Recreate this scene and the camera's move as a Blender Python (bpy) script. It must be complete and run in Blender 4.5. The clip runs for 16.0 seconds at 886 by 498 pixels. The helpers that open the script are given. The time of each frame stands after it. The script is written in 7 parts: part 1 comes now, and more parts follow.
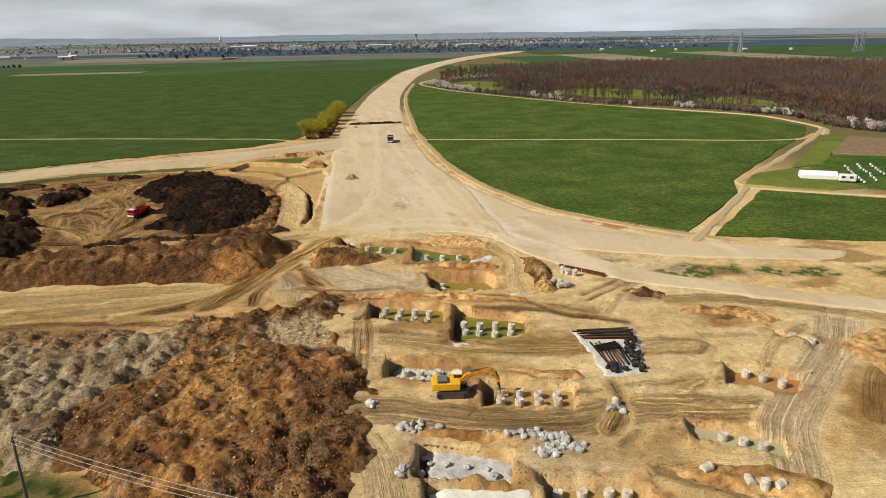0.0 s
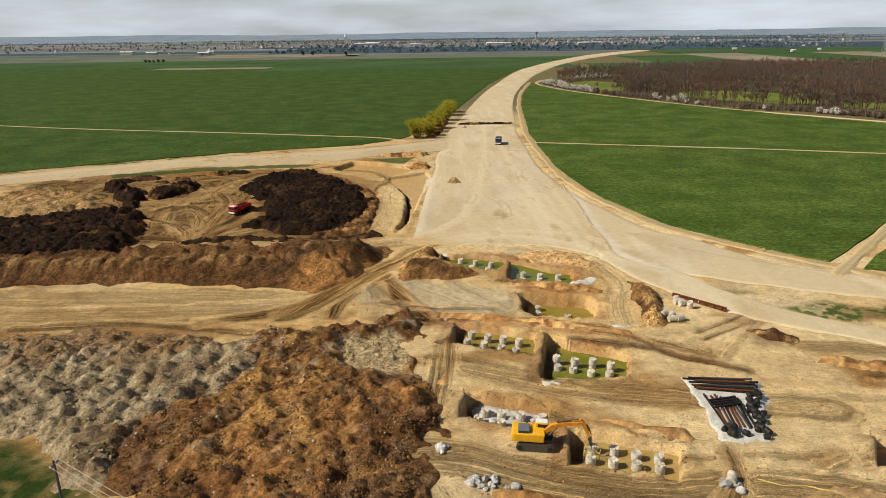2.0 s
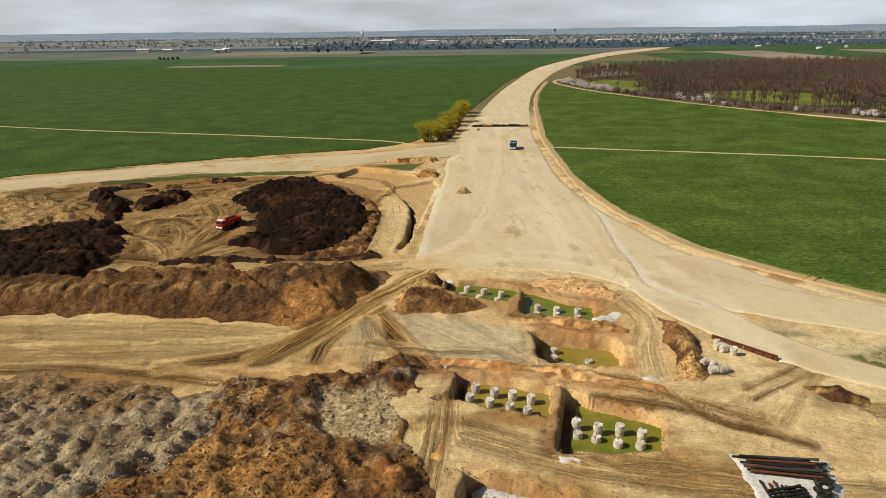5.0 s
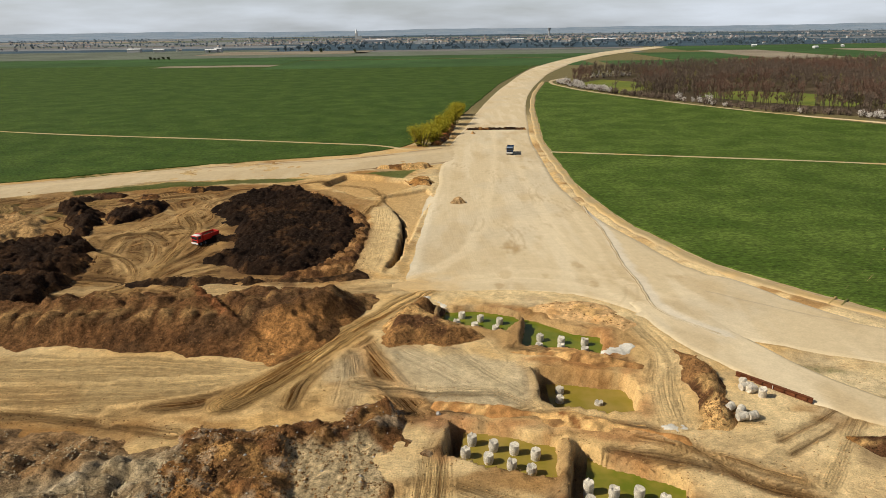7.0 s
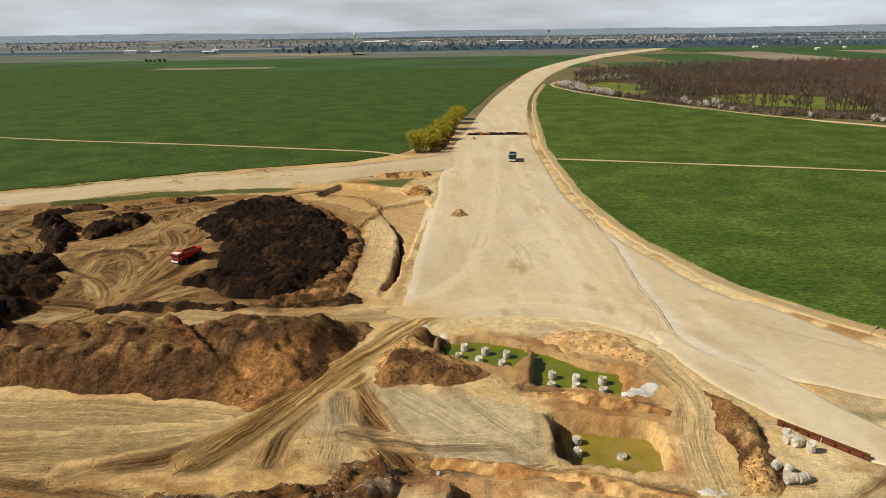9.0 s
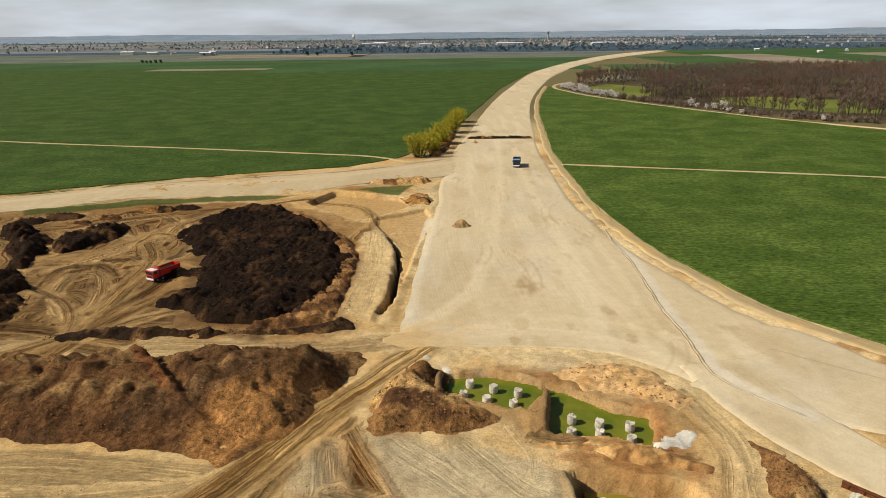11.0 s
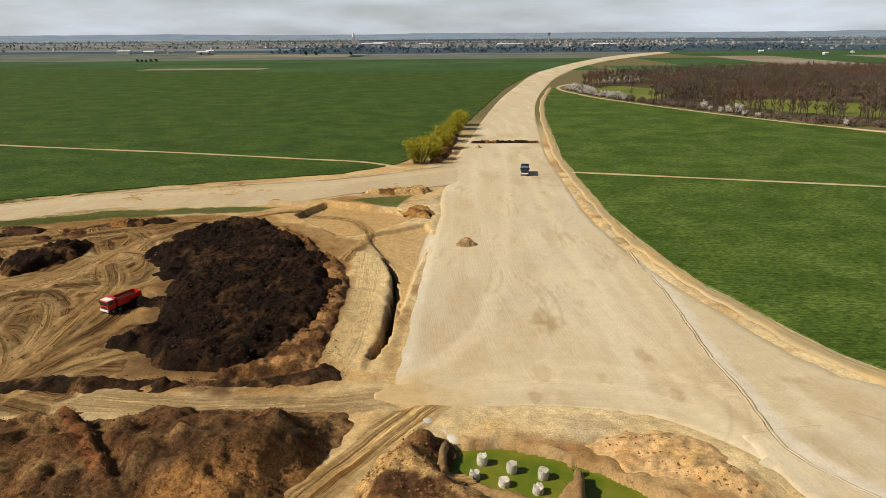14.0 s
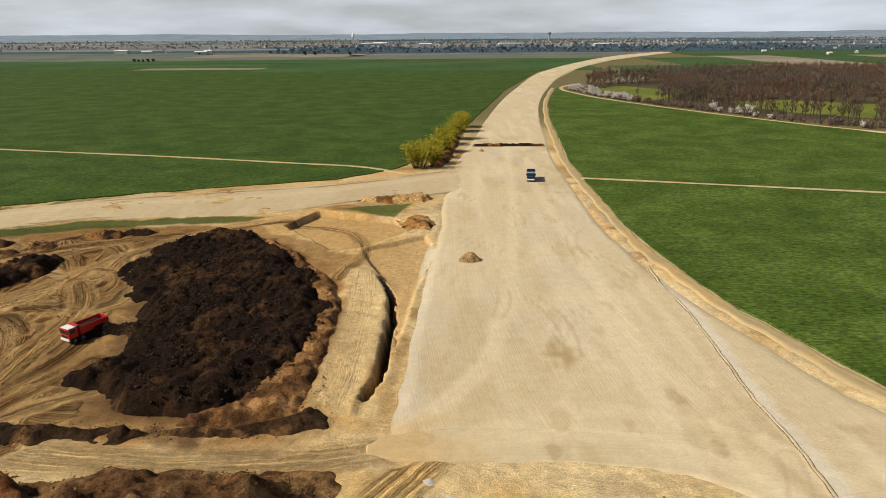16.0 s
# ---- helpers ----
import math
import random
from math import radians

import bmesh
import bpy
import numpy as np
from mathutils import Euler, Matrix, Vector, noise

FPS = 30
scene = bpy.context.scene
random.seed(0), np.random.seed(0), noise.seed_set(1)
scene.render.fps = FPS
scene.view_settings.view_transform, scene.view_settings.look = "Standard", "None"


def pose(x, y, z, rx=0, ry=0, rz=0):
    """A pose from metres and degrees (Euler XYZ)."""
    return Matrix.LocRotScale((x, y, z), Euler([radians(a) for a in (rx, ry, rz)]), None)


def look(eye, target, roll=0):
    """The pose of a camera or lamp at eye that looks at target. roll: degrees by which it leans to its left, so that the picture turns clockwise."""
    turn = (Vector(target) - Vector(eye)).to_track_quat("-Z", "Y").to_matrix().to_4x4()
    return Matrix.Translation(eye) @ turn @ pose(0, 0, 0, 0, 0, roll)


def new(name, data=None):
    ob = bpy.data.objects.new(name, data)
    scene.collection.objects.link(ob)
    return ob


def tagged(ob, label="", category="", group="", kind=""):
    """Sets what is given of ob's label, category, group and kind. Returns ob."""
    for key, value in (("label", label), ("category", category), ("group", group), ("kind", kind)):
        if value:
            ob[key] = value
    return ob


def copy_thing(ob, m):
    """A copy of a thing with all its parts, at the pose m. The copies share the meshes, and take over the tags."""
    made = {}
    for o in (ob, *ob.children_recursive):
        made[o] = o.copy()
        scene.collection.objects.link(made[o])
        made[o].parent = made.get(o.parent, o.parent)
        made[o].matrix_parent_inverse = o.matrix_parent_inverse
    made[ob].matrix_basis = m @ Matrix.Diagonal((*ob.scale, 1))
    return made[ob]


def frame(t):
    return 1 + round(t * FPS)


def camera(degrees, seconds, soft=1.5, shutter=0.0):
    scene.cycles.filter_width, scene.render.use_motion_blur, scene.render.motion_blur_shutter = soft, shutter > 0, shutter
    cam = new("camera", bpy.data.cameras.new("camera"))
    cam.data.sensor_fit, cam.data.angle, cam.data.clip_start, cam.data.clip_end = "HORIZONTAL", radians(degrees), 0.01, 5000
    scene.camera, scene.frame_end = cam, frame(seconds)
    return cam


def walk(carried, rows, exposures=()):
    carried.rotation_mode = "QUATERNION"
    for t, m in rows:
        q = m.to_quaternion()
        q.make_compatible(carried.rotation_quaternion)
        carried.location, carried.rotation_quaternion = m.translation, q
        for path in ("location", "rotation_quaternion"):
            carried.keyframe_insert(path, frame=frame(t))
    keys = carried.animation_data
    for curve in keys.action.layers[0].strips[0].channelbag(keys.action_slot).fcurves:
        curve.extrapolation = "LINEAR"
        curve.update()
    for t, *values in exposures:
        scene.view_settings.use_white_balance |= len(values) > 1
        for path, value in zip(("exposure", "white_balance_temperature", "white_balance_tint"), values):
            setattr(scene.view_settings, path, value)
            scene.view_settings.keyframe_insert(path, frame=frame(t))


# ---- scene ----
cam = camera(67.0, 16.0, soft=0.8)
PATH = [
    (0, (0.68, 0.689, 41.655), (1.045, 2.556, 41.037), -0.8),
    (0.5, (1.739, 2.993, 41.663), (2.017, 4.874, 41.044), -0.7),
    (1, (2.749, 5.358, 41.677), (2.943, 7.25, 41.058), -0.7),
    (1.5, (3.66, 7.799, 41.68), (3.777, 9.697, 41.061), -0.7),
    (2, (4.5, 10.293, 41.665), (4.542, 12.194, 41.045), -0.7),
    (2.5, (5.205, 12.787, 41.646), (5.191, 14.689, 41.026), -0.6),
    (3, (5.75, 15.304, 41.641), (5.732, 17.205, 41.018), -0.7),
    (3.5, (6.169, 17.897, 41.672), (6.152, 19.797, 41.048), -0.7),
    (4, (6.481, 20.523, 41.695), (6.466, 22.422, 41.069), -0.7),
    (6.5, (7.329, 34.11, 41.824), (7.336, 36.009, 41.196), -0.8),
    (7, (7.398, 36.833, 41.85), (7.406, 38.731, 41.221), -0.8),
    (7.5, (7.437, 39.54, 41.878), (7.445, 41.439, 41.25), -0.8),
    (8, (7.452, 42.184, 41.883), (7.46, 44.083, 41.255), -0.8),
    (8.5, (7.391, 44.823, 41.855), (7.4, 46.723, 41.229), -0.8),
    (9, (7.283, 47.546, 41.771), (7.294, 49.446, 41.146), -0.8),
    (11.5, (6.799, 61.948, 40.428), (6.816, 63.85, 39.809), -0.6),
    (12, (6.722, 64.751, 40.253), (6.739, 66.652, 39.633), -0.5),
    (12.5, (6.633, 67.554, 40.059), (6.65, 69.456, 39.44), -0.6),
    (13, (6.523, 70.394, 39.841), (6.541, 72.297, 39.224), -0.5),
    (13.5, (6.435, 73.23, 39.6), (6.452, 75.132, 38.982), -0.5),
    (14, (6.357, 76.075, 39.36), (6.375, 77.977, 38.743), -0.4),
    (14.5, (6.307, 78.911, 39.139), (6.325, 80.813, 38.521), -0.3),
    (15, (6.252, 81.736, 38.95), (6.27, 83.639, 38.332), -0.4),
    (15.5, (6.2, 84.543, 38.802), (6.218, 86.446, 38.185), -0.4),
    (16, (6.166, 87.302, 38.696), (6.184, 89.204, 38.079), -0.4),
]
walk(cam, [(t, look(eye, target, roll)) for t, eye, target, roll in PATH])

# ---- world and sun ----
SUN_AZ, SUN_EL = 260.0, 40.0      # compass bearing of the sun from +y, clockwise; height in degrees
world = bpy.data.worlds.new("spring_sky")
scene.world = world
world.use_nodes = True
wn, wl = world.node_tree.nodes, world.node_tree.links
wn.clear()
sky = wn.new("ShaderNodeTexSky")
sky.sky_type = 'NISHITA'
sky.sun_disc = False
sky.sun_elevation, sky.sun_rotation = radians(SUN_EL), radians(SUN_AZ)
sky.air_density, sky.dust_density, sky.ozone_density = 1.0, 1.0, 1.0
coord = wn.new("ShaderNodeTexCoord")
stretch = wn.new("ShaderNodeMapping")
stretch.inputs["Scale"].default_value = (1.6, 1.6, 9.0)
clouds = wn.new("ShaderNodeTexNoise")
clouds.inputs["Scale"].default_value, clouds.inputs["Detail"].default_value = 2.2, 6.0
cover = wn.new("ShaderNodeMapRange")
cover.inputs["From Min"].default_value, cover.inputs["From Max"].default_value = 0.42, 0.68
cover.inputs["To Min"].default_value, cover.inputs["To Max"].default_value = 0.5, 1.0
veil = wn.new("ShaderNodeMix")
veil.data_type = 'RGBA'
veil.inputs["B"].default_value = (12.2, 13.2, 14.5, 1)
wl.new(coord.outputs["Generated"], stretch.inputs["Vector"])
wl.new(stretch.outputs["Vector"], clouds.inputs["Vector"])
wl.new(clouds.outputs["Fac"], cover.inputs["Value"])
height = wn.new("ShaderNodeSeparateXYZ")
low = wn.new("ShaderNodeMapRange")
low.interpolation_type = 'SMOOTHSTEP'
low.inputs["From Min"].default_value, low.inputs["From Max"].default_value = 0.55, 0.12
bank = wn.new("ShaderNodeMath")
bank.operation = 'MULTIPLY'
wl.new(coord.outputs["Generated"], height.inputs["Vector"])
wl.new(height.outputs["Z"], low.inputs["Value"])
wl.new(cover.outputs["Result"], bank.inputs[0])
wl.new(low.outputs["Result"], bank.inputs[1])
wl.new(bank.outputs["Value"], veil.inputs["Factor"])
wl.new(sky.outputs["Color"], veil.inputs["A"])
back = wn.new("ShaderNodeBackground")
back.inputs["Strength"].default_value = 0.056
wout = wn.new("ShaderNodeOutputWorld")
wl.new(veil.outputs["Result"], back.inputs["Color"])
wl.new(back.outputs["Background"], wout.inputs["Surface"])

sun = new("sun", bpy.data.lights.new("sun", 'SUN'))
sun.data.energy, sun.data.angle, sun.data.color = 5.2, radians(0.6), (1.0, 0.92, 0.775)
a, e = radians(SUN_AZ), radians(SUN_EL)
sun.matrix_world = look((0, 0, 0), (-math.sin(a) * math.cos(e), -math.cos(a) * math.cos(e), -math.sin(e)))

# ---- noise and plan helpers ----
def value_noise(x, y, seed=0):
    """Smooth noise from 0 to 1 on arrays."""
    xi, yi = np.floor(x).astype(np.int64), np.floor(y).astype(np.int64)
    fx, fy = x - xi, y - yi
    fx, fy = fx * fx * fx * (fx * (fx * 6 - 15) + 10), fy * fy * fy * (fy * (fy * 6 - 15) + 10)

    def corner(i, j):
        n = (i * 374761393 + j * 668265263 + seed * 974634233) & 0xFFFFFFFF
        n = ((n ^ (n >> 13)) * 1274126177) & 0xFFFFFFFF
        return ((n ^ (n >> 16)) & 0xFFFF) / 65535.0
    a0, b0 = corner(xi, yi), corner(xi + 1, yi)
    a1, b1 = corner(xi, yi + 1), corner(xi + 1, yi + 1)
    return (a0 * (1 - fx) + b0 * fx) * (1 - fy) + (a1 * (1 - fx) + b1 * fx) * fy


def fbm(x, y, size, octaves=4, seed=0):
    """Layered noise, about -1 to 1, whose largest lumps are size metres wide."""
    total, amp, norm = 0, 1.0, 0.0
    for k in range(octaves):
        c, s = math.cos(0.6 * k + seed), math.sin(0.6 * k + seed)
        total = total + amp * (value_noise((x * c - y * s) / size, (x * s + y * c) / size, seed + k) - 0.5) * 2
        norm, amp, size = norm + amp, amp * 0.5, size * 0.5
    return total / norm * 1.5


def cones(x, y, size, seed=0):
    """Tipped loads: 1 at the top of each load, 0 between loads."""
    u, v = x / size, y / size
    iu, iv = np.floor(u), np.floor(v)
    best = np.full(np.shape(u), 9.0)
    for di in (-1, 0, 1):
        for dj in (-1, 0, 1):
            cu, cv = iu + di, iv + dj
            pu = cu + 0.15 + 0.7 * value_noise(cu * 1.0, cv * 1.0, seed + 11)
            pv = cv + 0.15 + 0.7 * value_noise(cu * 1.0, cv * 1.0, seed + 23)
            r = 0.75 + 0.5 * value_noise(cu * 1.0, cv * 1.0, seed + 37)
            best = np.minimum(best, np.hypot(u - pu, v - pv) / r)
    return np.clip(1 - best * 1.35, 0, 1)


def step(lo, hi, v):
    k = np.clip((v - lo) / (hi - lo), 0, 1)
    return k * k * (3 - 2 * k)


def inside(poly, x, y):
    """Distance to the outline of poly in metres, positive inside."""
    out = np.full(x.shape, -99.0)
    p = np.array(poly, float)
    near = (x > p[:, 0].min() - 12) & (x < p[:, 0].max() + 12) & (y > p[:, 1].min() - 12) & (y < p[:, 1].max() + 12)
    px, py = x[near], y[near]
    best, odd = np.full(px.shape, 1e9), np.zeros(px.shape, bool)
    for (ax, ay), (bx, by) in zip(p, np.roll(p, -1, 0)):
        dx, dy = bx - ax, by - ay
        k = np.clip(((px - ax) * dx + (py - ay) * dy) / (dx * dx + dy * dy + 1e-9), 0, 1)
        best = np.minimum(best, np.hypot(px - ax - k * dx, py - ay - k * dy))
        if ay != by:
            odd ^= ((ay > py) != (by > py)) & (px < dx * (py - ay) / dy + ax)
    out[near] = np.where(odd, best, -best)
    return out


def beside(line, x, y, reach):
    """Along a line: signed distance to its right, and how far along it (metres); 99 where farther than reach."""
    off, along = np.full(x.shape, 99.0), np.zeros(x.shape)
    p = np.array(line, float)
    near = (x > p[:, 0].min() - reach) & (x < p[:, 0].max() + reach) & (y > p[:, 1].min() - reach) & (y < p[:, 1].max() + reach)
    px, py = x[near], y[near]
    best, o, s, run = np.full(px.shape, 1e9), np.full(px.shape, 99.0), np.zeros(px.shape), 0.0
    for (ax, ay), (bx, by) in zip(p[:-1], p[1:]):
        dx, dy = bx - ax, by - ay
        n = math.hypot(dx, dy)
        k = np.clip(((px - ax) * dx + (py - ay) * dy) / (n * n), 0, 1)
        d = np.hypot(px - ax - k * dx, py - ay - k * dy)
        side = np.where((px - ax) * dy - (py - ay) * dx >= 0, 1, -1)
        hit = d < best
        o, s, best = np.where(hit, d * side, o), np.where(hit, run + k * n, s), np.where(hit, d, best)
        run += n
    off[near], along[near] = np.where(best < reach, o, 99.0), s
    return off, along


def smooth(line, n=6):
    """A rounder line through the given points."""
    p = [np.array(q, float) for q in line]
    p = [2 * p[0] - p[1], *p, 2 * p[-1] - p[-2]]
    out = []
    for p0, p1, p2, p3 in zip(p, p[1:], p[2:], p[3:]):
        for k in range(n):
            t = k / n
            out.append(0.5 * (2 * p1 + (p2 - p0) * t + (2 * p0 - 5 * p1 + 4 * p2 - p3) * t * t + (3 * p1 - p0 - 3 * p2 + p3) * t ** 3))
    return [tuple(q) for q in out] + [tuple(p[-2])]


def mixed(col, add, k):
    """Colours col moved towards the colour add by k."""
    return col + (np.array(add) - col) * np.clip(k, 0, 1)[..., None]

# ---- materials ----
def material(name, colour=None, rough=0.9, vary=0.3, grain=1.5, fine=0.25, bump=0.3, depth=0.1, metal=0.0, stretch_xyz=(1, 1, 1), attribute=False, second=None):
    """Noise at two scales over a base colour, or over the ground's own colours, with relief."""
    m = bpy.data.materials.new(name)
    m.use_nodes = True
    nt = m.node_tree
    b = nt.nodes["Principled BSDF"]
    b.inputs["Roughness"].default_value, b.inputs["Metallic"].default_value = rough, metal
    b.inputs["Specular IOR Level"].default_value = 0.06 if rough > 0.75 else 0.35
    geo = nt.nodes.new("ShaderNodeNewGeometry")
    mp = nt.nodes.new("ShaderNodeMapping")
    mp.inputs["Scale"].default_value = stretch_xyz
    nt.links.new(geo.outputs["Position"], mp.inputs["Vector"])
    noises = []
    for size in (grain, fine):
        n = nt.nodes.new("ShaderNodeTexNoise")
        n.inputs["Scale"].default_value, n.inputs["Detail"].default_value, n.inputs["Roughness"].default_value = 1 / size, 5.0, 0.65
        nt.links.new(mp.outputs["Vector"], n.inputs["Vector"])
        noises.append(n)
    add = nt.nodes.new("ShaderNodeMath")
    add.operation = 'ADD'
    nt.links.new(noises[0].outputs["Fac"], add.inputs[0])
    nt.links.new(noises[1].outputs["Fac"], add.inputs[1])
    rng = nt.nodes.new("ShaderNodeMapRange")
    rng.inputs["From Min"].default_value, rng.inputs["From Max"].default_value = 0.65, 1.35
    rng.inputs["To Min"].default_value, rng.inputs["To Max"].default_value = 1 - vary, 1 + vary
    nt.links.new(add.outputs["Value"], rng.inputs["Value"])
    mul = nt.nodes.new("ShaderNodeMix")
    mul.data_type, mul.blend_type = 'RGBA', 'MULTIPLY'
    mul.inputs["Factor"].default_value = 1.0
    if attribute:
        src = nt.nodes.new("ShaderNodeAttribute")
        src.attribute_name = "earth"
        nt.links.new(src.outputs["Color"], mul.inputs["A"])
    elif second:
        mix = nt.nodes.new("ShaderNodeMix")
        mix.data_type = 'RGBA'
        mix.inputs["A"].default_value, mix.inputs["B"].default_value = (*colour, 1), (*second, 1)
        big = nt.nodes.new("ShaderNodeTexNoise")
        big.inputs["Scale"].default_value, big.inputs["Detail"].default_value = 0.12 / grain, 4.0
        nt.links.new(mp.outputs["Vector"], big.inputs["Vector"])
        r2 = nt.nodes.new("ShaderNodeMapRange")
        r2.inputs["From Min"].default_value, r2.inputs["From Max"].default_value = 0.38, 0.62
        nt.links.new(big.outputs["Fac"], r2.inputs["Value"])
        nt.links.new(r2.outputs["Result"], mix.inputs["Factor"])
        nt.links.new(mix.outputs["Result"], mul.inputs["A"])
    else:
        mul.inputs["A"].default_value = (*colour, 1)
    nt.links.new(rng.outputs["Result"], mul.inputs["B"])
    nt.links.new(mul.outputs["Result"], b.inputs["Base Color"])
    if bump:
        bp = nt.nodes.new("ShaderNodeBump")
        bp.inputs["Strength"].default_value, bp.inputs["Distance"].default_value = bump, depth
        nt.links.new(add.outputs["Value"], bp.inputs["Height"])
        nt.links.new(bp.outputs["Normal"], b.inputs["Normal"])
    return m


def rutted(m, tone=0.72, relief=0.2):
    """Adds wheel ruts along the haul tracks, whose course the ground carries as across, along and strength."""
    nt = m.node_tree
    b = nt.nodes["Principled BSDF"]
    flow = nt.nodes.new("ShaderNodeAttribute")
    flow.attribute_name = "flow"
    sep = nt.nodes.new("ShaderNodeSeparateXYZ")
    nt.links.new(flow.outputs["Vector"], sep.inputs["Vector"])
    stretchy = nt.nodes.new("ShaderNodeMapping")
    stretchy.inputs["Scale"].default_value = (1.0, 0.022, 0.0)
    nt.links.new(flow.outputs["Vector"], stretchy.inputs["Vector"])
    lines = nt.nodes.new("ShaderNodeTexNoise")
    lines.inputs["Scale"].default_value, lines.inputs["Detail"].default_value, lines.inputs["Roughness"].default_value = 2.1, 5.0, 0.8
    nt.links.new(stretchy.outputs["Vector"], lines.inputs["Vector"])
    sharp = nt.nodes.new("ShaderNodeMapRange")
    sharp.inputs["From Min"].default_value, sharp.inputs["From Max"].default_value = 0.42, 0.58
    sharp.inputs["To Min"].default_value, sharp.inputs["To Max"].default_value = -1.0, 1.0
    nt.links.new(lines.outputs["Fac"], sharp.inputs["Value"])
    k = nt.nodes.new("ShaderNodeMath")
    k.operation = 'MULTIPLY'
    nt.links.new(sharp.outputs["Result"], k.inputs[0])
    nt.links.new(sep.outputs["Z"], k.inputs[1])
    # brown in the ruts, pale on the ridges: relief shading put into the colour
    flip = nt.nodes.new("ShaderNodeMath")
    flip.operation, flip.inputs[1].default_value = 'MULTIPLY', -1.0
    nt.links.new(k.outputs["Value"], flip.inputs[0])
    rut_shade, ridge_light = nt.nodes.new("ShaderNodeMix"), nt.nodes.new("ShaderNodeMix")
    rut_shade.data_type = ridge_light.data_type = 'RGBA'
    rut_shade.inputs["A"].default_value = (1, 1, 1, 1)
    rut_shade.inputs["B"].default_value = (1 - 0.66 * tone, 1 - 0.75 * tone, 1 - 0.84 * tone, 1)
    ridge_light.inputs["B"].default_value = (1 + 0.36 * tone, 1 + 0.33 * tone, 1 + 0.27 * tone, 1)
    nt.links.new(flip.outputs["Value"], rut_shade.inputs["Factor"])
    nt.links.new(k.outputs["Value"], ridge_light.inputs["Factor"])
    nt.links.new(rut_shade.outputs["Result"], ridge_light.inputs["A"])
    old = b.inputs["Base Color"].links[0].from_socket
    mul = nt.nodes.new("ShaderNodeMix")
    mul.data_type, mul.blend_type = 'RGBA', 'MULTIPLY'
    mul.inputs["Factor"].default_value = 1.0
    nt.links.new(old, mul.inputs["A"])
    nt.links.new(ridge_light.outputs["Result"], mul.inputs["B"])
    nt.links.new(mul.outputs["Result"], b.inputs["Base Color"])
    bump2 = nt.nodes.new("ShaderNodeBump")
    bump2.inputs["Strength"].default_value, bump2.inputs["Distance"].default_value = 0.9, relief
    nt.links.new(k.outputs["Value"], bump2.inputs["Height"])
    nt.links.new(b.inputs["Normal"].links[0].from_socket, bump2.inputs["Normal"])
    nt.links.new(bump2.outputs["Normal"], b.inputs["Normal"])
    return m


EARTH = rutted(material("bare_earth", attribute=True, vary=0.34, grain=0.8, fine=0.2, bump=0.8, depth=0.11), 1.15, 0.3)
DECK = rutted(material("compacted_fill", attribute=True, vary=0.14, grain=1.6, fine=0.3, bump=0.22, depth=0.06), 0.07, 0.008)
CLODS = material("tipped_soil", attribute=True, vary=0.95, grain=0.42, fine=0.13, bump=1.0, depth=0.24)
SAND = (0.555, 0.368, 0.158)      # trodden sandy clay
PALE = (0.63, 0.475, 0.25)       # dry compacted fill
CLAY = (0.285, 0.15, 0.05)        # fresh brown clay
RUST = (0.33, 0.125, 0.04)      # orange clay seam
UMBER = (0.10, 0.052, 0.025)     # damp brown soil
PEAT = (0.028, 0.018, 0.0115)     # black topsoil
GREY = (0.46, 0.375, 0.235)      # grey lumpy marl
TURF = (0.07, 0.10, 0.022)       # rough grass

# ---- mesh helpers ----
def mesh_of(name, verts, faces, mat, col=None, flat=False, flow=None):
    me = bpy.data.meshes.new(name)
    verts, faces = np.asarray(verts, np.float32), np.asarray(faces, np.int32)
    me.vertices.add(len(verts))
    me.vertices.foreach_set("co", verts.ravel())
    k = faces.shape[1]
    me.loops.add(faces.size)
    me.loops.foreach_set("vertex_index", faces.ravel())
    me.polygons.add(len(faces))
    me.polygons.foreach_set("loop_start", np.arange(0, faces.size, k, dtype=np.int32))
    me.polygons.foreach_set("loop_total", np.full(len(faces), k, np.int32))
    if col is not None:
        at = me.attributes.new("earth", 'FLOAT_COLOR', 'POINT')
        at.data.foreach_set("color", np.concatenate([col, np.ones((len(col), 1))], 1).astype(np.float32).ravel())
    if flow is not None:
        at = me.attributes.new("flow", 'FLOAT_VECTOR', 'POINT')
        at.data.foreach_set("vector", np.asarray(flow, np.float32).ravel())
    me.update(calc_edges=True)
    if not flat:
        me.polygons.foreach_set("use_smooth", np.ones(len(me.polygons), bool))
    me.materials.append(mat)
    return me


def grid_mesh(name, x, y, z, mat, col=None, keep=None, flow=None):
    """A sheet over a grid of points; keep: which points it takes in."""
    rows, cols = x.shape
    i = np.arange(rows * cols).reshape(rows, cols)
    f = np.stack([i[:-1, :-1], i[:-1, 1:], i[1:, 1:], i[1:, :-1]], -1).reshape(-1, 4)
    v = np.stack([x, y, z], -1).reshape(-1, 3)
    c = None if col is None else col.reshape(-1, 3)
    if keep is not None:
        f = f[keep.ravel()[f].any(1)]
        used = np.unique(f)
        back_to = np.zeros(len(v), np.int64)
        back_to[used] = np.arange(len(used))
        v, f, c = v[used], back_to[f], None if c is None else c[used]
    return mesh_of(name, v, f, mat, c, flow=None if flow is None else flow.reshape(-1, 3))


def axis(lo, hi, res, far_lo, far_hi, growth=1.18):
    mid = list(np.arange(lo, hi + res / 2, res))
    for sign, end, out in ((-1, far_lo, []), (1, far_hi, [])):
        d, p = res, mid[0] if sign < 0 else mid[-1]
        while sign * (end - p) > 0:
            d = min(d * growth, 400)
            p += sign * d
            out.append(p)
        mid = out[::-1] + mid if sign < 0 else mid + out
    return np.array(mid)

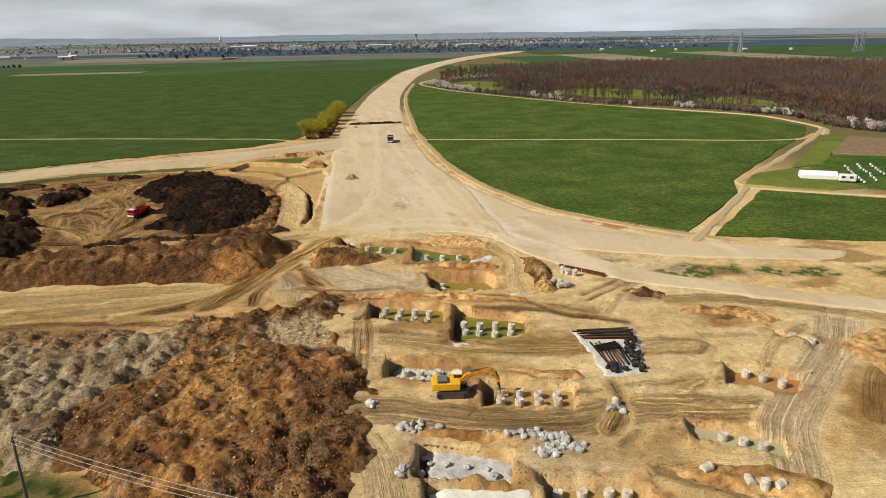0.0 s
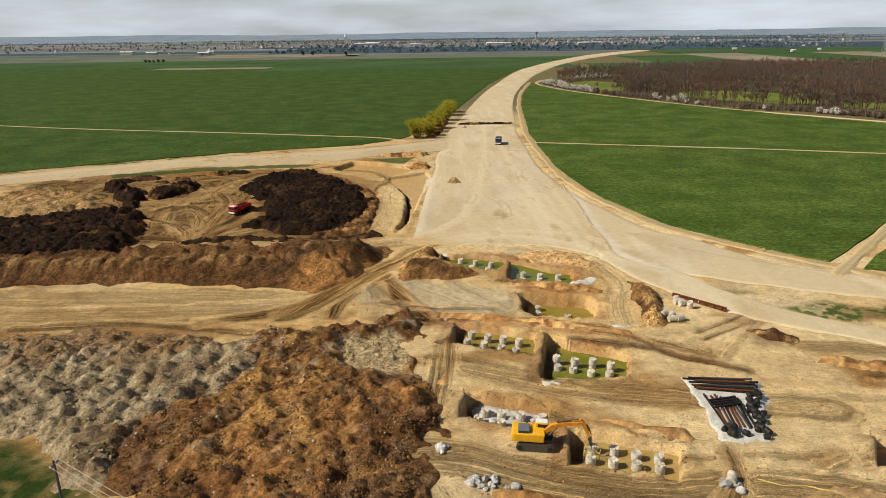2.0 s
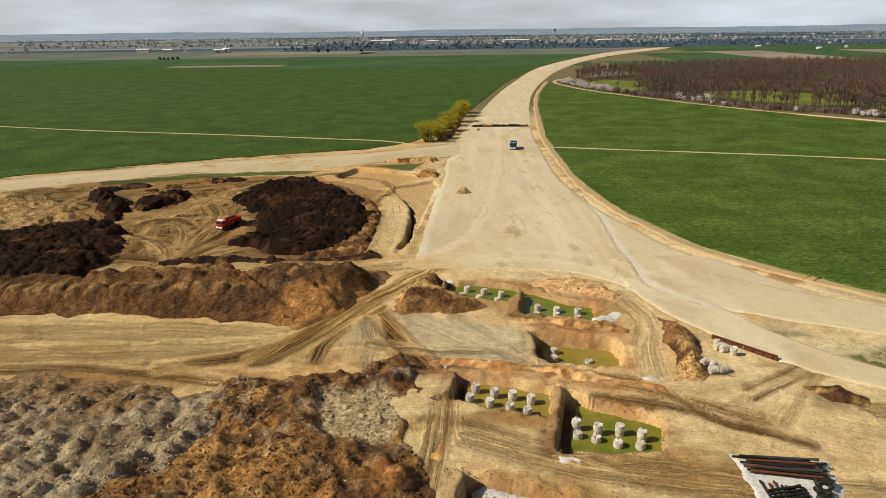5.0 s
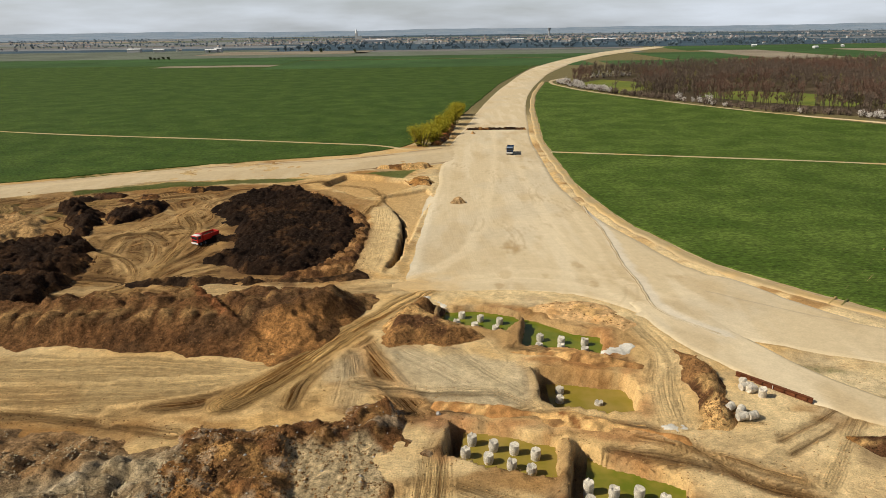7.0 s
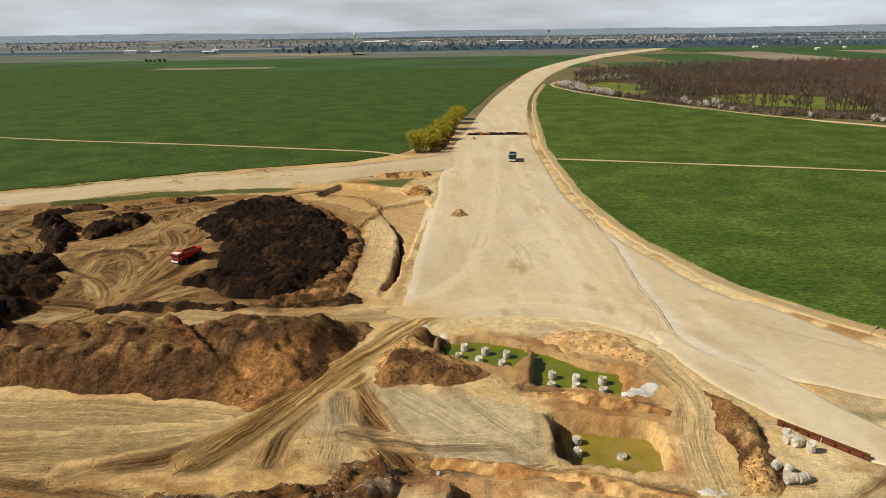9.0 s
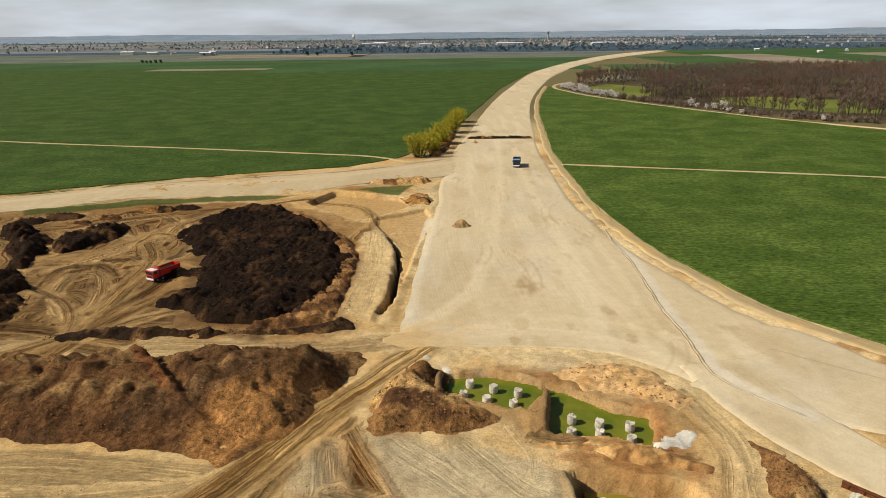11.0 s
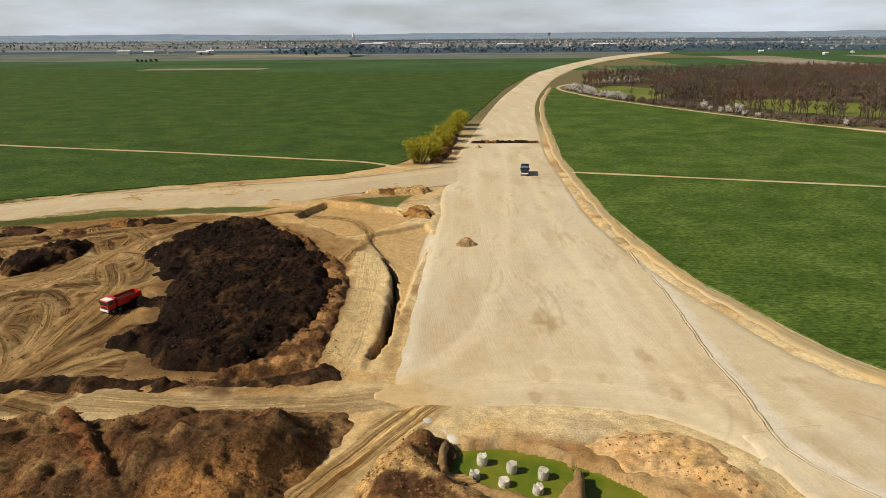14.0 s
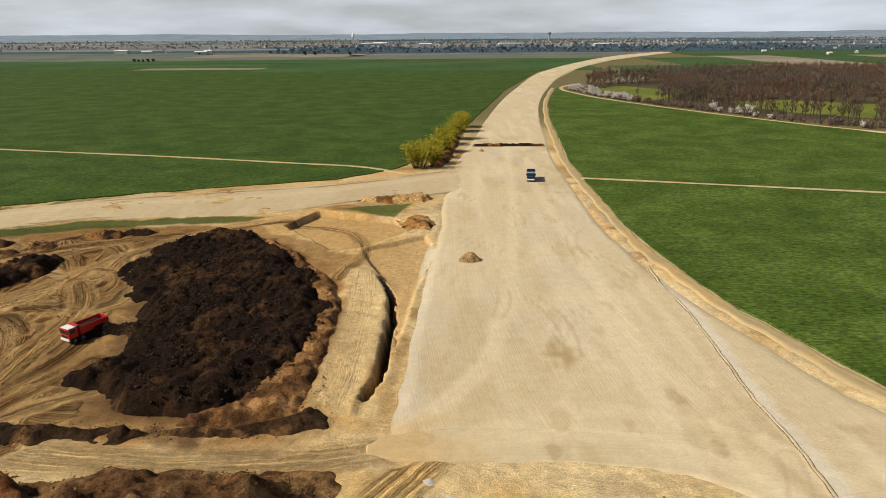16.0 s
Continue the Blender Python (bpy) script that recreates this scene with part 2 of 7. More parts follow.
# ---- the plan ----
ROAD_L = smooth([(-1.2, 145), (0.3, 160), (1.5, 174), (2.6, 189), (4.3, 207), (6, 222), (6, 237), (8, 260), (11, 292), (16, 321), (22, 358), (35, 440), (59, 561), (114, 783), (218, 1047), (316, 1239), (436, 1407)])
ROAD_R = smooth([(58.5, 144), (53.5, 153.6), (49.6, 167), (46.3, 178), (44, 193), (41.7, 221), (42.8, 258), (44.6, 300), (49, 341), (55.6, 402), (67.7, 481), (89, 583), (121, 709), (178, 877), (270, 1077), (404, 1300), (452, 1385)])
PITS = {   # rim, depth
    "c_west": ([(6.8, 129), (7.2, 134.8), (14.2, 134.4), (19, 132.3), (19.6, 129.5), (16.8, 125.6), (13.3, 126.4)], 1.9),
    "c_east": ([(19.8, 129.2), (19.2, 131.9), (22, 130.4), (26.6, 126.0), (30.6, 124.7), (29.2, 117.4), (18.2, 121)], 1.9),
    "b": ([(19.2, 113.8), (20.7, 114.2), (30.6, 112.3), (31.4, 109.6), (29.8, 103.4), (24, 104.2), (19, 105.8)], 3.2),
    "a_west": ([(7.4, 96.2), (8.2, 102.3), (14.2, 100.6), (19.8, 98.6), (19.0, 92), (13.6, 93.2)], 2.2),
    "a_east": ([(21.2, 97.6), (24.5, 95.0), (27.7, 93.4), (31.4, 91.4), (29.3, 85.0), (23.2, 85.4), (18.0, 85.4), (19.6, 91.5)], 2.5),
    "d_west": ([(7.6, 77), (8.8, 82), (12.4, 80.9), (18.5, 78.9), (16.8, 73.4), (12, 74.7)], 2.1),
    "d_east": ([(18.4, 68), (19.6, 74), (25, 72.2), (30.6, 70), (28.6, 65), (20, 67.6)], 2.2),
    "e": ([(9.7, 61.9), (19.3, 57.9), (17.8, 53.2), (8.2, 56.4)], 1.7),
    "f": ([(9.2, 55.1), (19.3, 52.9), (18.5, 45), (7.5, 48)], 1.5),
    "g": ([(20.3, 54), (30.2, 50.3), (30.6, 43), (19.5, 45)], 2.0),
    "h": ([(39.8, 60.4), (41.1, 59.3), (48.3, 54.4), (46.6, 51.5), (38.6, 56.4)], 2.0),
    "i": ([(51.6, 71), (53.8, 69.6), (60, 66.3), (56.8, 62.5), (48.9, 66.1)], 2.0),
    "j": ([(64.5, 79), (68.8, 73.8), (66.8, 72.4), (63.6, 76.5)], 0.9),
}
DITCH = smooth([(-3.4, 192), (-2.2, 188.5), (-0.9, 182.5), (-0.5, 175), (-0.5, 168), (-0.5, 162), (-0.9, 157.5), (-2.3, 153)])
# haul tracks: line, half width, strength, colour
TRACKS = [
    ([(-120, 121), (-70, 116), (-50, 115.5), (-30, 114.5), (-12, 111)], 4.5, 0.9, (0.63, 0.46, 0.23)),
    ([(-120, 112), (-70, 108), (-45, 107.5), (-24, 108.5), (-12, 110)], 4.5, 0.9, (0.63, 0.46, 0.23)),
    ([(-58, 104), (-44, 104.6), (-32, 102.6), (-22, 100.2)], 1.4, 0.8, (0.37, 0.23, 0.10)),
    ([(-30, 104.6), (-22, 106.6), (-15, 107.5), (-9, 107)], 2.2, 0.8, (0.46, 0.30, 0.13)),
    ([(-5.8, 124), (-2.2, 116), (1.0, 110), (4.2, 104.5)], 2.7, 1.0, (0.36, 0.21, 0.085)),
    ([(-10.6, 106.0), (-10.1, 112), (-7.4, 117.6), (-4.3, 123.6)], 1.3, 1.0, (0.43, 0.28, 0.12)),
    ([(-27, 106), (-21, 107.6), (-15.5, 111.0), (-10.8, 117)], 1.5, 1.0, (0.34, 0.205, 0.085)),
    ([(-18, 106.5), (-13.3, 113.2), (-9.8, 118.8), (-5.6, 126), (-1.2, 132.6), (4.5, 141), (7, 144)], 2.3, 1.0, (0.558, 0.365, 0.15)),
    ([(-5, 118), (-4, 112), (-4, 106)], 2.0, 0.7, GREY),
    ([(14, 122), (16, 115), (12, 108), (8, 103)], 0.8, 0.7, PALE),
    ([(-80, 143), (-60, 142), (-48.7, 145.8), (-41.6, 145.3), (-32.9, 143.1), (-21.2, 141.7), (-10.1, 141.9), (-0.5, 143.4), (14, 148)], 2.5, 1.0, (0.61, 0.445, 0.23)),
    ([(-90, 147), (-70, 148), (-58, 148.2), (-49.9, 147.9), (-45.1, 147.3), (-37.7, 145.0)], 2.4, 1.0, (0.40, 0.25, 0.105)),
    ([(-62, 141), (-50.5, 141.2), (-44.3, 143.4), (-37.8, 141.2)], 1.3, 1.0, (0.34, 0.20, 0.08)),
    ([(-75, 150), (-64, 151), (-52, 149), (-44, 147)], 1.6, 1.0, (0.30, 0.175, 0.07)),
    ([(-64, 205.9), (-56.5, 212), (-46.8, 198), (-42.8, 188.7), (-43.5, 180.8), (-51.6, 180.5), (-60, 179)], 2.0, 1.0, (0.52, 0.355, 0.165)),
    ([(-70, 178), (-61.8, 184.3), (-56.2, 191.1), (-49.5, 207.5), (-38.5, 223.4), (-24, 228.4)], 1.8, 1.0, (0.46, 0.30, 0.135)),
    ([(-64, 175), (-56.0, 185.7), (-50.5, 192.7), (-50.0, 205.2), (-43.5, 217.1)], 1.5, 1.0, (0.53, 0.36, 0.17)),
    ([(-52.0, 183.8), (-54.4, 190.5), (-53.4, 196.8), (-48.5, 195), (-45.9, 188.5), (-48.7, 183.4), (-53, 184.5)], 1.0, 1.0, (0.44, 0.28, 0.12)),
    ([(-58.8, 158), (-61.4, 168), (-62.2, 176), (-56.4, 177.6), (-51, 172)], 1.3, 1.0, (0.44, 0.28, 0.12)),
    ([(-49.8, 153.7), (-52.6, 155.8), (-57.3, 164.5), (-58.4, 172.3), (-54.2, 172.7), (-49.6, 163.5), (-48.3, 157.0), (-50.6, 152.5)], 1.1, 1.0, (0.54, 0.375, 0.18)),
    ([(-52, 141), (-46.4, 146.9), (-45.2, 153.5), (-46.0, 166.1), (-47.3, 180.4), (-52, 190)], 1.7, 1.0, (0.47, 0.31, 0.135)),
    ([(-45.8, 139), (-44.3, 147.8), (-43.6, 156.8), (-41.2, 166), (-42, 178)], 1.5, 1.0, (0.38, 0.23, 0.095)),
    ([(-44.2, 146.7), (-41.5, 153.0), (-38.7, 158.2), (-37, 163.2)], 1.2, 1.0, (0.25, 0.145, 0.06)),
    ([(-43.7, 146.4), (-38.6, 151.7), (-33.1, 156)], 1.3, 1.0, (0.52, 0.355, 0.165)),
    ([(-47, 147), (-49, 153), (-54, 160), (-63, 166)], 1.2, 1.0, (0.50, 0.335, 0.15)),
    ([(-90, 200), (-76, 202.5), (-64, 210), (-52, 216), (-44, 219)], 1.8, 0.9, (0.36, 0.22, 0.09)),
    ([(-47, 214), (-36, 223), (-24, 227), (-12, 222), (-7.5, 206), (-10, 192)], 1.5, 0.9, SAND),
    ([(-6, 194), (-5, 175), (-6, 152), (-8, 146)], 2.4, 0.5, PALE),
    ([(6, 90), (14, 86), (22, 83), (34, 80), (50, 76)], 3.2, 0.6, SAND),
    ([(5, 80), (6, 88), (6.5, 96)], 1.6, 0.9, SAND),
    ([(2, 70), (8, 69), (14, 66), (26, 62.5), (36, 63), (50, 60)], 3.2, 0.7, SAND),
    ([(3, 66), (5, 60), (5.5, 50), (7, 40)], 2.0, 0.9, PALE),
    ([(36, 128), (37.4, 118), (34.5, 108), (33, 99)], 2.2, 0.8, PALE),
    ([(34, 124), (35.4, 117), (33, 110)], 0.9, 0.9, (0.46, 0.30, 0.13)),
    ([(2, 119), (8, 113), (14, 106)], 2.4, 0.7, (0.56, 0.46, 0.29)),
    ([(9, 119), (13, 113), (18, 107)], 2.0, 0.7, (0.57, 0.455, 0.27)),
    ([(-3, 111), (6, 108.5), (14, 108), (18, 104)], 1.5, 0.7, (0.55, 0.41, 0.22)),
    ([(17, 120), (26, 117.6), (32, 116)], 0.9, 0.9, (0.45, 0.27, 0.115)),
    ([(6, 104.5), (16, 103.5), (28, 100.5), (34, 97)], 1.0, 0.9, (0.44, 0.26, 0.105)),
    ([(41, 42), (45.8, 49), (50, 56), (56, 61.5), (63, 67), (71, 74), (80, 84)], 3.2, 1.0, (0.66, 0.51, 0.30)),
    ([(32, 98), (38, 97), (46, 98.5), (58, 94), (70, 84)], 1.6, 0.5, PALE),
    ([(25, 96), (33, 93.5), (39, 90), (45, 86)], 0.9, 1.0, (0.33, 0.19, 0.08)),
    ([(28, 98.5), (35, 95), (42, 90.5)], 0.7, 1.0, CLAY),
    ([(33, 97), (37, 91), (43, 87.5)], 0.45, 1.0, CLAY),
    ([(43, 97.2), (50, 101.5), (57, 106.5)], 0.5, 1.0, CLAY),
    ([(43, 94.8), (50, 99.3), (58, 104.6)], 0.5, 1.0, CLAY),
    ([(44, 90), (50, 97), (56, 104)], 1.2, 0.6, SAND),
    ([(56, 92), (66, 90), (80, 82), (96, 68)], 2.5, 0.6, SAND),
    ([(31, 60), (34, 64), (35, 69)], 1.2, 0.8, CLAY),
    ([(62, 56), (70, 64), (80, 68), (92, 70)], 3.0, 0.4, CLAY),
    ([(33, 52), (38, 48), (40, 42)], 2.0, 0.7, SAND),
]
rnd = random.Random(44)
for k in range(16):      # lorries turn again and again in the yard
    cx, cy, r, a0 = rnd.uniform(-78, -44), rnd.uniform(150, 206), rnd.uniform(6, 20), rnd.uniform(0, 6.28)
    sweep = rnd.uniform(1.2, 2.9)
    arc = [(cx + r * math.cos(a0 + sweep * s / 5), cy + 0.9 * r * math.sin(a0 + sweep * s / 5)) for s in range(6)]
    TRACKS.insert(11, (arc, rnd.uniform(0.7, 1.4), rnd.uniform(0.7, 1.0), rnd.choice((SAND, PALE, (0.36, 0.22, 0.09), (0.45, 0.29, 0.125)))))
for k in range(26):      # and back and forth over the trodden ground between the pits
    cx, cy, a0, n = rnd.uniform(4, 74), rnd.uniform(46, 104), rnd.uniform(-0.9, 0.9), rnd.uniform(7, 15)
    bend = rnd.uniform(-0.25, 0.25)
    arc = [(cx + n * s * math.cos(a0 + bend * s), cy + 0.7 * n * s * math.sin(a0 + bend * s)) for s in (-1, -0.4, 0.3, 1)]
    TRACKS.insert(0, (arc, rnd.uniform(0.6, 1.4), rnd.uniform(0.4, 0.8), rnd.choice((SAND, PALE, PALE, (0.45, 0.29, 0.125)))))
TRACKS = [(smooth(line), *rest) for line, *rest in TRACKS]
PATCHES = [    # outline, colour, strength
    ([(-104, 142), (-104, 224), (-30, 224), (-8, 204), (-6, 146)], (0.30, 0.18, 0.073), 0.85),
    ([(-2, 121), (9, 119), (17, 116), (18, 106), (10, 103), (4, 108)], GREY, 0.75),
    ([(-9, 119), (-3, 118), (-2, 111), (-8, 109), (-10, 113)], GREY, 0.8),
    ([(6, 136), (20, 134), (33, 128), (36, 122), (32, 119), (18, 118), (6, 124)], CLAY, 0.6),
    ([(4, 104), (33, 100), (33, 96), (20, 100), (7, 101)], RUST, 0.6),
    ([(17, 118), (32, 117), (35, 112), (31, 113.5), (18, 115.2)], RUST, 0.45),
    ([(34, 100), (46, 94), (44, 88), (36, 92)], CLAY, 0.7),
    ([(46, 92), (58, 88), (60, 82), (50, 80), (45, 84)], CLAY, 0.6),
    ([(66, 70), (90, 74), (100, 60), (70, 44), (56, 46), (57, 60)], CLAY, 0.55),
    ([(-62, 146), (-46, 144), (-46, 141), (-62, 140)], UMBER, 0.45),
    ([(-50, 146), (-12, 150), (-12, 145), (-48, 144)], UMBER, 0.8),
    ([(-14, 200), (-6, 186), (-7, 150), (-14, 147), (-8, 166)], CLAY, 0.7),
    ([(-32, 215), (-14, 200), (-12, 192), (-20, 205), (-30, 219)], CLAY, 0.7),
    ([(-100, 190), (-70, 186), (-60, 176), (-80, 170), (-100, 172)], CLAY, 0.7),
    ([(-90, 214), (-52, 216), (-48, 204), (-62, 196), (-90, 196)], CLAY, 0.6),
    ([(-34, 153), (-24, 148), (-8, 152), (-6, 176), (-12, 194), (-26, 214), (-36, 222), (-40, 218), (-20, 198), (-10, 176), (-14, 156)], UMBER, 0.6),
    ([(-100, 222), (-60, 224), (-30, 224), (-40, 216), (-80, 212)], CLAY, 0.6),
    ([(-76, 115.6), (-60, 113.4), (-54, 111.8), (-60, 110.8), (-76, 112.6)], (0.20, 0.165, 0.07), 0.7),
    ([(-82, 120), (-64, 118.8), (-64, 117.8), (-82, 118.4)], (0.16, 0.15, 0.055), 0.6),
    ([(-34, 108), (-22, 109.6), (-12, 107.5), (-8, 104), (-24, 102), (-34, 103)], (0.44, 0.28, 0.12), 0.75),
    ([(-90, 104), (-40, 104.5), (-24, 101), (-30, 98), (-90, 99)], CLAY, 0.7),
    ([(20, 64), (40, 60), (36, 52), (22, 56)], CLAY, 0.5),
    ([(60, 84), (70, 80), (66, 70), (56, 74)], PALE, 0.7),
    ([(50, 62), (40, 62), (42, 66), (52, 65)], PALE, 0.8),
    ([(22, 82), (34, 78), (34, 72), (30, 72)], PALE, 0.6),
    ([(-4, 145), (20, 144.5), (33, 139), (37, 130), (33, 128), (30, 135), (18, 138.5), (-3, 140)], PALE, 0.85),
    ([(-34, 147), (-14, 146), (-8, 152), (-9, 176), (-14, 195), (-30, 216), (-44, 221), (-50, 212), (-46, 196), (-40, 186)], UMBER, 0.6),
    ([(-1.5, 150), (0.2, 165), (2.8, 189), (4.5, 207), (-4, 200), (0.2, 176), (-0.4, 160)], PALE, 0.85),
    ([(33, 100), (48, 101), (60, 90), (56, 78), (46, 84), (34, 84), (32, 92)], PALE, 0.6),
    ([(58, 146), (50, 166), (44.5, 193), (42.5, 221), (43.5, 258), (45.5, 300), (50, 341), (57, 402), (61, 402), (54, 341), (49, 300), (47.5, 258), (46.4, 221), (48.6, 193), (51, 178), (54.4, 167), (59, 153), (69, 138), (80, 126), (75, 122)], (0.44, 0.335, 0.19), 0.9),
    ([(46, 80), (56, 78), (64, 70), (58, 56), (48, 54), (45, 66)], PALE, 0.5),
    ([(60, 74), (78, 82), (84, 74), (70, 66)], PALE, 0.6),
    ([(50, 98), (54, 99), (58, 95), (55, 91), (50, 93)], UMBER, 0.5),
    ([(55, 88), (66, 86), (65, 80), (57, 80)], CLAY, 0.8),
]


HAUL_U = smooth([(47, 137), (50, 124), (57, 108.5), (70, 96.8), (89, 84.5), (130, 62)])
HAUL_L = smooth([(36.5, 135), (40.5, 119), (52, 102.5), (68, 91.5), (86, 79.5), (126, 57)])
SLIP_U = smooth([(52, 140), (65, 129), (83, 117.4), (97, 109.6), (102, 107)])
SLIP_L = smooth([(36, 130), (49, 121), (67, 112), (84, 106), (94, 103.5), (99, 104)])
APRON_U = smooth([(-1.0, 144.2), (3, 146.6), (20, 149), (40, 148.5), (57, 147), (64, 136), (70, 127)])
APRON_L = smooth([(-1.0, 142.8), (4, 141.4), (18, 140.8), (29, 138.5), (35, 133), (39, 127), (47, 120.5)])
DECK_EDGE = [(36, 132), (29, 139.5), (18, 142.5), (-1, 143)] + [p for p in ROAD_L if p[1] < 420][::3] + [p for p in ROAD_R if p[1] < 420][::-3] + [(62, 140), (56, 128), (47, 122)]


def terrain(x, y):
    """Height and colour of the ground, and the course of its tracks."""
    work = step(-140, -80, x) * step(125, 85, x) * step(300, 230, y) * (1 - 0.65 * step(42, 46, x) * step(118, 128, y))
    h = (0.16 * fbm(x, y, 9, 4, 1) + 0.09 * fbm(x, y, 2.2, 3, 2)) * work - 0.12
    col = np.empty((*x.shape, 3))
    col[:] = SAND
    col = mixed(col, PALE, 0.5 + 1.1 * fbm(x, y, 16, 5, 3))
    col = mixed(col, CLAY, step(0.1, 0.6, fbm(x * 0.8, y * 1.5, 9, 5, 4)) * 0.8)
    col = mixed(col, GREY, step(0.25, 0.8, fbm(x, y, 10, 4, 5)) * 0.5)
    ragged = fbm(x, y, 6, 4, 9)
    for outline, tint, k in PATCHES:
        d = inside(outline, x, y)
        col = mixed(col, tint, step(-0.8, 1.6, d + 2.2 * ragged) * (d > -8) * k)
    speck = value_noise(x / 0.9, y / 0.9, 42) - 0.5 + 0.8 * (value_noise(x / 2.1, y / 2.1, 43) - 0.5)
    col = col * (1 + 0.22 * speck * work)[..., None]
    h = h + (0.10 * (value_noise(x / 1.1, y / 1.1, 44) - 0.5) + 0.07 * cones(x, y, 1.6, 45) * step(0.0, 0.6, fbm(x, y, 7, 3, 46))) * work
    # farmland away from the works
    col = mixed(col, (0.15, 0.125, 0.055), np.clip(step(300, 420, y) + step(-130, -200, x) + step(110, 170, x) + step(38, 10, y), 0, 1))
    # rough grass at the rim of the works and by the field tracks
    tufts = step(0.42, 0.62, value_noise(x / 1.3, y / 1.3, 47) + 0.5 * (value_noise(x / 0.6, y / 0.6, 48) - 0.5))
    for outline in ([(51, 114), (55, 114.5), (60, 112.5), (59, 110.5), (54, 111.5)], [(58, 106), (65, 107.5), (76, 105), (75, 99), (64, 101)], [(78, 102.5), (90, 100), (92, 95), (80, 97)], [(96, 99), (110, 96), (110, 90), (98, 92)]):
        col = mixed(col, TURF, step(-1.0, 1.8, inside(outline, x, y) + 2 * ragged) * (0.35 + 0.65 * tufts))
    rim = np.clip(step(-62, -95, x) * step(150, 190, y) + step(-28, -34, x) * step(74, 68, y) * 2
                  + step(-92, -98, x) * step(103, 106, y) * step(124, 118, y), 0, 2)
    col = mixed(col, TURF, rim * step(0.0, 0.45, fbm(x, y, 7, 4, 6) + 0.1) * (0.4 + 0.5 * tufts))
    verge = inside([(-90, 86), (-60, 79), (-33, 70), (-28, 66), (-22, 59.5), (-19, 36), (-90, 34)], x, y)
    col = mixed(col, (0.030, 0.054, 0.010), step(-1.0, 1.5, verge + 1.2 * ragged) * (0.75 + 0.25 * tufts))
    col = mixed(col, (0.13, 0.12, 0.045), step(-1.0, 1.5, verge) * step(0.25, 0.7, fbm(x, y, 3, 4, 49)) * 0.5)
    verge = inside([(-92, 214), (-62, 224), (-36, 227), (-30, 231), (-40, 232), (-66, 230), (-95, 219)], x, y)
    col = mixed(col, TURF, step(-0.6, 0.8, verge + 0.8 * ragged) * 0.9)
    verge = inside([(-17, 238), (-3, 230), (-1, 236), (1, 243), (-8, 241)], x, y)
    col = mixed(col, TURF, step(-0.3, 0.8, verge + 0.6 * ragged) * 0.9)
    # haul tracks with ruts
    flow = np.stack([y * 0.9 + 0.25 * x + 2.5 * fbm(x, y, 20, 2, 41), x, 0.05 * work], -1)
    yard = step(-1, 3, inside([(-112, 142), (-112, 214), (-70, 216), (-52, 222), (-46, 200), (-40, 172), (-40, 160), (-30, 150), (-40, 142)], x, y) + 2 * ragged)
    swirl = 13 * fbm(x, y, 36, 2, 140) + 0.3 * fbm(x, y, 3, 2, 141)
    other = 12 * fbm(x + 50, y, 30, 2, 142)
    swirl = np.where(fbm(x, y, 13, 2, 143) > 0, swirl, other)
    worn = value_noise(swirl, x * 0 + 0.5, 144) - 0.5
    col = mixed(col, (0.38, 0.235, 0.10), yard * step(-0.3, 0.4, fbm(x, y, 15, 3, 145)) * 0.6)
    # rut relief painted into the tone too: brown hollows, tan ridges
    lines = step(-0.16, 0.14, worn + 0.25 * (value_noise(2.3 * swirl, 0.1 * (x + y), 146) - 0.5))
    col = mixed(col, (0.21, 0.12, 0.05), yard * (1 - lines) * 0.6)
    col = mixed(col, (0.50, 0.33, 0.145), yard * lines * 0.6 * step(-0.5, 0.2, fbm(x, y, 11, 3, 147)))
    h = h + 0.32 * worn * yard
    flow = np.where((yard > 0.3)[..., None], np.stack([1.2 * swirl, 0.2 * (x + y), 0.9 * yard], -1), flow)
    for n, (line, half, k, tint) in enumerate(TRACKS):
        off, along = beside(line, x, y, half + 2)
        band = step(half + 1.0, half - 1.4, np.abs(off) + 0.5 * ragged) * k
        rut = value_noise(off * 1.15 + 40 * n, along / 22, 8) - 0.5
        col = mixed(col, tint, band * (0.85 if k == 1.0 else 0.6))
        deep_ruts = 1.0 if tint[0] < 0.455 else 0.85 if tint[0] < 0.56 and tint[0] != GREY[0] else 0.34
        # shades the ruts in the colour: hollows darker, ridges lighter
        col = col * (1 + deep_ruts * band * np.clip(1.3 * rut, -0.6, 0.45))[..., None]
        h = h + band * (0.36 * rut * deep_ruts - 0.05)
        flow[..., 2] *= 1 - step(0.0, 0.14, band)
        here = band > 0.16
        flow[here] = np.stack([off + 17 * n, along, deep_ruts * np.clip(band * 1.3 - 0.3, 0, 1)], -1)[here]
    # cuts and pits
    soft = 0.5 * fbm(x, y, 2.2, 3, 31)
    for key, (rim_line, deep) in PITS.items():
        d = inside(rim_line, x, y) + soft * 0.5
        wall = step(-0.05, 0.34, d)
        h = np.where(d > -0.2, np.minimum(h, h * (1 - wall) - deep * wall), h)
        if key[0] not in 'chij':      # deeper cut added at the west end, to hold dark shade
            h = np.where((d > 0.1) & (inside(rim_line, x - 1.7, y) < 0), np.minimum(h, -3.6 * step(0.0, 0.3, d)), h)
        lip = step(-2.6, -0.6, d) * step(0.6, -0.2, d)
        col = mixed(col, RUST, lip * step(0.1, 0.7, fbm(x, y, 5, 3, 33)) * 0.5)
        col = mixed(col, (0.36, 0.235, 0.105), step(0.05, 0.4, d) * 0.6)
        h = h + 0.10 * (value_noise(x / 0.8, y / 0.8, 39) - 0.5) * step(-1.5, -0.3, d) * step(0.8, 0.2, d)
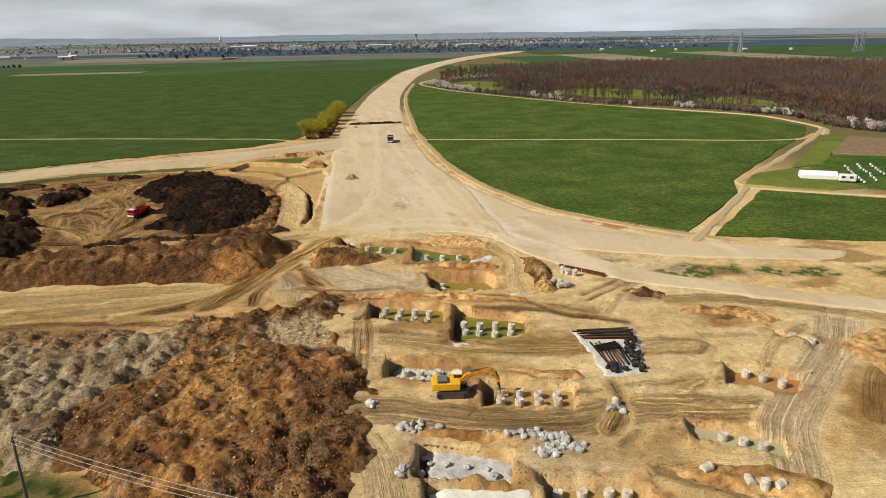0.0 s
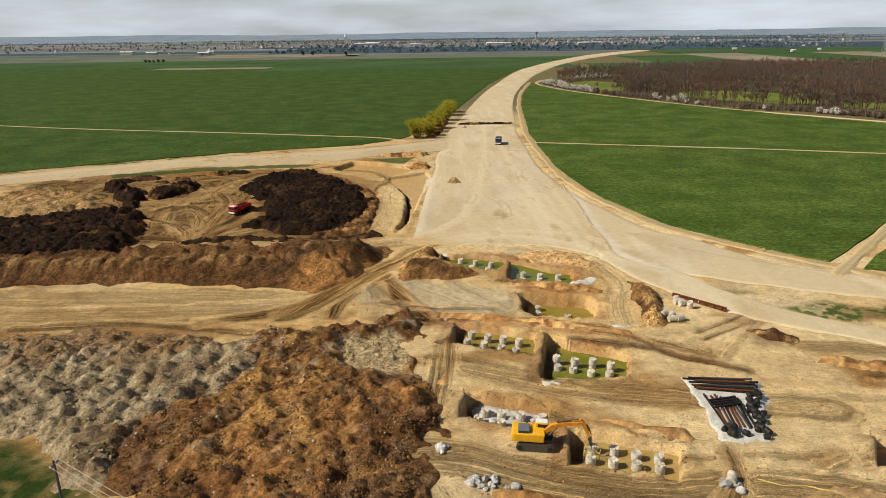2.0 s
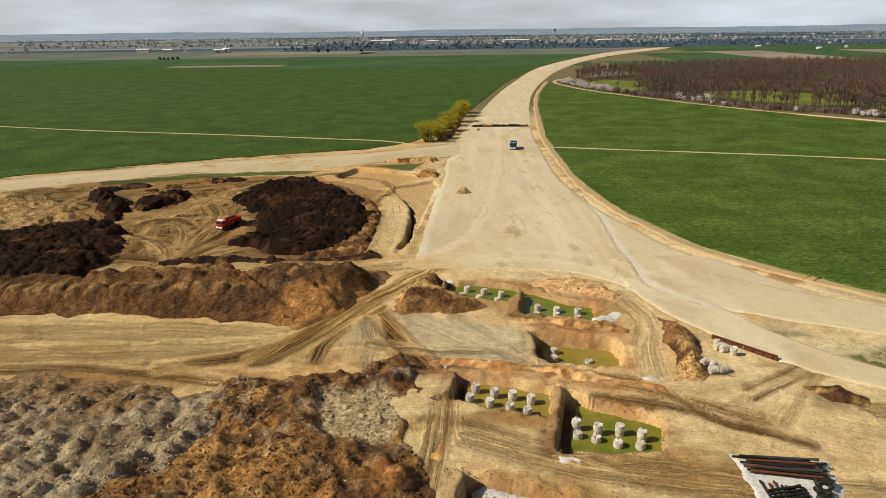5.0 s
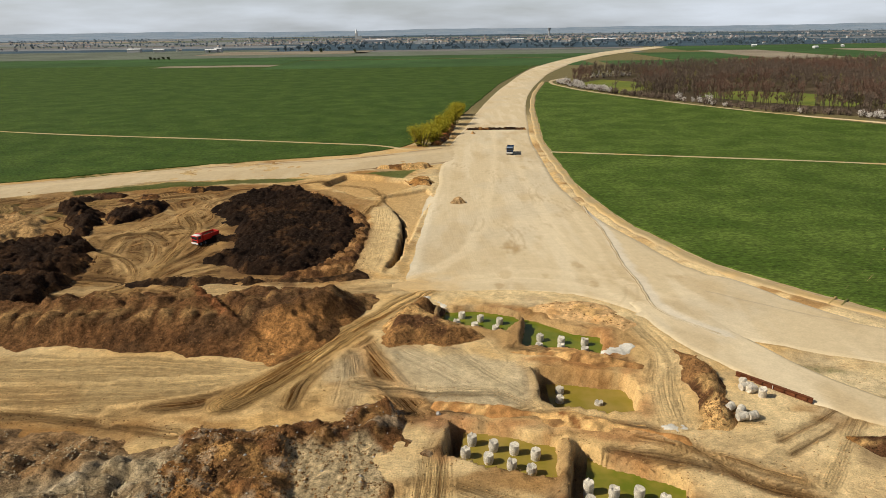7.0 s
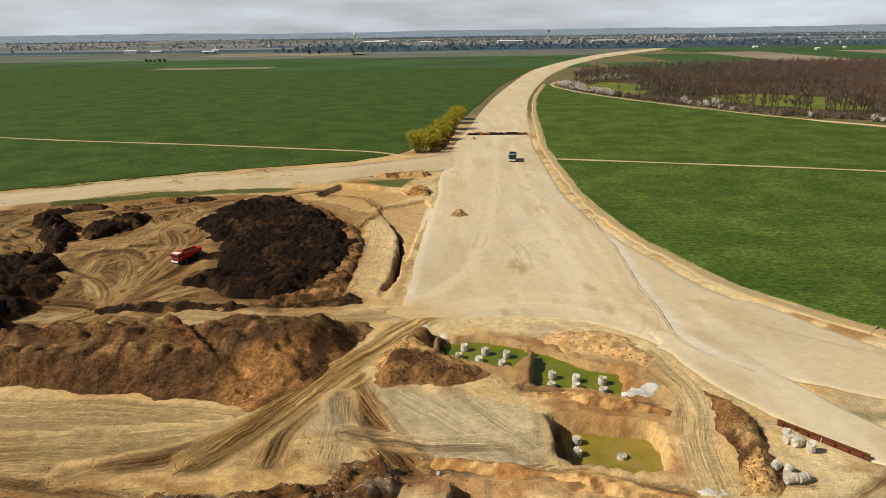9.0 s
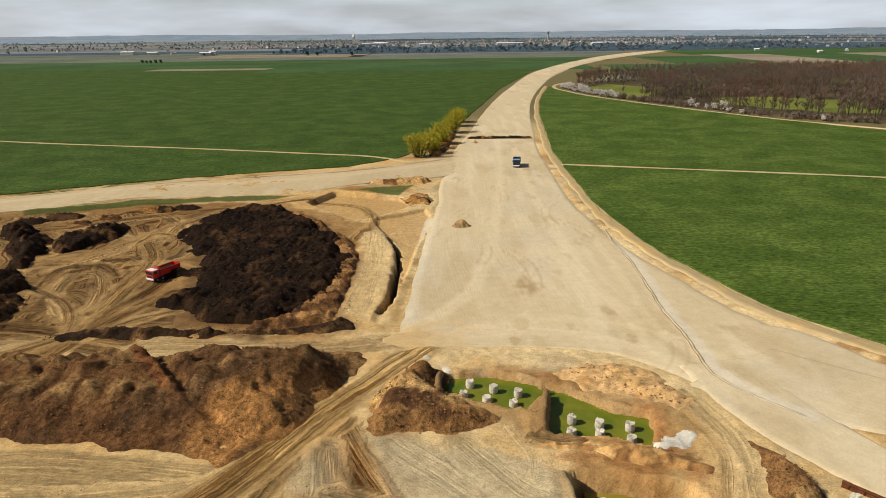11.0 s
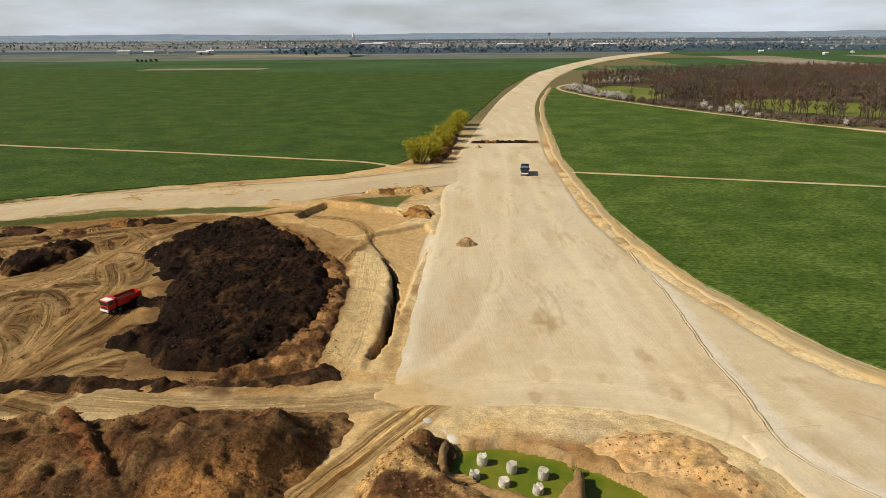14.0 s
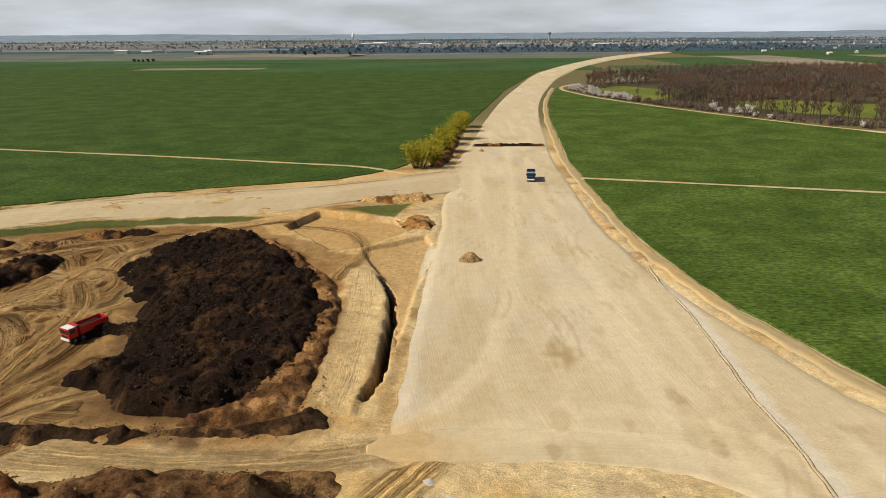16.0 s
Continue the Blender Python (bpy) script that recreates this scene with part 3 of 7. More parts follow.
        west = np.clip(inside(rim_line, x + 0.8, y) - d, 0, 1)      # dug soil added along the west rim, raised and darkened for a longer shadow
        h = h + lip * 0.22 * fbm(x, y, 1.5, 2, 34) + 0.5 * step(-1.1, -0.5, d) * step(0.3, 0.1, d) * step(0.35, 0.75, west)
        north = np.clip(inside(rim_line, x, y - 0.8) - d, 0, 1)
        col = mixed(col, (0.36, 0.17, 0.055), step(-3.2, -0.5, d) * step(0.35, 0.75, north) * step(-0.2, 0.4, fbm(x, y, 3, 3, 36)) * 0.4)
        col = mixed(col, UMBER, lip * step(0.35, 0.75, west) * 0.5)
        flow[..., 2] *= 1 - 0.8 * step(-0.3, 0.2, d)
    off, along = beside(DITCH, x, y, 4)
    h = h - 2.8 * step(0.62, 0.42, np.abs(off + 0.55 * soft)) * step(0, 3, along) * step(40.5, 37, along)
    # near-black tint puts the ditch's deep shade into the colour
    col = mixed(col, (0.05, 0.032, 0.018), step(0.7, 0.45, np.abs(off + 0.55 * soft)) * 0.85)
    # low benches beside the deck of the road
    bench = inside([(-26, 224), (-21, 236), (-3, 230), (2, 221), (-8, 208), (-14, 208)], x, y)
    h = h - 1.3 * step(-0.1, 0.35, bench + soft * 0.4)
    col = mixed(col, (0.50, 0.33, 0.145), step(0, 0.6, bench) * 0.9)
    bench = inside([(-6, 200), (-8, 207.5), (4, 216), (6, 207), (3, 189), (1, 168), (0.3, 165), (-1, 187)], x, y)
    h = h - 0.8 * step(-0.2, 0.35, bench + soft * 0.4)
    col = mixed(col, (0.50, 0.33, 0.145), step(0, 0.6, bench) * 0.9)
    # the strip of pale subsoil west of the ditch
    strip = inside([(-10, 197), (-5, 195), (-1.6, 186), (-1, 163), (-3, 149), (-8.6, 151), (-8, 176)], x, y)
    h = h + 0.35 * step(-0.3, 0.4, strip + 0.5 * soft) + 0.06 * fbm(x, y, 2, 3, 37) * step(0, 1, strip)
    col = mixed(col, PALE, step(0, 1.5, strip + soft) * 0.7)
    # the clay is redder and damper in the west
    col = col * (1 - step(6, -10, x)[..., None] * np.array([0.06, 0.11, 0.19]))
    col = col * (1 - 0.14 * step(-25, -45, x) * step(140, 147, y))[..., None]
    # the bed under the deck of the road
    for bed in (DECK_EDGE, HAUL_U + HAUL_L[::-1], SLIP_U + SLIP_L[::-1], APRON_U + APRON_L[::-1]):
        h = h - (h + 0.3) * step(-0.1, 1.6, inside(bed, x, y))
    return h, col, flow


gx = axis(-112, 104, 0.38, -6500, 6500)
gy = axis(38, 252, 0.38, -3000, 6000)
GX, GY = np.meshgrid(gx, gy)
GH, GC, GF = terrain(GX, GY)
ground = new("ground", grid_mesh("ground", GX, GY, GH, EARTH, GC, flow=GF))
tagged(ground, "bare sandy clay ground of a road building site, rutted by lorries", "ground", kind="structure")


def height_at(x, y):
    i, j = np.clip(np.searchsorted(gx, x), 1, len(gx) - 1), np.clip(np.searchsorted(gy, y), 1, len(gy) - 1)
    return float(max(GH[j, i], GH[j - 1, i - 1], GH[j, i - 1], GH[j - 1, i]))


def ribbon(name, left, right, mat, across=12, crown=0.0, z=0.0, rough=0.0, label="", category="road", col=None):
    """A lofted sheet between two edges."""
    def even(line, n):
        p = np.array(line, float)
        d = np.concatenate([[0], np.cumsum(np.hypot(*np.diff(p, axis=0).T))])
        k = d[-1] * (np.linspace(0, 1, n) ** 1.35)
        return np.stack([np.interp(k, d, p[:, 0]), np.interp(k, d, p[:, 1])], 1)
    n = 420
    lo, hi = even(left, n), even(right, n)
    v = np.linspace(0, 1, across)[None, :]
    x = lo[:, :1] * (1 - v) + hi[:, :1] * v
    y = lo[:, 1:] * (1 - v) + hi[:, 1:] * v
    wig = 0.35 * fbm(x, y, 5, 3, 51) * (np.abs(v - 0.5) * 2) ** 4
    x = x + wig
    zz = z + crown * (1 - (2 * v - 1) ** 2) + rough * fbm(x, y, 3, 3, 52)
    zz = zz - 0.5 * step(0.86, 1.0, np.abs(2 * v - 1)) - 0.05
    zz[:8] -= 0.25 * np.linspace(1, 0, 8)[:, None] ** 2
    zz[-8:] -= 0.3 * np.linspace(0, 1, 8)[:, None] ** 2
    zz = zz + 0.6 * step(500, 900, y)
    c = None if col is None else col(x, y, v)
    along = np.cumsum(np.hypot(*np.diff(lo, axis=0, prepend=lo[:1]).T))[:, None]
    flow = np.stack(np.broadcast_arrays((v - 0.5) * np.hypot(*(hi - lo).T)[:, None], along, 0.55), -1)
    return tagged(new(name, grid_mesh(name, x, y, zz, mat, c, flow=flow)), label, category, kind="structure")


STAINS = [(22.1, 163, 2.0), (24, 158.5, 0.6), (32.4, 152.6, 1.0), (17.3, 142, 0.8), (26, 146.7, 0.5), (33.1, 175, 0.6), (15.7, 154.5, 0.3), (18.6, 148.6, 0.7),
          (34.6, 262, 1.0), (31, 226, 0.6), (27.7, 170.1, 0.5), (22, 175, 0.6), (33.4, 144.3, 0.9), (48.4, 146, 0.5), (48.2, 155.8, 0.5), (33.5, 243.3, 0.8), (25.3, 240.4, 0.6), (36.6, 253.4, 0.7), (19.5, 139.2, 0.4)]
SEAM = smooth([(47, 122.5), (43.4, 127), (40.8, 132.4), (40.7, 138.5), (41.0, 145), (41.0, 153), (41.5, 163), (42.3, 178), (42.0, 187), (42.3, 196)])


WAYS = [(smooth(w), k) for w, k in (([(-2, 143), (0.7, 144.8), (5.3, 150.2), (10.6, 158.1), (14.5, 169.7), (18, 187.7), (22, 222), (27, 270), (31, 330)], 2.0), ([(46, 126), (37, 136), (34.9, 151), (32.4, 169), (31.8, 197), (32, 240), (35, 300)], 2.0),
                                    ([(1.6, 141.6), (11.2, 144.6), (21.2, 145.6), (30.3, 142.9), (36.6, 134.9), (44, 124), (60, 112)], 1.8), ([(1.5, 143.2), (14.8, 147.8), (25.4, 149.7), (36, 146), (44, 136)], 1.4), ([(39, 196), (38.5, 165), (38, 146), (43, 130)], 1.2))]


ARCS = []       # single turning lines of lorries
rnd = random.Random(12)
for k in range(26):
    ax, ay, r, a0, sweep = rnd.uniform(2, 44), rnd.uniform(140, 240), rnd.uniform(10, 34), rnd.uniform(0, 6.28), rnd.uniform(0.5, 1.5)
    ARCS.append((smooth([(ax + r * 0.6 * math.cos(a0 + sweep * s / 4), ay + r * math.sin(a0 + sweep * s / 4)) for s in range(5)]), rnd.uniform(0.2, 0.5)))


def road_tone(x, y, v):
    c = np.empty((*x.shape, 3))
    c[:] = (0.545, 0.435, 0.27)
    c = mixed(c, (0.62, 0.515, 0.345), step(-0.1, 0.6, fbm(x * 2.2, y * 0.35, 9, 4, 61)) * 0.75)
    c = mixed(c, (0.50, 0.42, 0.29), step(0.0, 0.6, fbm(x, y, 18, 4, 62)) * 0.5)
    c = mixed(c, (0.46, 0.345, 0.195), step(0.2, 0.8, fbm(x * 1.5, y * 0.5, 9, 4, 63)) * 0.6)
    c = mixed(c, (0.47, 0.42, 0.32), step(0.10, 0.03, v) * step(230, 180, y) * 0.6)
    ragged = fbm(x, y, 2.5, 3, 64)
    for line, half in WAYS:
        off, along = beside(line, x, y, half + 3)
        c = mixed(c, (0.66, 0.54, 0.35), step(half, half * 0.2, np.abs(off) + 0.5 * ragged) * (0.35 + 0.5 * value_noise(off * 1.2, along / 25, 66)) * 0.8)
    c = mixed(c, (0.52, 0.365, 0.18), step(15, 3, x + 2 * ragged) * step(151, 145, y + 2 * ragged))
    for sx, sy, r in STAINS:
        c = mixed(c, (0.36, 0.245, 0.115), step(r * 1.3, r * 0.5, np.hypot(x - sx, (y - sy) * 0.6) + 0.9 * ragged + 0.5 * fbm(x, y, 1.2, 2, 67)) * min(0.9, 0.08 + 0.42 * r))
    off, along = beside(SEAM, x, y, 3)
    c = mixed(c, (0.62, 0.56, 0.45), step(1.6, 0.3, np.abs(off - 0.9 + 0.4 * ragged)) * 0.6)
    for arc, k in ARCS:
        o2, _ = beside(arc, x, y, 2)
        c = mixed(c, (0.40, 0.30, 0.175), step(0.35, 0.12, np.abs(np.abs(o2) - 0.95)) * k)
    return c


road = ribbon("road", ROAD_L, ROAD_R, DECK, 150, 0.08, 0.0, 0.03, "broad unpaved motorway bed of pale compacted fill", "road", road_tone)

# ---- fields ----
def field_material(name, low, high, turn=-17.0):
    """A crop in drilled rows that run at an angle, with thin and lush patches."""
    m = material(name, low, 0.9, 0.5, 1.6, 0.28, 0.8, 0.12, second=high)
    nt = m.node_tree
    b = nt.nodes["Principled BSDF"]
    geo = nt.nodes.new("ShaderNodeNewGeometry")
    mp = nt.nodes.new("ShaderNodeMapping")
    mp.inputs["Rotation"].default_value = (0, 0, radians(-turn))
    mp.inputs["Scale"].default_value = (0.45, 1.0, 1.0)
    nt.links.new(geo.outputs["Position"], mp.inputs["Vector"])
    for size, lo, hi in ((0.4, 0.66, 1.42), (2.6, 0.93, 1.07), (14.0, 0.95, 1.05), (0.0, 0.93, 1.07)):
        if size:
            n = nt.nodes.new("ShaderNodeTexNoise")
            n.inputs["Scale"].default_value, n.inputs["Detail"].default_value = 1 / size, 3.0
        else:      # drilled rows
            n = nt.nodes.new("ShaderNodeTexWave")
            n.bands_direction = 'Y'
            n.inputs["Scale"].default_value, n.inputs["Distortion"].default_value, n.inputs["Detail"].default_value = 0.3, 2.5, 3.0
        nt.links.new(mp.outputs["Vector"], n.inputs["Vector"])
        r = nt.nodes.new("ShaderNodeMapRange")
        r.inputs["From Min"].default_value, r.inputs["From Max"].default_value = 0.35, 0.65
        r.inputs["To Min"].default_value, r.inputs["To Max"].default_value = lo, hi
        if not size:
            r.inputs["From Min"].default_value, r.inputs["From Max"].default_value = 0.0, 1.0
        nt.links.new(n.outputs["Fac"], r.inputs["Value"])
        old = b.inputs["Base Color"].links[0].from_socket
        mul = nt.nodes.new("ShaderNodeMix")
        mul.data_type, mul.blend_type = 'RGBA', 'MULTIPLY'
        mul.inputs["Factor"].default_value = 1.0
        nt.links.new(old, mul.inputs["A"])
        nt.links.new(r.outputs["Result"], mul.inputs["B"])
        nt.links.new(mul.outputs["Result"], b.inputs["Base Color"])
    return m


CROP = field_material("young_wheat", (0.033, 0.061, 0.009), (0.054, 0.086, 0.0145))
CROP_LIGHTER = field_material("lighter_young_wheat", (0.048, 0.079, 0.011), (0.077, 0.113, 0.0195))


def plot(name, outline, mat, z=0.1, jitter=0.4, label="", category="field", spacing=5.0, kind="structure"):
    """A flat plot of land with an uneven edge and a small step down to the ground."""
    pts = []
    for (ax, ay), (bx, by) in zip(outline, outline[1:] + outline[:1]):
        n = max(1, min(120, int(math.hypot(bx - ax, by - ay) / spacing)))
        for k in range(n):
            pts.append((ax + (bx - ax) * k / n, ay + (by - ay) * k / n))
    p = np.array(pts)
    p = p + jitter * np.stack([fbm(p[:, 0], p[:, 1], 4, 3, 71), fbm(p[:, 0], p[:, 1], 4, 3, 72)], 1)
    bm = bmesh.new()
    top = [bm.verts.new((px, py, z)) for px, py in p]
    low = [bm.verts.new((px, py, -0.5)) for px, py in p + 0.5 * (p - p.mean(0)) / np.maximum(1, np.hypot(*(p - p.mean(0)).T))[:, None]]
    f = bm.faces.new(top)
    for i in range(len(top)):
        bm.faces.new((top[i], low[i], low[(i + 1) % len(top)], top[(i + 1) % len(top)]))
    bmesh.ops.triangulate(bm, faces=[f])
    bmesh.ops.recalc_face_normals(bm, faces=bm.faces)
    me = bpy.data.meshes.new(name)
    bm.to_mesh(me)
    bm.free()
    me.materials.append(mat)
    return tagged(new(name, me), label, category, kind=kind)


SIDE_U = [(-260, 150), (-200, 185), (-150, 215), (-96, 240.4), (-74, 251), (-49, 259), (-20, 267), (-2, 277), (8, 284), (16, 291)]
SIDE_L = [(-240, 130), (-185, 165), (-140, 195), (-86, 223), (-65, 230), (-40, 231), (-28, 234), (-18, 240), (0, 246), (8, 250), (17, 256)]
def side_tone(x, y, v):
    c = mixed(road_tone(x, y, v), (0.42, 0.32, 0.185), 0.55 + 0 * x)
    c = mixed(c, (0.23, 0.135, 0.06), step(0.035, 0.012, np.abs(v - 0.13 - 0.02 * fbm(x, y, 20, 2, 59))) * step(-0.5, 0.0, fbm(x, y, 16, 2, 60)) * 0.85)
    edge = np.abs(v - 0.5) + 0.06 * fbm(x, y, 9, 3, 55)
    c = mixed(c, (0.20, 0.12, 0.055), step(0.38, 0.41, edge) * step(0.46, 0.43, edge) * step(-0.2, 0.3, fbm(x, y, 14, 2, 56)) * 0.7)
    return mixed(c, (0.55, 0.43, 0.26), step(0.12, 0.03, np.abs(v - 0.35 - 0.05 * fbm(x, y, 30, 2, 57))) * 0.6)


side_road = ribbon("road", smooth(SIDE_U), smooth(SIDE_L), DECK, 64, 0.06, 0.0, 0.04, "curving side road of pale compacted earth", "road", side_tone)
haul_road = ribbon("road", HAUL_U, HAUL_L, DECK, 22, 0.06, 0.07, 0.03, "curving haul road of pale dusty fill", "road", road_tone)

WEST = [(-1500, -250), (-320, 125), (-200, 188), (-150, 218), (-96, 243.5), (-74, 253.5), (-49, 261.5), (-22, 270), (-6, 284), (0, 300), (8, 340), (17, 366), (31, 440), (54, 561), (109, 783), (190, 1000), (-300, 1000), (-1500, 980)]
field_west = plot("field_west", WEST, CROP, 0.12, 0.5, "wide field of young green wheat")
EAST = [(79, 126), (68, 138), (57.5, 153), (53.4, 167), (50, 178), (47.8, 193), (45.5, 221), (46.6, 258), (48.4, 300), (53, 341), (59.5, 402), (71.5, 481), (92, 575), (96, 561), (103, 500), (131, 434), (164, 374), (192, 328), (214, 300), (213, 258), (196, 238), (169, 215), (119, 170), (110, 154)]
field_east = plot("field_east", EAST, CROP_LIGHTER, 0.12, 0.4, "field of young green wheat with rows")
SOUTH_EAST = [(82.5, 122), (118.5, 156.5), (260, 60), (220, 20), (115, 110)]
field_south_east = plot("field_south_east", SOUTH_EAST, CROP_LIGHTER, 0.12, 0.4, "field of young green wheat by the track")

apron = ribbon("road", APRON_U, APRON_L, DECK, 60, 0.06, -0.04, 0.03, "dusty apron of pale fill where the haul roads meet", "road", road_tone)
slip_road = ribbon("road", SLIP_U, SLIP_L, DECK, 30, 0.06, 0.04, 0.03, "wide slip road bed of pale compacted fill", "road", road_tone)

# the edge of the upper layer of fill: a low broken lip, its shadowed crack painted as a dark strip
lip_l, lip_r, foot_l, foot_r = [], [], [], []
for n, (x, y) in enumerate(SEAM):
    shift = 0.06 * math.sin(n * 1.9) + 0.12 * math.sin(n * 0.37)
    wide = 0.16 + 0.12 * abs(math.sin(n * 1.3))
    foot_l.append((x - 0.28 + shift, y))
    foot_r.append((x - 0.05 + shift, y))
    lip_l.append((x - 0.1 + shift, y))
    lip_r.append((x + 0.1 + wide + shift, y))


def lip_tone(colour):
    def tone(x, y, v):
        c = np.empty((*x.shape, 3))
        c[:] = colour
        return mixed(c, (0.42, 0.33, 0.2), step(-0.1, 0.4, fbm(x, y, 4, 3, 58)) * 0.7)
    return tone


ribbon("road_lip", foot_l, foot_r, DECK, 7, 0.02, 0.11, 0.03, "dark strip painted as the shadowed crack at the foot of a layer of fill", "road edge", lip_tone((0.30, 0.22, 0.125)))
ribbon("road_lip", lip_l, lip_r, DECK, 7, 0.03, 0.115, 0.04, "pale broken edge of a layer of road fill", "road edge", lip_tone((0.54, 0.445, 0.295)))

# ---- heaps ----
def heap(name, outline, tall, edge, shape, tone, label, res=0.3, category="soil heap", mat=None, z=0.0, grit=0.22, fray=1.3):
    p = np.array(outline, float)
    x, y = np.meshgrid(np.arange(p[:, 0].min() - 2, p[:, 0].max() + 2, res), np.arange(p[:, 1].min() - 2, p[:, 1].max() + 2, res))
    d = inside(outline, x, y) + fray * fbm(x, y, 5, 4, 81) * min(1, edge / 3)
    body = step(0, edge, d)
    clods = np.maximum(cones(x + 0.5 * fbm(x, y, 1.5, 2, 85), y, 1.2, 7), 0.9 * cones(x + 40, y + 0.3 * fbm(x, y, 1.0, 2, 82), 0.7, 8)) * (0.4 + 0.9 * value_noise(x / 3, y / 3, 86))
    z_top = shape(x, y, d, body) * tall + (grit * clods + 0.6 * grit * fbm(x, y, 1.0, 2, 87)) * np.clip(d, 0, 1)
    zz = z + np.where(d > 0, z_top * np.clip(d / 1.2, 0, 1) ** 0.6, 0) - 0.45 * step(0.5, -0.8, d) - 0.05
    c = tone(x, y, zz)
    c = c * (0.70 + 0.56 * value_noise(x / 0.6, y / 0.6, 88) + 0.5 * (value_noise(x / 0.38, y / 0.38, 89) - 0.5))[..., None]
    c = c * np.array([1.03, 0.95, 0.86])
    return tagged(new(name, grid_mesh(name, x, y, zz, mat or CLODS, c, d > -0.9)), label, category)


def tone_of(a, b, c=None, seed=0, size=6, share=0.25):
    def tone(x, y, z):
        col = np.empty((*x.shape, 3))
        col[:] = a
        col = mixed(col, b, step(-0.1, 0.5, fbm(x, y, size, 5, 90 + seed)))
        if c is not None:
            col = mixed(col, c, step(share, share + 0.3, fbm(x, y, size * 0.7, 5, 95 + seed)))
        return col
    return tone


def lumpy(x, y, d, body, size=4.5, k=0.5, sharp=0.5):
    return body * (1 - k + k * 1.1 * cones(x + 0.8 * fbm(x, y, 4, 2, 80), y + 0.6 * fbm(x, y, 3, 2, 75), size, 3) ** sharp) + 0.12 * fbm(x, y, 2.0, 4, 83) * body + 0.14 * body * fbm(x, y, 12, 3, 84)


def loads(x, y):
    """Scallops left by lorry loads tipped over the crest of the bank."""
    return np.abs(np.cos(math.pi * (x + 1.2 * fbm(x, y, 8, 2, 76)) / 3.3))


def bank_shape(x, y, d, b):
    front = step(118.0, 126.0, y + 0.6 * fbm(x, y, 6, 3, 78))
    top = 0.60 + 0.14 * step(138, 129, y)
    wave = loads(x, y)
    crest = 0.19 * np.exp(-((y - 127.6 + 1.0 * wave) / 1.9) ** 2) * wave * step(-16, -21, x)
    u, v = x + 1.1 * fbm(x, y, 5, 2, 75), y + 0.9 * fbm(x, y, 4, 2, 76)
    tipped = np.maximum(cones(u, v, 4.6, 5), 0.75 * cones(u + 31, v + 9, 3.0, 6))
    crest = crest + 0.50 * tipped * step(128.0, 130.5, y) * step(141, 138.5, y)
    ridge = 0.30 * np.exp(-((y - 131.5 - 0.75 * (x + 10)) / 2.2) ** 2) * step(-19, -16, x) * (0.7 + 0.5 * value_noise(x / 1.6, y / 1.6, 77))
    gully = 1 - 0.34 * step(1.5, 0.4, np.abs(x + 24 - (130 - y) * 0.8 + 0.8 * fbm(x, y, 4, 2, 77)))
    return (np.minimum(b, front) * top + (crest + ridge) * b) * gully + 0.10 * b * fbm(x, y, 9, 4, 79) + 0.12 * b * fbm(x, y, 2.6, 3, 70)


DARK = [(-47.5, 199), (-46, 211), (-38, 219), (-31, 217), (-24, 210), (-14, 193), (-8.5, 178), (-9.5, 166), (-12.5, 156), (-17, 149.5), (-25, 149), (-30, 152.5), (-38, 159), (-36, 162), (-33, 165), (-34.5, 169), (-41, 167.5), (-41.5, 171), (-37, 174), (-38, 182)]
heap("soil_heap", DARK, 1.6, 4.0, lambda x, y, d, b: lumpy(x, y, d, b, 1.6, 0.42, 0.6), tone_of((0.0165, 0.0100, 0.0064), (0.026, 0.015, 0.009), (0.06, 0.033, 0.016), 1, 5, 0.34), "big heap of black topsoil tipped in lumps", grit=0.42, fray=2.6)
DARK_W = [(-112, 132), (-112, 158), (-96, 164), (-86, 166), (-80, 171), (-72, 173), (-72.5, 179.5), (-82, 191), (-87.5, 199), (-81.7, 203), (-75, 194), (-70.5, 184.5), (-69, 179), (-64.4, 170), (-59.5, 158), (-58.6, 150), (-57.5, 140), (-60, 134.5), (-80, 132)]
heap("soil_heap", DARK_W, 2.3, 3.6, lambda x, y, d, b: lumpy(x, y, d, b, 2.0, 0.5, 0.6), tone_of((0.024, 0.0145, 0.009), (0.042, 0.023, 0.012), (0.12, 0.065, 0.028), 2, 5, 0.42), "long heap of black and dark brown topsoil", res=0.36, grit=0.45, fray=3.0)
DARK_N = [(-72.5, 196.5), (-70.5, 199), (-62.5, 205.5), (-60.3, 202.5), (-60.6, 196), (-62.8, 188), (-66.5, 184), (-71, 188)]
heap("soil_heap", DARK_N, 1.5, 2.4, lambda x, y, d, b: lumpy(x, y, d, b, 2.0, 0.5, 0.6), tone_of((0.024, 0.0145, 0.009), (0.042, 0.023, 0.012), (0.12, 0.065, 0.028), 9, 5, 0.4), "heap of black topsoil beside the turning ground", grit=0.4, fray=2.0)
TAN_W = [(-112, 168), (-96, 169), (-86, 171), (-80, 177), (-83, 186), (-90, 193), (-112, 194)]
heap("spoil_mound", TAN_W, 1.5, 3.0, lambda x, y, d, b: lumpy(x, y, d, b, 3.4, 0.6, 0.6), tone_of((0.40, 0.265, 0.12), (0.46, 0.32, 0.16), (0.27, 0.155, 0.065), 21, 5, 0.3), "heap of tan clay tipped in loads behind the topsoil", res=0.36, grit=0.34, fray=2.0)
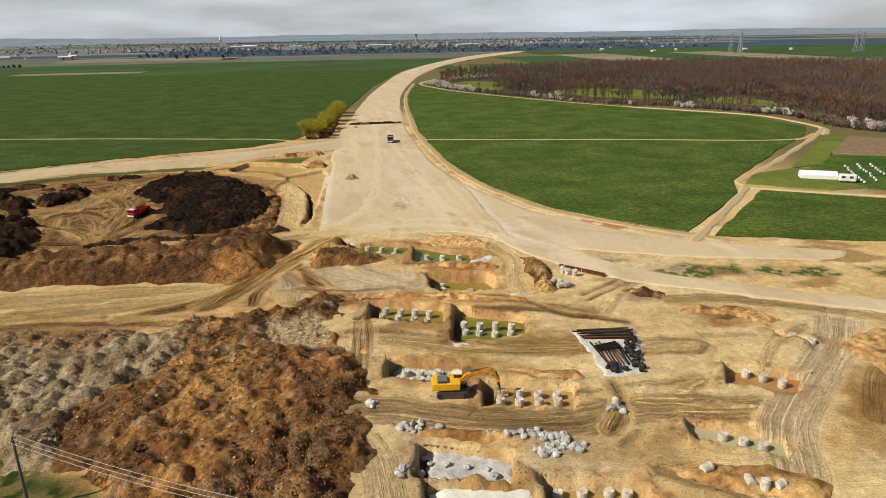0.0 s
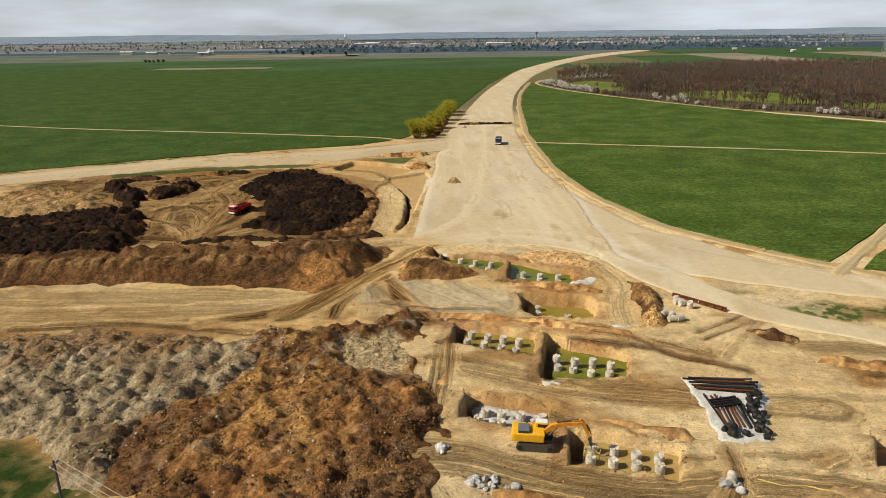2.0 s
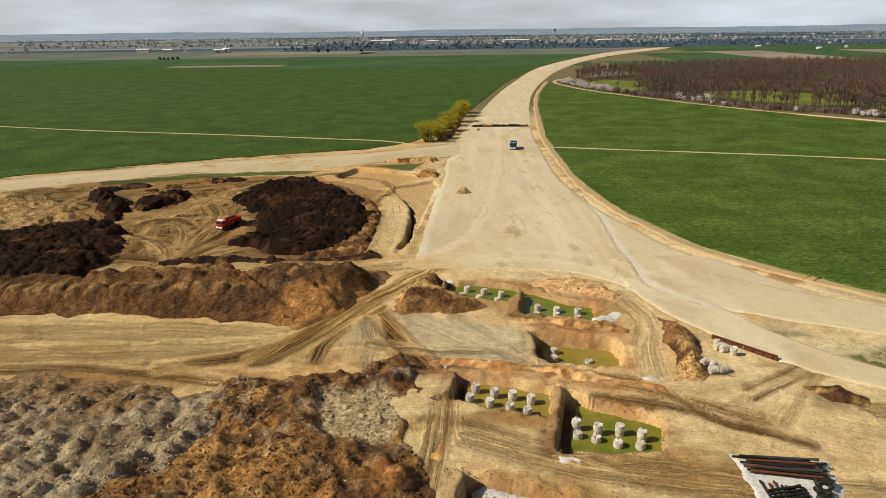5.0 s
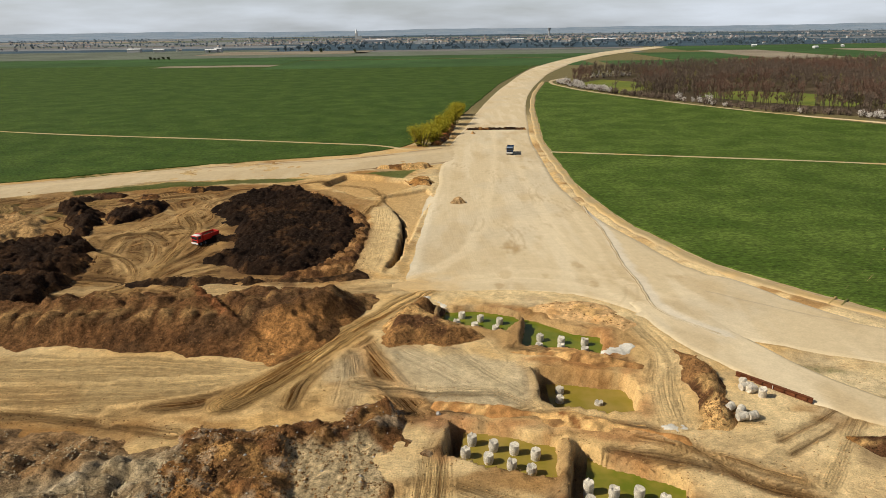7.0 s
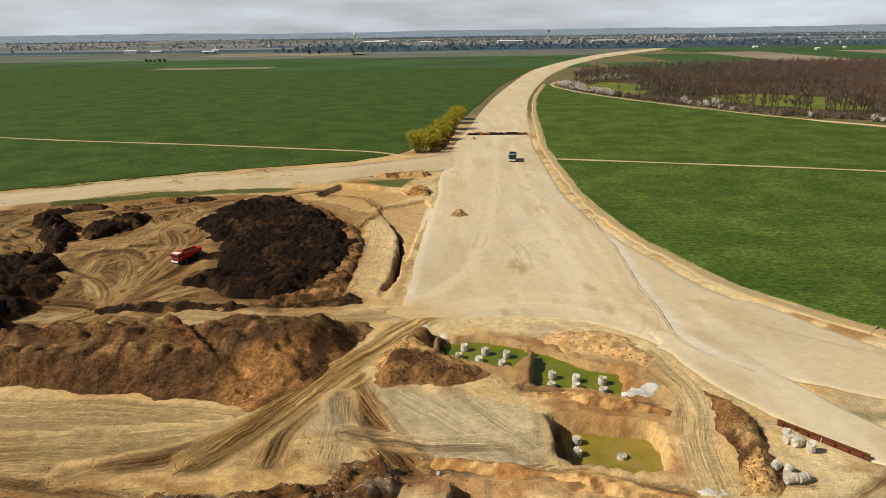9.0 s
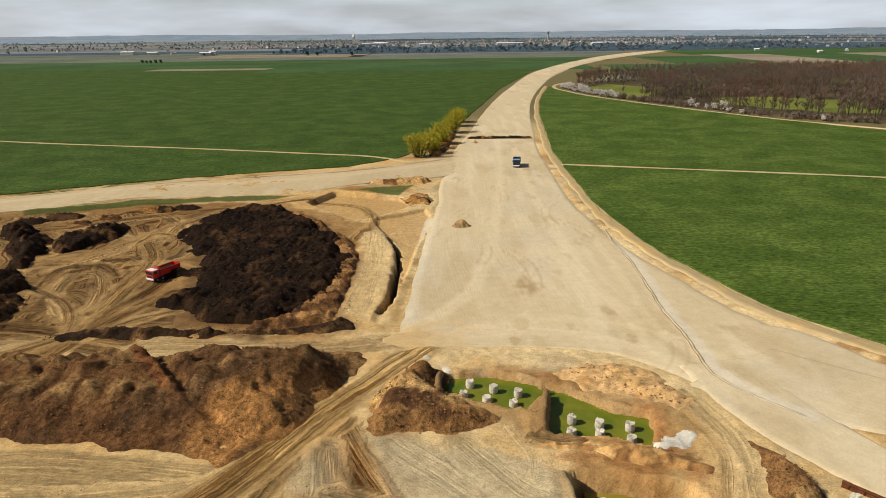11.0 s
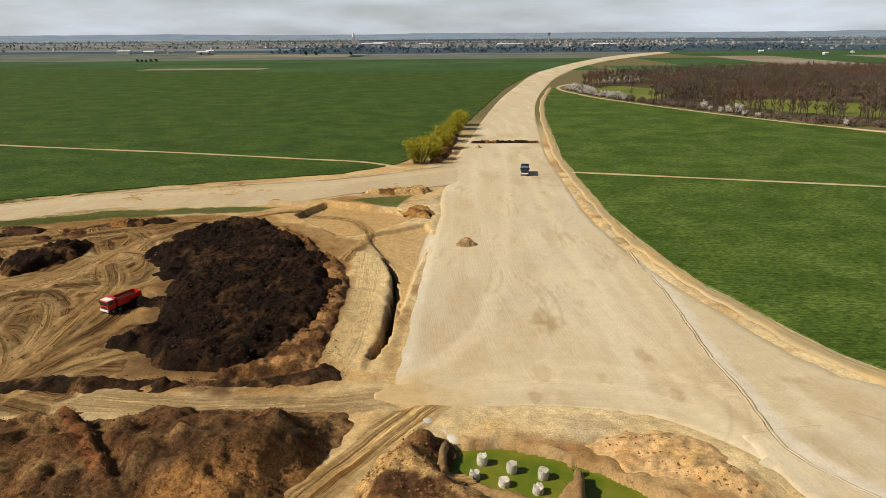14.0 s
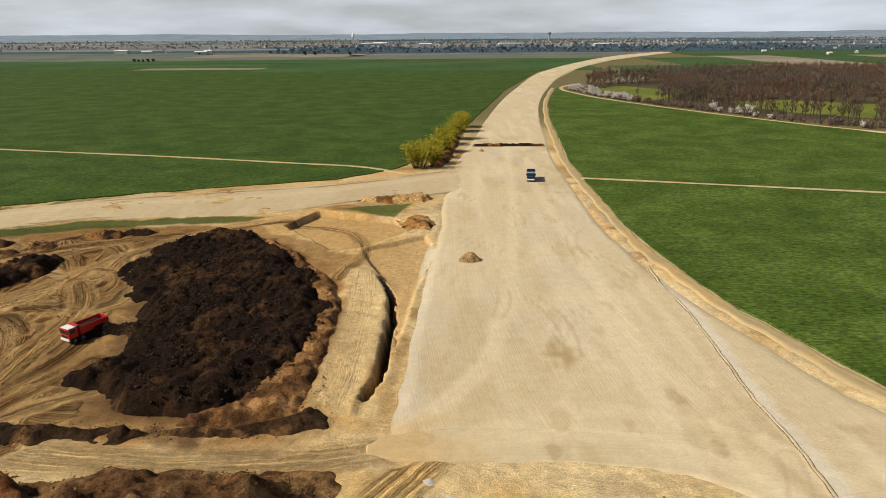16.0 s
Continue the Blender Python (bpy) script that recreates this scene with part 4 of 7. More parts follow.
for n, (hx, hy, hr, ht) in enumerate([(-74.4, 207, 2.2, 0.9), (-69.6, 210.5, 2.4, 0.9), (-61, 217.5, 4.2, 0.9), (-55, 219.2, 3.2, 0.8), (-86, 208, 3.0, 0.8), (-80, 212, 3.4, 0.7)]):
    ring = [(hx + hr * (1.3 + 0.25 * math.sin(3 * k + n)) * math.cos(k), hy + 0.75 * hr * math.sin(k)) for k in np.arange(0, 6.28, 0.7)]
    heap("soil_heap", ring, ht, hr * 0.6, lambda x, y, d, b: lumpy(x, y, d, b, 2.2, 0.5), tone_of(PEAT, UMBER, CLAY, 8 + n), "small heap of dark topsoil in the yard", res=0.3, grit=0.35, fray=1.8)
def bank_tone(x, y, z):
    col = tone_of((0.135, 0.069, 0.029), (0.175, 0.094, 0.04), (0.085, 0.044, 0.02), 3, 5, 0.2)(x, y, z)
    # tan clay lightened on crest lobes and loads, painting their sunlit tops
    col = mixed(col, (0.33, 0.21, 0.09), np.exp(-((y - 127.0) / 1.7) ** 2) * step(0.3, 0.8, loads(x, y) + 0.2 * fbm(x, y, 1.5, 2, 73)) * 0.9 * step(-16, -21, x))
    col = mixed(col, (0.30, 0.185, 0.08), step(129.5, 132, y) * step(-0.1, 0.35, fbm(x, y, 3, 3, 93)) * 0.75)
    col = mixed(col, (0.085, 0.05, 0.026), step(0.2, 0.6, fbm(x, y, 5, 4, 100)) * 0.65)
    col = mixed(col, (0.24, 0.10, 0.04), step(1.4, 0.5, np.abs(x + 26.5 - (130 - y) * 0.8)) * step(124, 128, y) * 0.8)
    col = mixed(col, (0.40, 0.21, 0.075), step(-20.5, -17, x + 1.5 * fbm(x, y, 4, 3, 92)) * step(129, 124, y - 0.4 * (x + 16)) * 0.85)
    # dark band paints the shadow behind the orange east end
    return mixed(col, (0.075, 0.045, 0.024), step(0, 1.5, x + 13.5 - 0.55 * (y - 120)) * step(6.5, 4.5, x + 13.5 - 0.55 * (y - 120)) * step(139, 134, y) * step(-0.5, 0.2, fbm(x, y, 4, 3, 101)) * 0.7)


BERM = [(-95, 124), (-75, 123), (-55, 122.3), (-44, 121.0), (-30, 120.0), (-19.6, 117.6), (-15.4, 115.4), (-12.4, 117.2), (-9.4, 122.8), (-5.8, 130.2), (-3.4, 137), (-4.5, 139.4), (-10, 139.6), (-40, 139.3), (-46, 138.6), (-54, 136.2), (-66, 134), (-95, 132)]
heap("spoil_bank", BERM, 3.1, 4.6, bank_shape, bank_tone, "long bank of brown clay spoil with a scalloped crest", grit=0.26, res=0.26, z=0.12)
BROWN = [(-31, 72), (-29, 79), (-22.5, 84), (-20, 90), (-21, 96), (-20.5, 101.5), (-14, 100.5), (-9.5, 104.6), (-4, 104.6), (-1.6, 106), (2, 105), (5, 102), (5.6, 97), (1.5, 95), (2.5, 91), (5, 86), (5.5, 79), (5.5, 73.5), (2.5, 70), (4.3, 66), (4.5, 61), (2, 57), (1, 50), (2, 38), (-20, 38), (-20.5, 52), (-22.5, 60.5), (-28, 67)]


PAN = [(-9, 96.5), (-1, 98.5), (1.6, 96.5), (2.0, 92), (1, 86), (-4.5, 86), (-7.8, 88.5)]


def brown_shape(x, y, d, b):
    pan = step(-1.0, 1.2, inside(PAN, x, y))
    u, v = x + 1.2 * fbm(x, y, 5, 2, 102), y + 1.0 * fbm(x, y, 4, 2, 103)
    tipped = np.maximum(cones(u, v, 4.2, 14), 0.72 * cones(u + 17, v + 5, 2.8, 15))
    return b * (0.22 + 0.95 * tipped + 0.13 * fbm(x, y, 1.6, 4, 83) + 0.12 * fbm(x, y, 12, 3, 84)) * (1 - 0.88 * pan)


def brown_tone(x, y, z):
    col = tone_of((0.33, 0.175, 0.063), (0.225, 0.112, 0.043), (0.43, 0.255, 0.095), 4, 6, 0.15)(x, y, z)
    smooth_loads = step(-2, 2, inside([(-32, 78), (-25, 83), (-17, 85), (-9.4, 82), (-3.5, 74.5), (-4, 67), (-11, 64), (-20, 66)], x, y) + 3 * fbm(x, y, 6, 3, 104))
    col = mixed(col, (0.40, 0.235, 0.085), smooth_loads * step(-0.2, 0.3, fbm(x, y, 4, 3, 105)) * 0.7)
    col = mixed(col, (0.40, 0.31, 0.19), step(0.4, 0.8, fbm(x, y, 6, 4, 99)) * 0.6)
    col = mixed(col, (0.085, 0.046, 0.024), step(0.1, 0.5, fbm(x, y, 3.0, 4, 69)) * (0.75 - 0.4 * smooth_loads))
    col = mixed(col, UMBER, step(-0.2, 0.5, fbm(x, y, 10, 4, 98) + 0.5 * step(86, 98, y) + 0.3 * step(-6, 2, x) - 0.15) * 0.6)
    col = mixed(col, (0.36, 0.29, 0.20), step(0.2, 0.5, fbm(x, y, 2.2, 3, 106)) * (0.25 + 0.75 * step(80, 92, y)) * 0.7)
    return mixed(col, (0.44, 0.36, 0.22), step(-0.5, 1.0, inside(PAN, x, y) + fbm(x, y, 3, 3, 97)))


heap("spoil_heap", BROWN, 1.75, 4.0, brown_shape, brown_tone, "sprawling heap of brown clay spoil with stones", grit=0.26, res=0.22, fray=2.4)
MARL = [(-100, 97), (-57, 100.5), (-45, 102), (-30, 99), (-18, 96.5), (-16, 90), (-18.5, 83), (-25, 77), (-27, 71), (-26.5, 67.5), (-27.6, 66.2), (-29.8, 66.0), (-33.5, 68.4), (-38.5, 72), (-70, 83), (-100, 89)]


def marl_tone(x, y, z):
    col = tone_of((0.40, 0.335, 0.22), (0.32, 0.26, 0.165), None, 5, 3)(x, y, z)
    col = mixed(col, (0.36, 0.325, 0.25), step(0.2, 0.7, fbm(x, y, 2.5, 3, 94)) * 0.5)
    col = mixed(col, (0.17, 0.115, 0.06), step(0.1, 0.5, fbm(x, y, 3, 4, 91)) * 0.7)
    return mixed(col, (0.26, 0.155, 0.07), step(89, 98, y + 5 * fbm(x, y, 8, 3, 96)) * 0.8)


def marl_shape(x, y, d, b):
    u, v = x + 0.7 * fbm(x, y, 4, 2, 107), y + 0.6 * fbm(x, y, 3, 2, 108)
    tipped = np.maximum(cones(u, v, 3.3, 3), 0.7 * cones(u + 7, v + 3, 2.4, 9))
    return b * (0.16 + 1.05 * tipped + 0.10 * fbm(x, y, 1.6, 4, 109)) * (1 - 0.45 * step(93, 99, y))


heap("spoil_heap", MARL, 1.7, 3.2, marl_shape, marl_tone, "rows of tipped loads of grey lumpy marl", grit=0.28, res=0.26, fray=2.4)
MOUND = [(-0.5, 131), (3.5, 135.5), (6.0, 135), (6.2, 129.5), (9, 126.9), (13, 125.4), (14.5, 123.5), (12.5, 121.5), (6, 119.5), (0.2, 120.8), (-2, 126)]
heap("spoil_mound", MOUND, 1.9, 3.0, lambda x, y, d, b: lumpy(x, y, d, b, 4, 0.3), tone_of((0.27, 0.15, 0.06), SAND, UMBER, 6), "mound of brown clay beside a foundation pit", grit=0.2)
RIGHT = [(38.5, 119.5), (41, 117), (42.2, 113), (41.5, 108), (41, 103), (38.5, 99), (35.0, 99.5), (36.8, 104), (37.5, 112)]
heap("spoil_mound", RIGHT, 1.2, 2.2, lambda x, y, d, b: lumpy(x, y, d, b, 3, 0.4), tone_of((0.25, 0.14, 0.06), SAND, UMBER, 7), "low ridge of brown clay beside the haul road", grit=0.3)
NORTH = [(20.6, 133.8), (26, 137), (33, 133.5), (36, 127), (33.6, 123.4), (31.8, 126.2), (27.8, 128.4), (23.4, 132.0)]
heap("spoil_mound", NORTH, 0.45, 2.6, lambda x, y, d, b: lumpy(x, y, d, b, 2.4, 0.5), tone_of((0.54, 0.365, 0.18), SAND, (0.46, 0.285, 0.125), 8, 4, 0.35), "scraped bank of tan clay above a foundation pit", grit=0.16, mat=EARTH)
ROADHEAP = [(9.6, 199), (10.4, 202), (12.5, 203), (14.4, 201.5), (14.8, 198.8), (12.2, 197.6)]
heap("gravel_heap", ROADHEAP, 1.5, 2.4, lambda x, y, d, b: b, tone_of((0.36, 0.25, 0.13), SAND, None, 11), "small heap of tan gravel on the road bed", category="gravel heap", grit=0.12)
FAR_HEAP = [(19, 313.5), (20, 317), (23, 317), (24, 313.5), (21.5, 311.5)]
heap("gravel_heap", FAR_HEAP, 1.3, 2.2, lambda x, y, d, b: b, tone_of((0.38, 0.24, 0.12), SAND, None, 12), "small heap of tan gravel on the road bed", category="gravel heap", grit=0.12)
# a dark ridge stands in for the shaded face of a step here
SHADED_STEP = [(18.5, 323.6), (19, 325.8), (31, 325.4), (45, 324.8), (45, 322.6), (34, 323.0)]
heap("soil_ridge", SHADED_STEP, 0.9, 0.8, lambda x, y, d, b: b, tone_of(PEAT, UMBER, CLAY, 13), "low dark ridge standing in for a shaded step across the road bed", category="soil ridge", grit=0.3)
EDGE = [(-49, 145.5), (-47, 148.2), (-36, 148.6), (-24, 148.2), (-12, 148.6), (-7, 150.5), (-5.5, 147.5), (-16, 145), (-34, 145.2)]
heap("soil_ridge", EDGE, 0.5, 1.0, lambda x, y, d, b: lumpy(x, y, d, b, 1.5, 0.7) * (0.3 + step(-0.3, 0.3, fbm(x, y, 6, 3, 74))), tone_of((0.05, 0.03, 0.016), PEAT, (0.16, 0.09, 0.04), 17, 4, 0.3), "low ridge of dark soil along the track", category="soil ridge", grit=0.5, fray=3.2)
BENCH = [(-2, 228.5), (3.8, 229), (6.5, 224), (5, 219), (0, 223)]
heap("spoil_mound", BENCH, 1.0, 1.6, lambda x, y, d, b: lumpy(x, y, d, b, 2.4, 0.4), tone_of(CLAY, SAND, UMBER, 14), "small mound of brown clay by the side road", grit=0.3)
SIDEBANK = [(-14, 245), (2, 250.5), (5, 248), (3, 243), (-6, 242.5)]
heap("spoil_mound", SIDEBANK, 0.8, 1.2, lambda x, y, d, b: b, tone_of(CLAY, UMBER, SAND, 15), "low bank of brown clay by the side road", grit=0.3)

SKIRT = [(-24, 147.6), (-15, 147.2), (-9.5, 150), (-7.4, 160), (-7.2, 176), (-10.5, 190), (-18, 203), (-27, 214), (-33, 219), (-30, 214), (-20, 200), (-12, 180), (-12, 164), (-17, 152)]
heap("spoil_mound", SKIRT, 0.9, 1.6, lambda x, y, d, b: lumpy(x, y, d, b, 1.8, 0.6), tone_of((0.20, 0.105, 0.04), UMBER, (0.33, 0.19, 0.08), 18, 4, 0.2), "fringe of brown clods beside a black soil heap", grit=0.34, fray=1.6)
for n, (outline, tall, tint) in enumerate([
        ([(5.5, 104.4), (6.5, 106.4), (16, 105.0), (26, 102.2), (34, 98.4), (33.6, 96.8), (25, 99.8), (14, 103.0)], 0.5, (0.40, 0.215, 0.08)),
        ([(17.6, 101.0), (18.4, 102.4), (25, 102.2), (30.6, 101.2), (30, 100.0), (24, 100.8)], 0.35, (0.44, 0.28, 0.12)),
        ([(17, 118.6), (22, 118.8), (30.4, 116.6), (33.8, 114.4), (32.4, 113.8), (21, 116.8)], 0.45, (0.42, 0.25, 0.10)),
        ([(9.4, 64.4), (14, 63.2), (20.6, 60.8), (20.2, 59.6), (10, 63.2)], 0.4, (0.33, 0.19, 0.075)),
        ([(33, 52), (38, 52), (43, 50), (47, 46.6), (44, 44.6), (37, 48.4)], 0.25, (0.34, 0.20, 0.08)),
        ([(19.6, 76.0), (24, 76.2), (31.8, 73.2), (31.8, 71.6), (25, 74.2)], 0.45, (0.43, 0.275, 0.12)),
        ([(5.0, 84.5), (6.0, 90), (7.0, 91), (7.2, 86), (6.4, 82.6)], 0.5, (0.36, 0.21, 0.085)),
        ([(56, 90.2), (60, 89.4), (66, 86.4), (65, 83), (58, 84.6), (54.6, 87.4)], 0.3, (0.34, 0.195, 0.08)),
        ([(70, 72), (78, 76), (90, 74), (94, 66), (80, 58), (70, 62)], 0.22, (0.42, 0.275, 0.12)),
        ([(38, 63.4), (46, 62.2), (51, 60.0), (50.4, 58.8), (42, 62)], 0.3, (0.54, 0.40, 0.21))]):
    heap("spoil_ridge", outline, tall, 1.3, lambda x, y, d, b: lumpy(x, y, d, b, 1.6, 0.7), tone_of(tint, SAND, (tint[0] * 0.6, tint[1] * 0.55, tint[2] * 0.55), 30 + n, 3, 0.25), "low ridge of dug clay beside a pit", category="soil ridge", grit=0.2, fray=2.2, mat=EARTH)
RUBBLE_A = [(50.5, 97.5), (54, 98), (57, 95), (55.5, 92.6), (51.5, 94)]
heap("spoil_mound", RUBBLE_A, 0.5, 1.4, lambda x, y, d, b: lumpy(x, y, d, b, 1.4, 0.6), tone_of(CLAY, UMBER, SAND, 19), "low heap of brown clods beside the haul road", grit=0.3)
RUBBLE_B = [(62, 85.5), (66, 85), (68, 81.5), (64, 80), (61.5, 82)]
heap("spoil_mound", RUBBLE_B, 0.45, 1.4, lambda x, y, d, b: lumpy(x, y, d, b, 1.4, 0.6), tone_of(SAND, CLAY, PALE, 20), "low heap of tan clods on the trodden ground", grit=0.3)

# ---- building helpers ----
def part(name, bm, mat, parent, label="", flat=False):
    """Links a bmesh as one mesh object under a thing or a part."""
    me = bpy.data.meshes.new(name)
    bmesh.ops.recalc_face_normals(bm, faces=bm.faces)
    bm.to_mesh(me)
    bm.free()
    me.materials.append(mat)
    ob = new(name, me)
    ob.parent = parent
    if label:
        tagged(ob, label)
    return ob


def thing(name, label, category, group="", at=None):
    ob = new(name)
    ob.empty_display_size = 0.3
    if at is not None:
        ob.matrix_basis = at
    return tagged(ob, label, category, group)


def box(bm, cx, cy, cz, sx, sy, sz, bevel=0.0, m=None):
    made = bmesh.ops.create_cube(bm, size=1.0, matrix=Matrix.Translation((cx, cy, cz)) @ Matrix.Diagonal((sx, sy, sz, 1)))["verts"]
    if bevel:
        edges = list({e for v in made for e in v.link_edges})
        made = [v for f in bmesh.ops.bevel(bm, geom=edges, offset=bevel, segments=2, affect='EDGES', profile=0.6)["faces"] for v in f.verts] + [v for v in made if v.is_valid]
    if m is not None:
        bmesh.ops.transform(bm, matrix=m, verts=list(set(made)))
    return made


def rod(bm, p, q, r0, r1=None, n=10, caps=True):
    p, q = Vector(p), Vector(q)
    d = q - p
    turn = d.to_track_quat('Z', 'Y').to_matrix().to_4x4()
    return bmesh.ops.create_cone(bm, cap_ends=caps, segments=n, radius1=r0, radius2=r0 if r1 is None else r1, depth=d.length, matrix=Matrix.Translation((p + q) / 2) @ turn)["verts"]


def tube(bm, points, r, n=6):
    """One bent rod through the given points."""
    rings = []
    for k, p in enumerate(points):
        t = (Vector(points[min(k + 1, len(points) - 1)]) - Vector(points[max(k - 1, 0)])).normalized()
        u = t.orthogonal().normalized() if k == 0 else (u - t * u.dot(t)).normalized()
        w = t.cross(u)
        rings.append([bm.verts.new(Vector(p) + (u * math.cos(a) + w * math.sin(a)) * r) for a in np.arange(n) * 2 * math.pi / n])
    for r0, r1 in zip(rings, rings[1:]):
        for i in range(n):
            bm.faces.new((r0[i], r0[(i + 1) % n], r1[(i + 1) % n], r1[i]))


def lump(bm, c, r, squash=0.75, seed=0, rough=0.35, sub=2):
    made = bmesh.ops.create_icosphere(bm, subdivisions=sub, radius=1.0)["verts"]
    for v in made:
        k = 1 + rough * noise.noise(v.co * 1.3 + Vector((seed * 3.1, seed * 1.7, seed))) + 0.5 * rough * noise.noise(v.co * 3.1 + Vector((seed, 0, seed * 2.3)))
        v.co = Vector((v.co.x * r * k, v.co.y * r * k, v.co.z * r * k * squash)) + Vector(c)
    return made


def paint(name, colour, rough=0.45, metal=0.0, vary=0.18, grain=0.5, fine=0.08, bump=0.1):
    return material(name, colour, rough, vary, grain, fine, bump, 0.02, metal)


CONCRETE = material("rough_concrete", (0.54, 0.485, 0.39), 0.9, 0.5, 0.45, 0.1, 0.9, 0.08)
RUBBLE = material("broken_concrete", (0.44, 0.42, 0.39), 0.9, 0.45, 0.8, 0.15, 0.7, 0.08)
BLINDING = material("pale_blinding_concrete", (0.46, 0.44, 0.41), 0.9, 0.4, 1.4, 0.3, 0.7, 0.1)
WHITE_SLAB = material("fresh_white_concrete", (0.66, 0.64, 0.58), 0.9, 0.2, 1.6, 0.3, 0.4, 0.06)
YELLOW = paint("yellow_machine_paint", (0.74, 0.39, 0.02), 0.4, vary=0.2)
ORANGE = paint("worn_orange_paint", (0.60, 0.23, 0.015), 0.5, vary=0.5)
BLACK = paint("black_rubber", (0.018, 0.017, 0.016), 0.75)
STEEL = paint("dusty_dark_steel", (0.10, 0.085, 0.07), 0.6, 0.5, 0.35)
GREYMETAL = paint("grey_engine_grille", (0.16, 0.17, 0.18), 0.5, 0.2)
RED = paint("faded_red_truck_paint", (0.50, 0.022, 0.012), 0.4, vary=0.2)
BLUE = paint("dark_blue_truck_paint", (0.02, 0.05, 0.11), 0.4, vary=0.2)
WHITE = paint("white_paint", (0.74, 0.73, 0.70), 0.5)
GLASSY = paint("dark_window_glass", (0.02, 0.025, 0.03), 0.12)
PIPE = paint("black_tarry_pipe", (0.022, 0.018, 0.015), 0.6, 0.3, 0.5)
RUSTY = paint("rusty_steel", (0.15, 0.055, 0.025), 0.8, 0.2, 0.45)
BARK = material("grey_brown_bark", (0.10, 0.075, 0.055), 0.95, 0.4, 0.8, 0.2, 0.4, 0.03)
SHEET = material("white_ground_sheet", (0.52, 0.50, 0.45), 0.85, 0.35, 1.2, 0.25, 0.5, 0.06)


def varied(m, spread=0.5, island=False):
    """Makes pieces of one material differ in lightness, by object or by island."""
    nt = m.node_tree
    b = nt.nodes["Principled BSDF"]
    src = nt.nodes.new("ShaderNodeNewGeometry" if island else "ShaderNodeObjectInfo")
    r = nt.nodes.new("ShaderNodeMapRange")
    r.inputs["To Min"].default_value, r.inputs["To Max"].default_value = 1 - spread, 1 + spread
    nt.links.new(src.outputs["Random Per Island" if island else "Random"], r.inputs["Value"])
    mul = nt.nodes.new("ShaderNodeMix")
    mul.data_type, mul.blend_type = 'RGBA', 'MULTIPLY'
    mul.inputs["Factor"].default_value = 1.0
    nt.links.new(b.inputs["Base Color"].links[0].from_socket, mul.inputs["A"])
    nt.links.new(r.outputs["Result"], mul.inputs["B"])
    nt.links.new(mul.outputs["Result"], b.inputs["Base Color"])
    return m


# ---- water and slabs in the pits ----
def off_west_cut(rim):
    lo, hi = min(x for x, y in rim), max(x for x, y in rim)
    return [(x + 1.6, y) if x < lo + 0.25 * (hi - lo) else (x, y) for x, y in rim]


def water_material(name, deep, shoal):
    m = bpy.data.materials.new(name)
    m.use_nodes = True
    nt = m.node_tree
    b = nt.nodes["Principled BSDF"]
    b.inputs["Roughness"].default_value, b.inputs["Specular IOR Level"].default_value = 0.1, 0.15
    geo = nt.nodes.new("ShaderNodeNewGeometry")
    n = nt.nodes.new("ShaderNodeTexNoise")
    n.inputs["Scale"].default_value, n.inputs["Detail"].default_value = 0.35, 4.0
    nt.links.new(geo.outputs["Position"], n.inputs["Vector"])
    ramp = nt.nodes.new("ShaderNodeValToRGB")
    ramp.color_ramp.elements[0].position, ramp.color_ramp.elements[0].color = 0.35, (*deep, 1)
    ramp.color_ramp.elements[1].position, ramp.color_ramp.elements[1].color = 0.65, (*shoal, 1)
    nt.links.new(n.outputs["Fac"], ramp.inputs["Fac"])
    nt.links.new(ramp.outputs["Color"], b.inputs["Base Color"])
    return m


GREEN_WATER = water_material("green_pit_water", (0.085, 0.125, 0.008), (0.165, 0.165, 0.018))
OLIVE_WATER = water_material("olive_pit_water", (0.21, 0.165, 0.022), (0.28, 0.20, 0.05))
MUDDY_WATER = water_material("muddy_pit_water", (0.30, 0.20, 0.062), (0.40, 0.28, 0.10))
MILKY_WATER = water_material("milky_pit_water", (0.36, 0.34, 0.19), (0.42, 0.36, 0.20))
RUSTY_WATER = water_material("rusty_pit_water", (0.33, 0.15, 0.05), (0.36, 0.22, 0.08))
for key, level, WATER, hue in (("c_west", -1.1, GREEN_WATER, "green"), ("c_east", -1.1, GREEN_WATER, "green"), ("b", -2.4, OLIVE_WATER, "olive"), ("a_west", -1.3, OLIVE_WATER, "olive"), ("a_east", -1.45, water_material("yellow_green_pit_water", (0.12, 0.14, 0.012), (0.24, 0.19, 0.035)), "yellow-green"), ("d_east", -1.25, MUDDY_WATER, "muddy"), ("g", -1.5, MUDDY_WATER, "muddy"), ("h", -1.1, MILKY_WATER, "milky"), ("i", -1.2, RUSTY_WATER, "rusty brown")):
    rim = PITS[key][0] if key[0] in 'chi' else off_west_cut(PITS[key][0])
    bm = bmesh.new()
    f = bm.faces.new([bm.verts.new((x, y, level)) for x, y in rim])
    me = bpy.data.meshes.new("pit_water")
    bm.to_mesh(me)
    bm.free()
    me.materials.append(WATER)
    tagged(new("pit_water", me), f"still {hue} water at the bottom of a foundation pit", "water", kind="structure")


def slab(name, outline, z, mat, label, bumps=0.12):
    p = np.array(outline, float)
    x, y = np.meshgrid(np.arange(p[:, 0].min(), p[:, 0].max(), 0.3), np.arange(p[:, 1].min(), p[:, 1].max(), 0.3))
    d = inside(outline, x, y) + 0.5 * fbm(x, y, 2, 3, 131)
    zz = z + bumps * fbm(x, y, 1.4, 3, 132) - 0.5 * step(0.2, -0.6, d)
    return tagged(new(name, grid_mesh(name, x, y, zz, mat, None, d > -0.6)), label, "concrete slab")


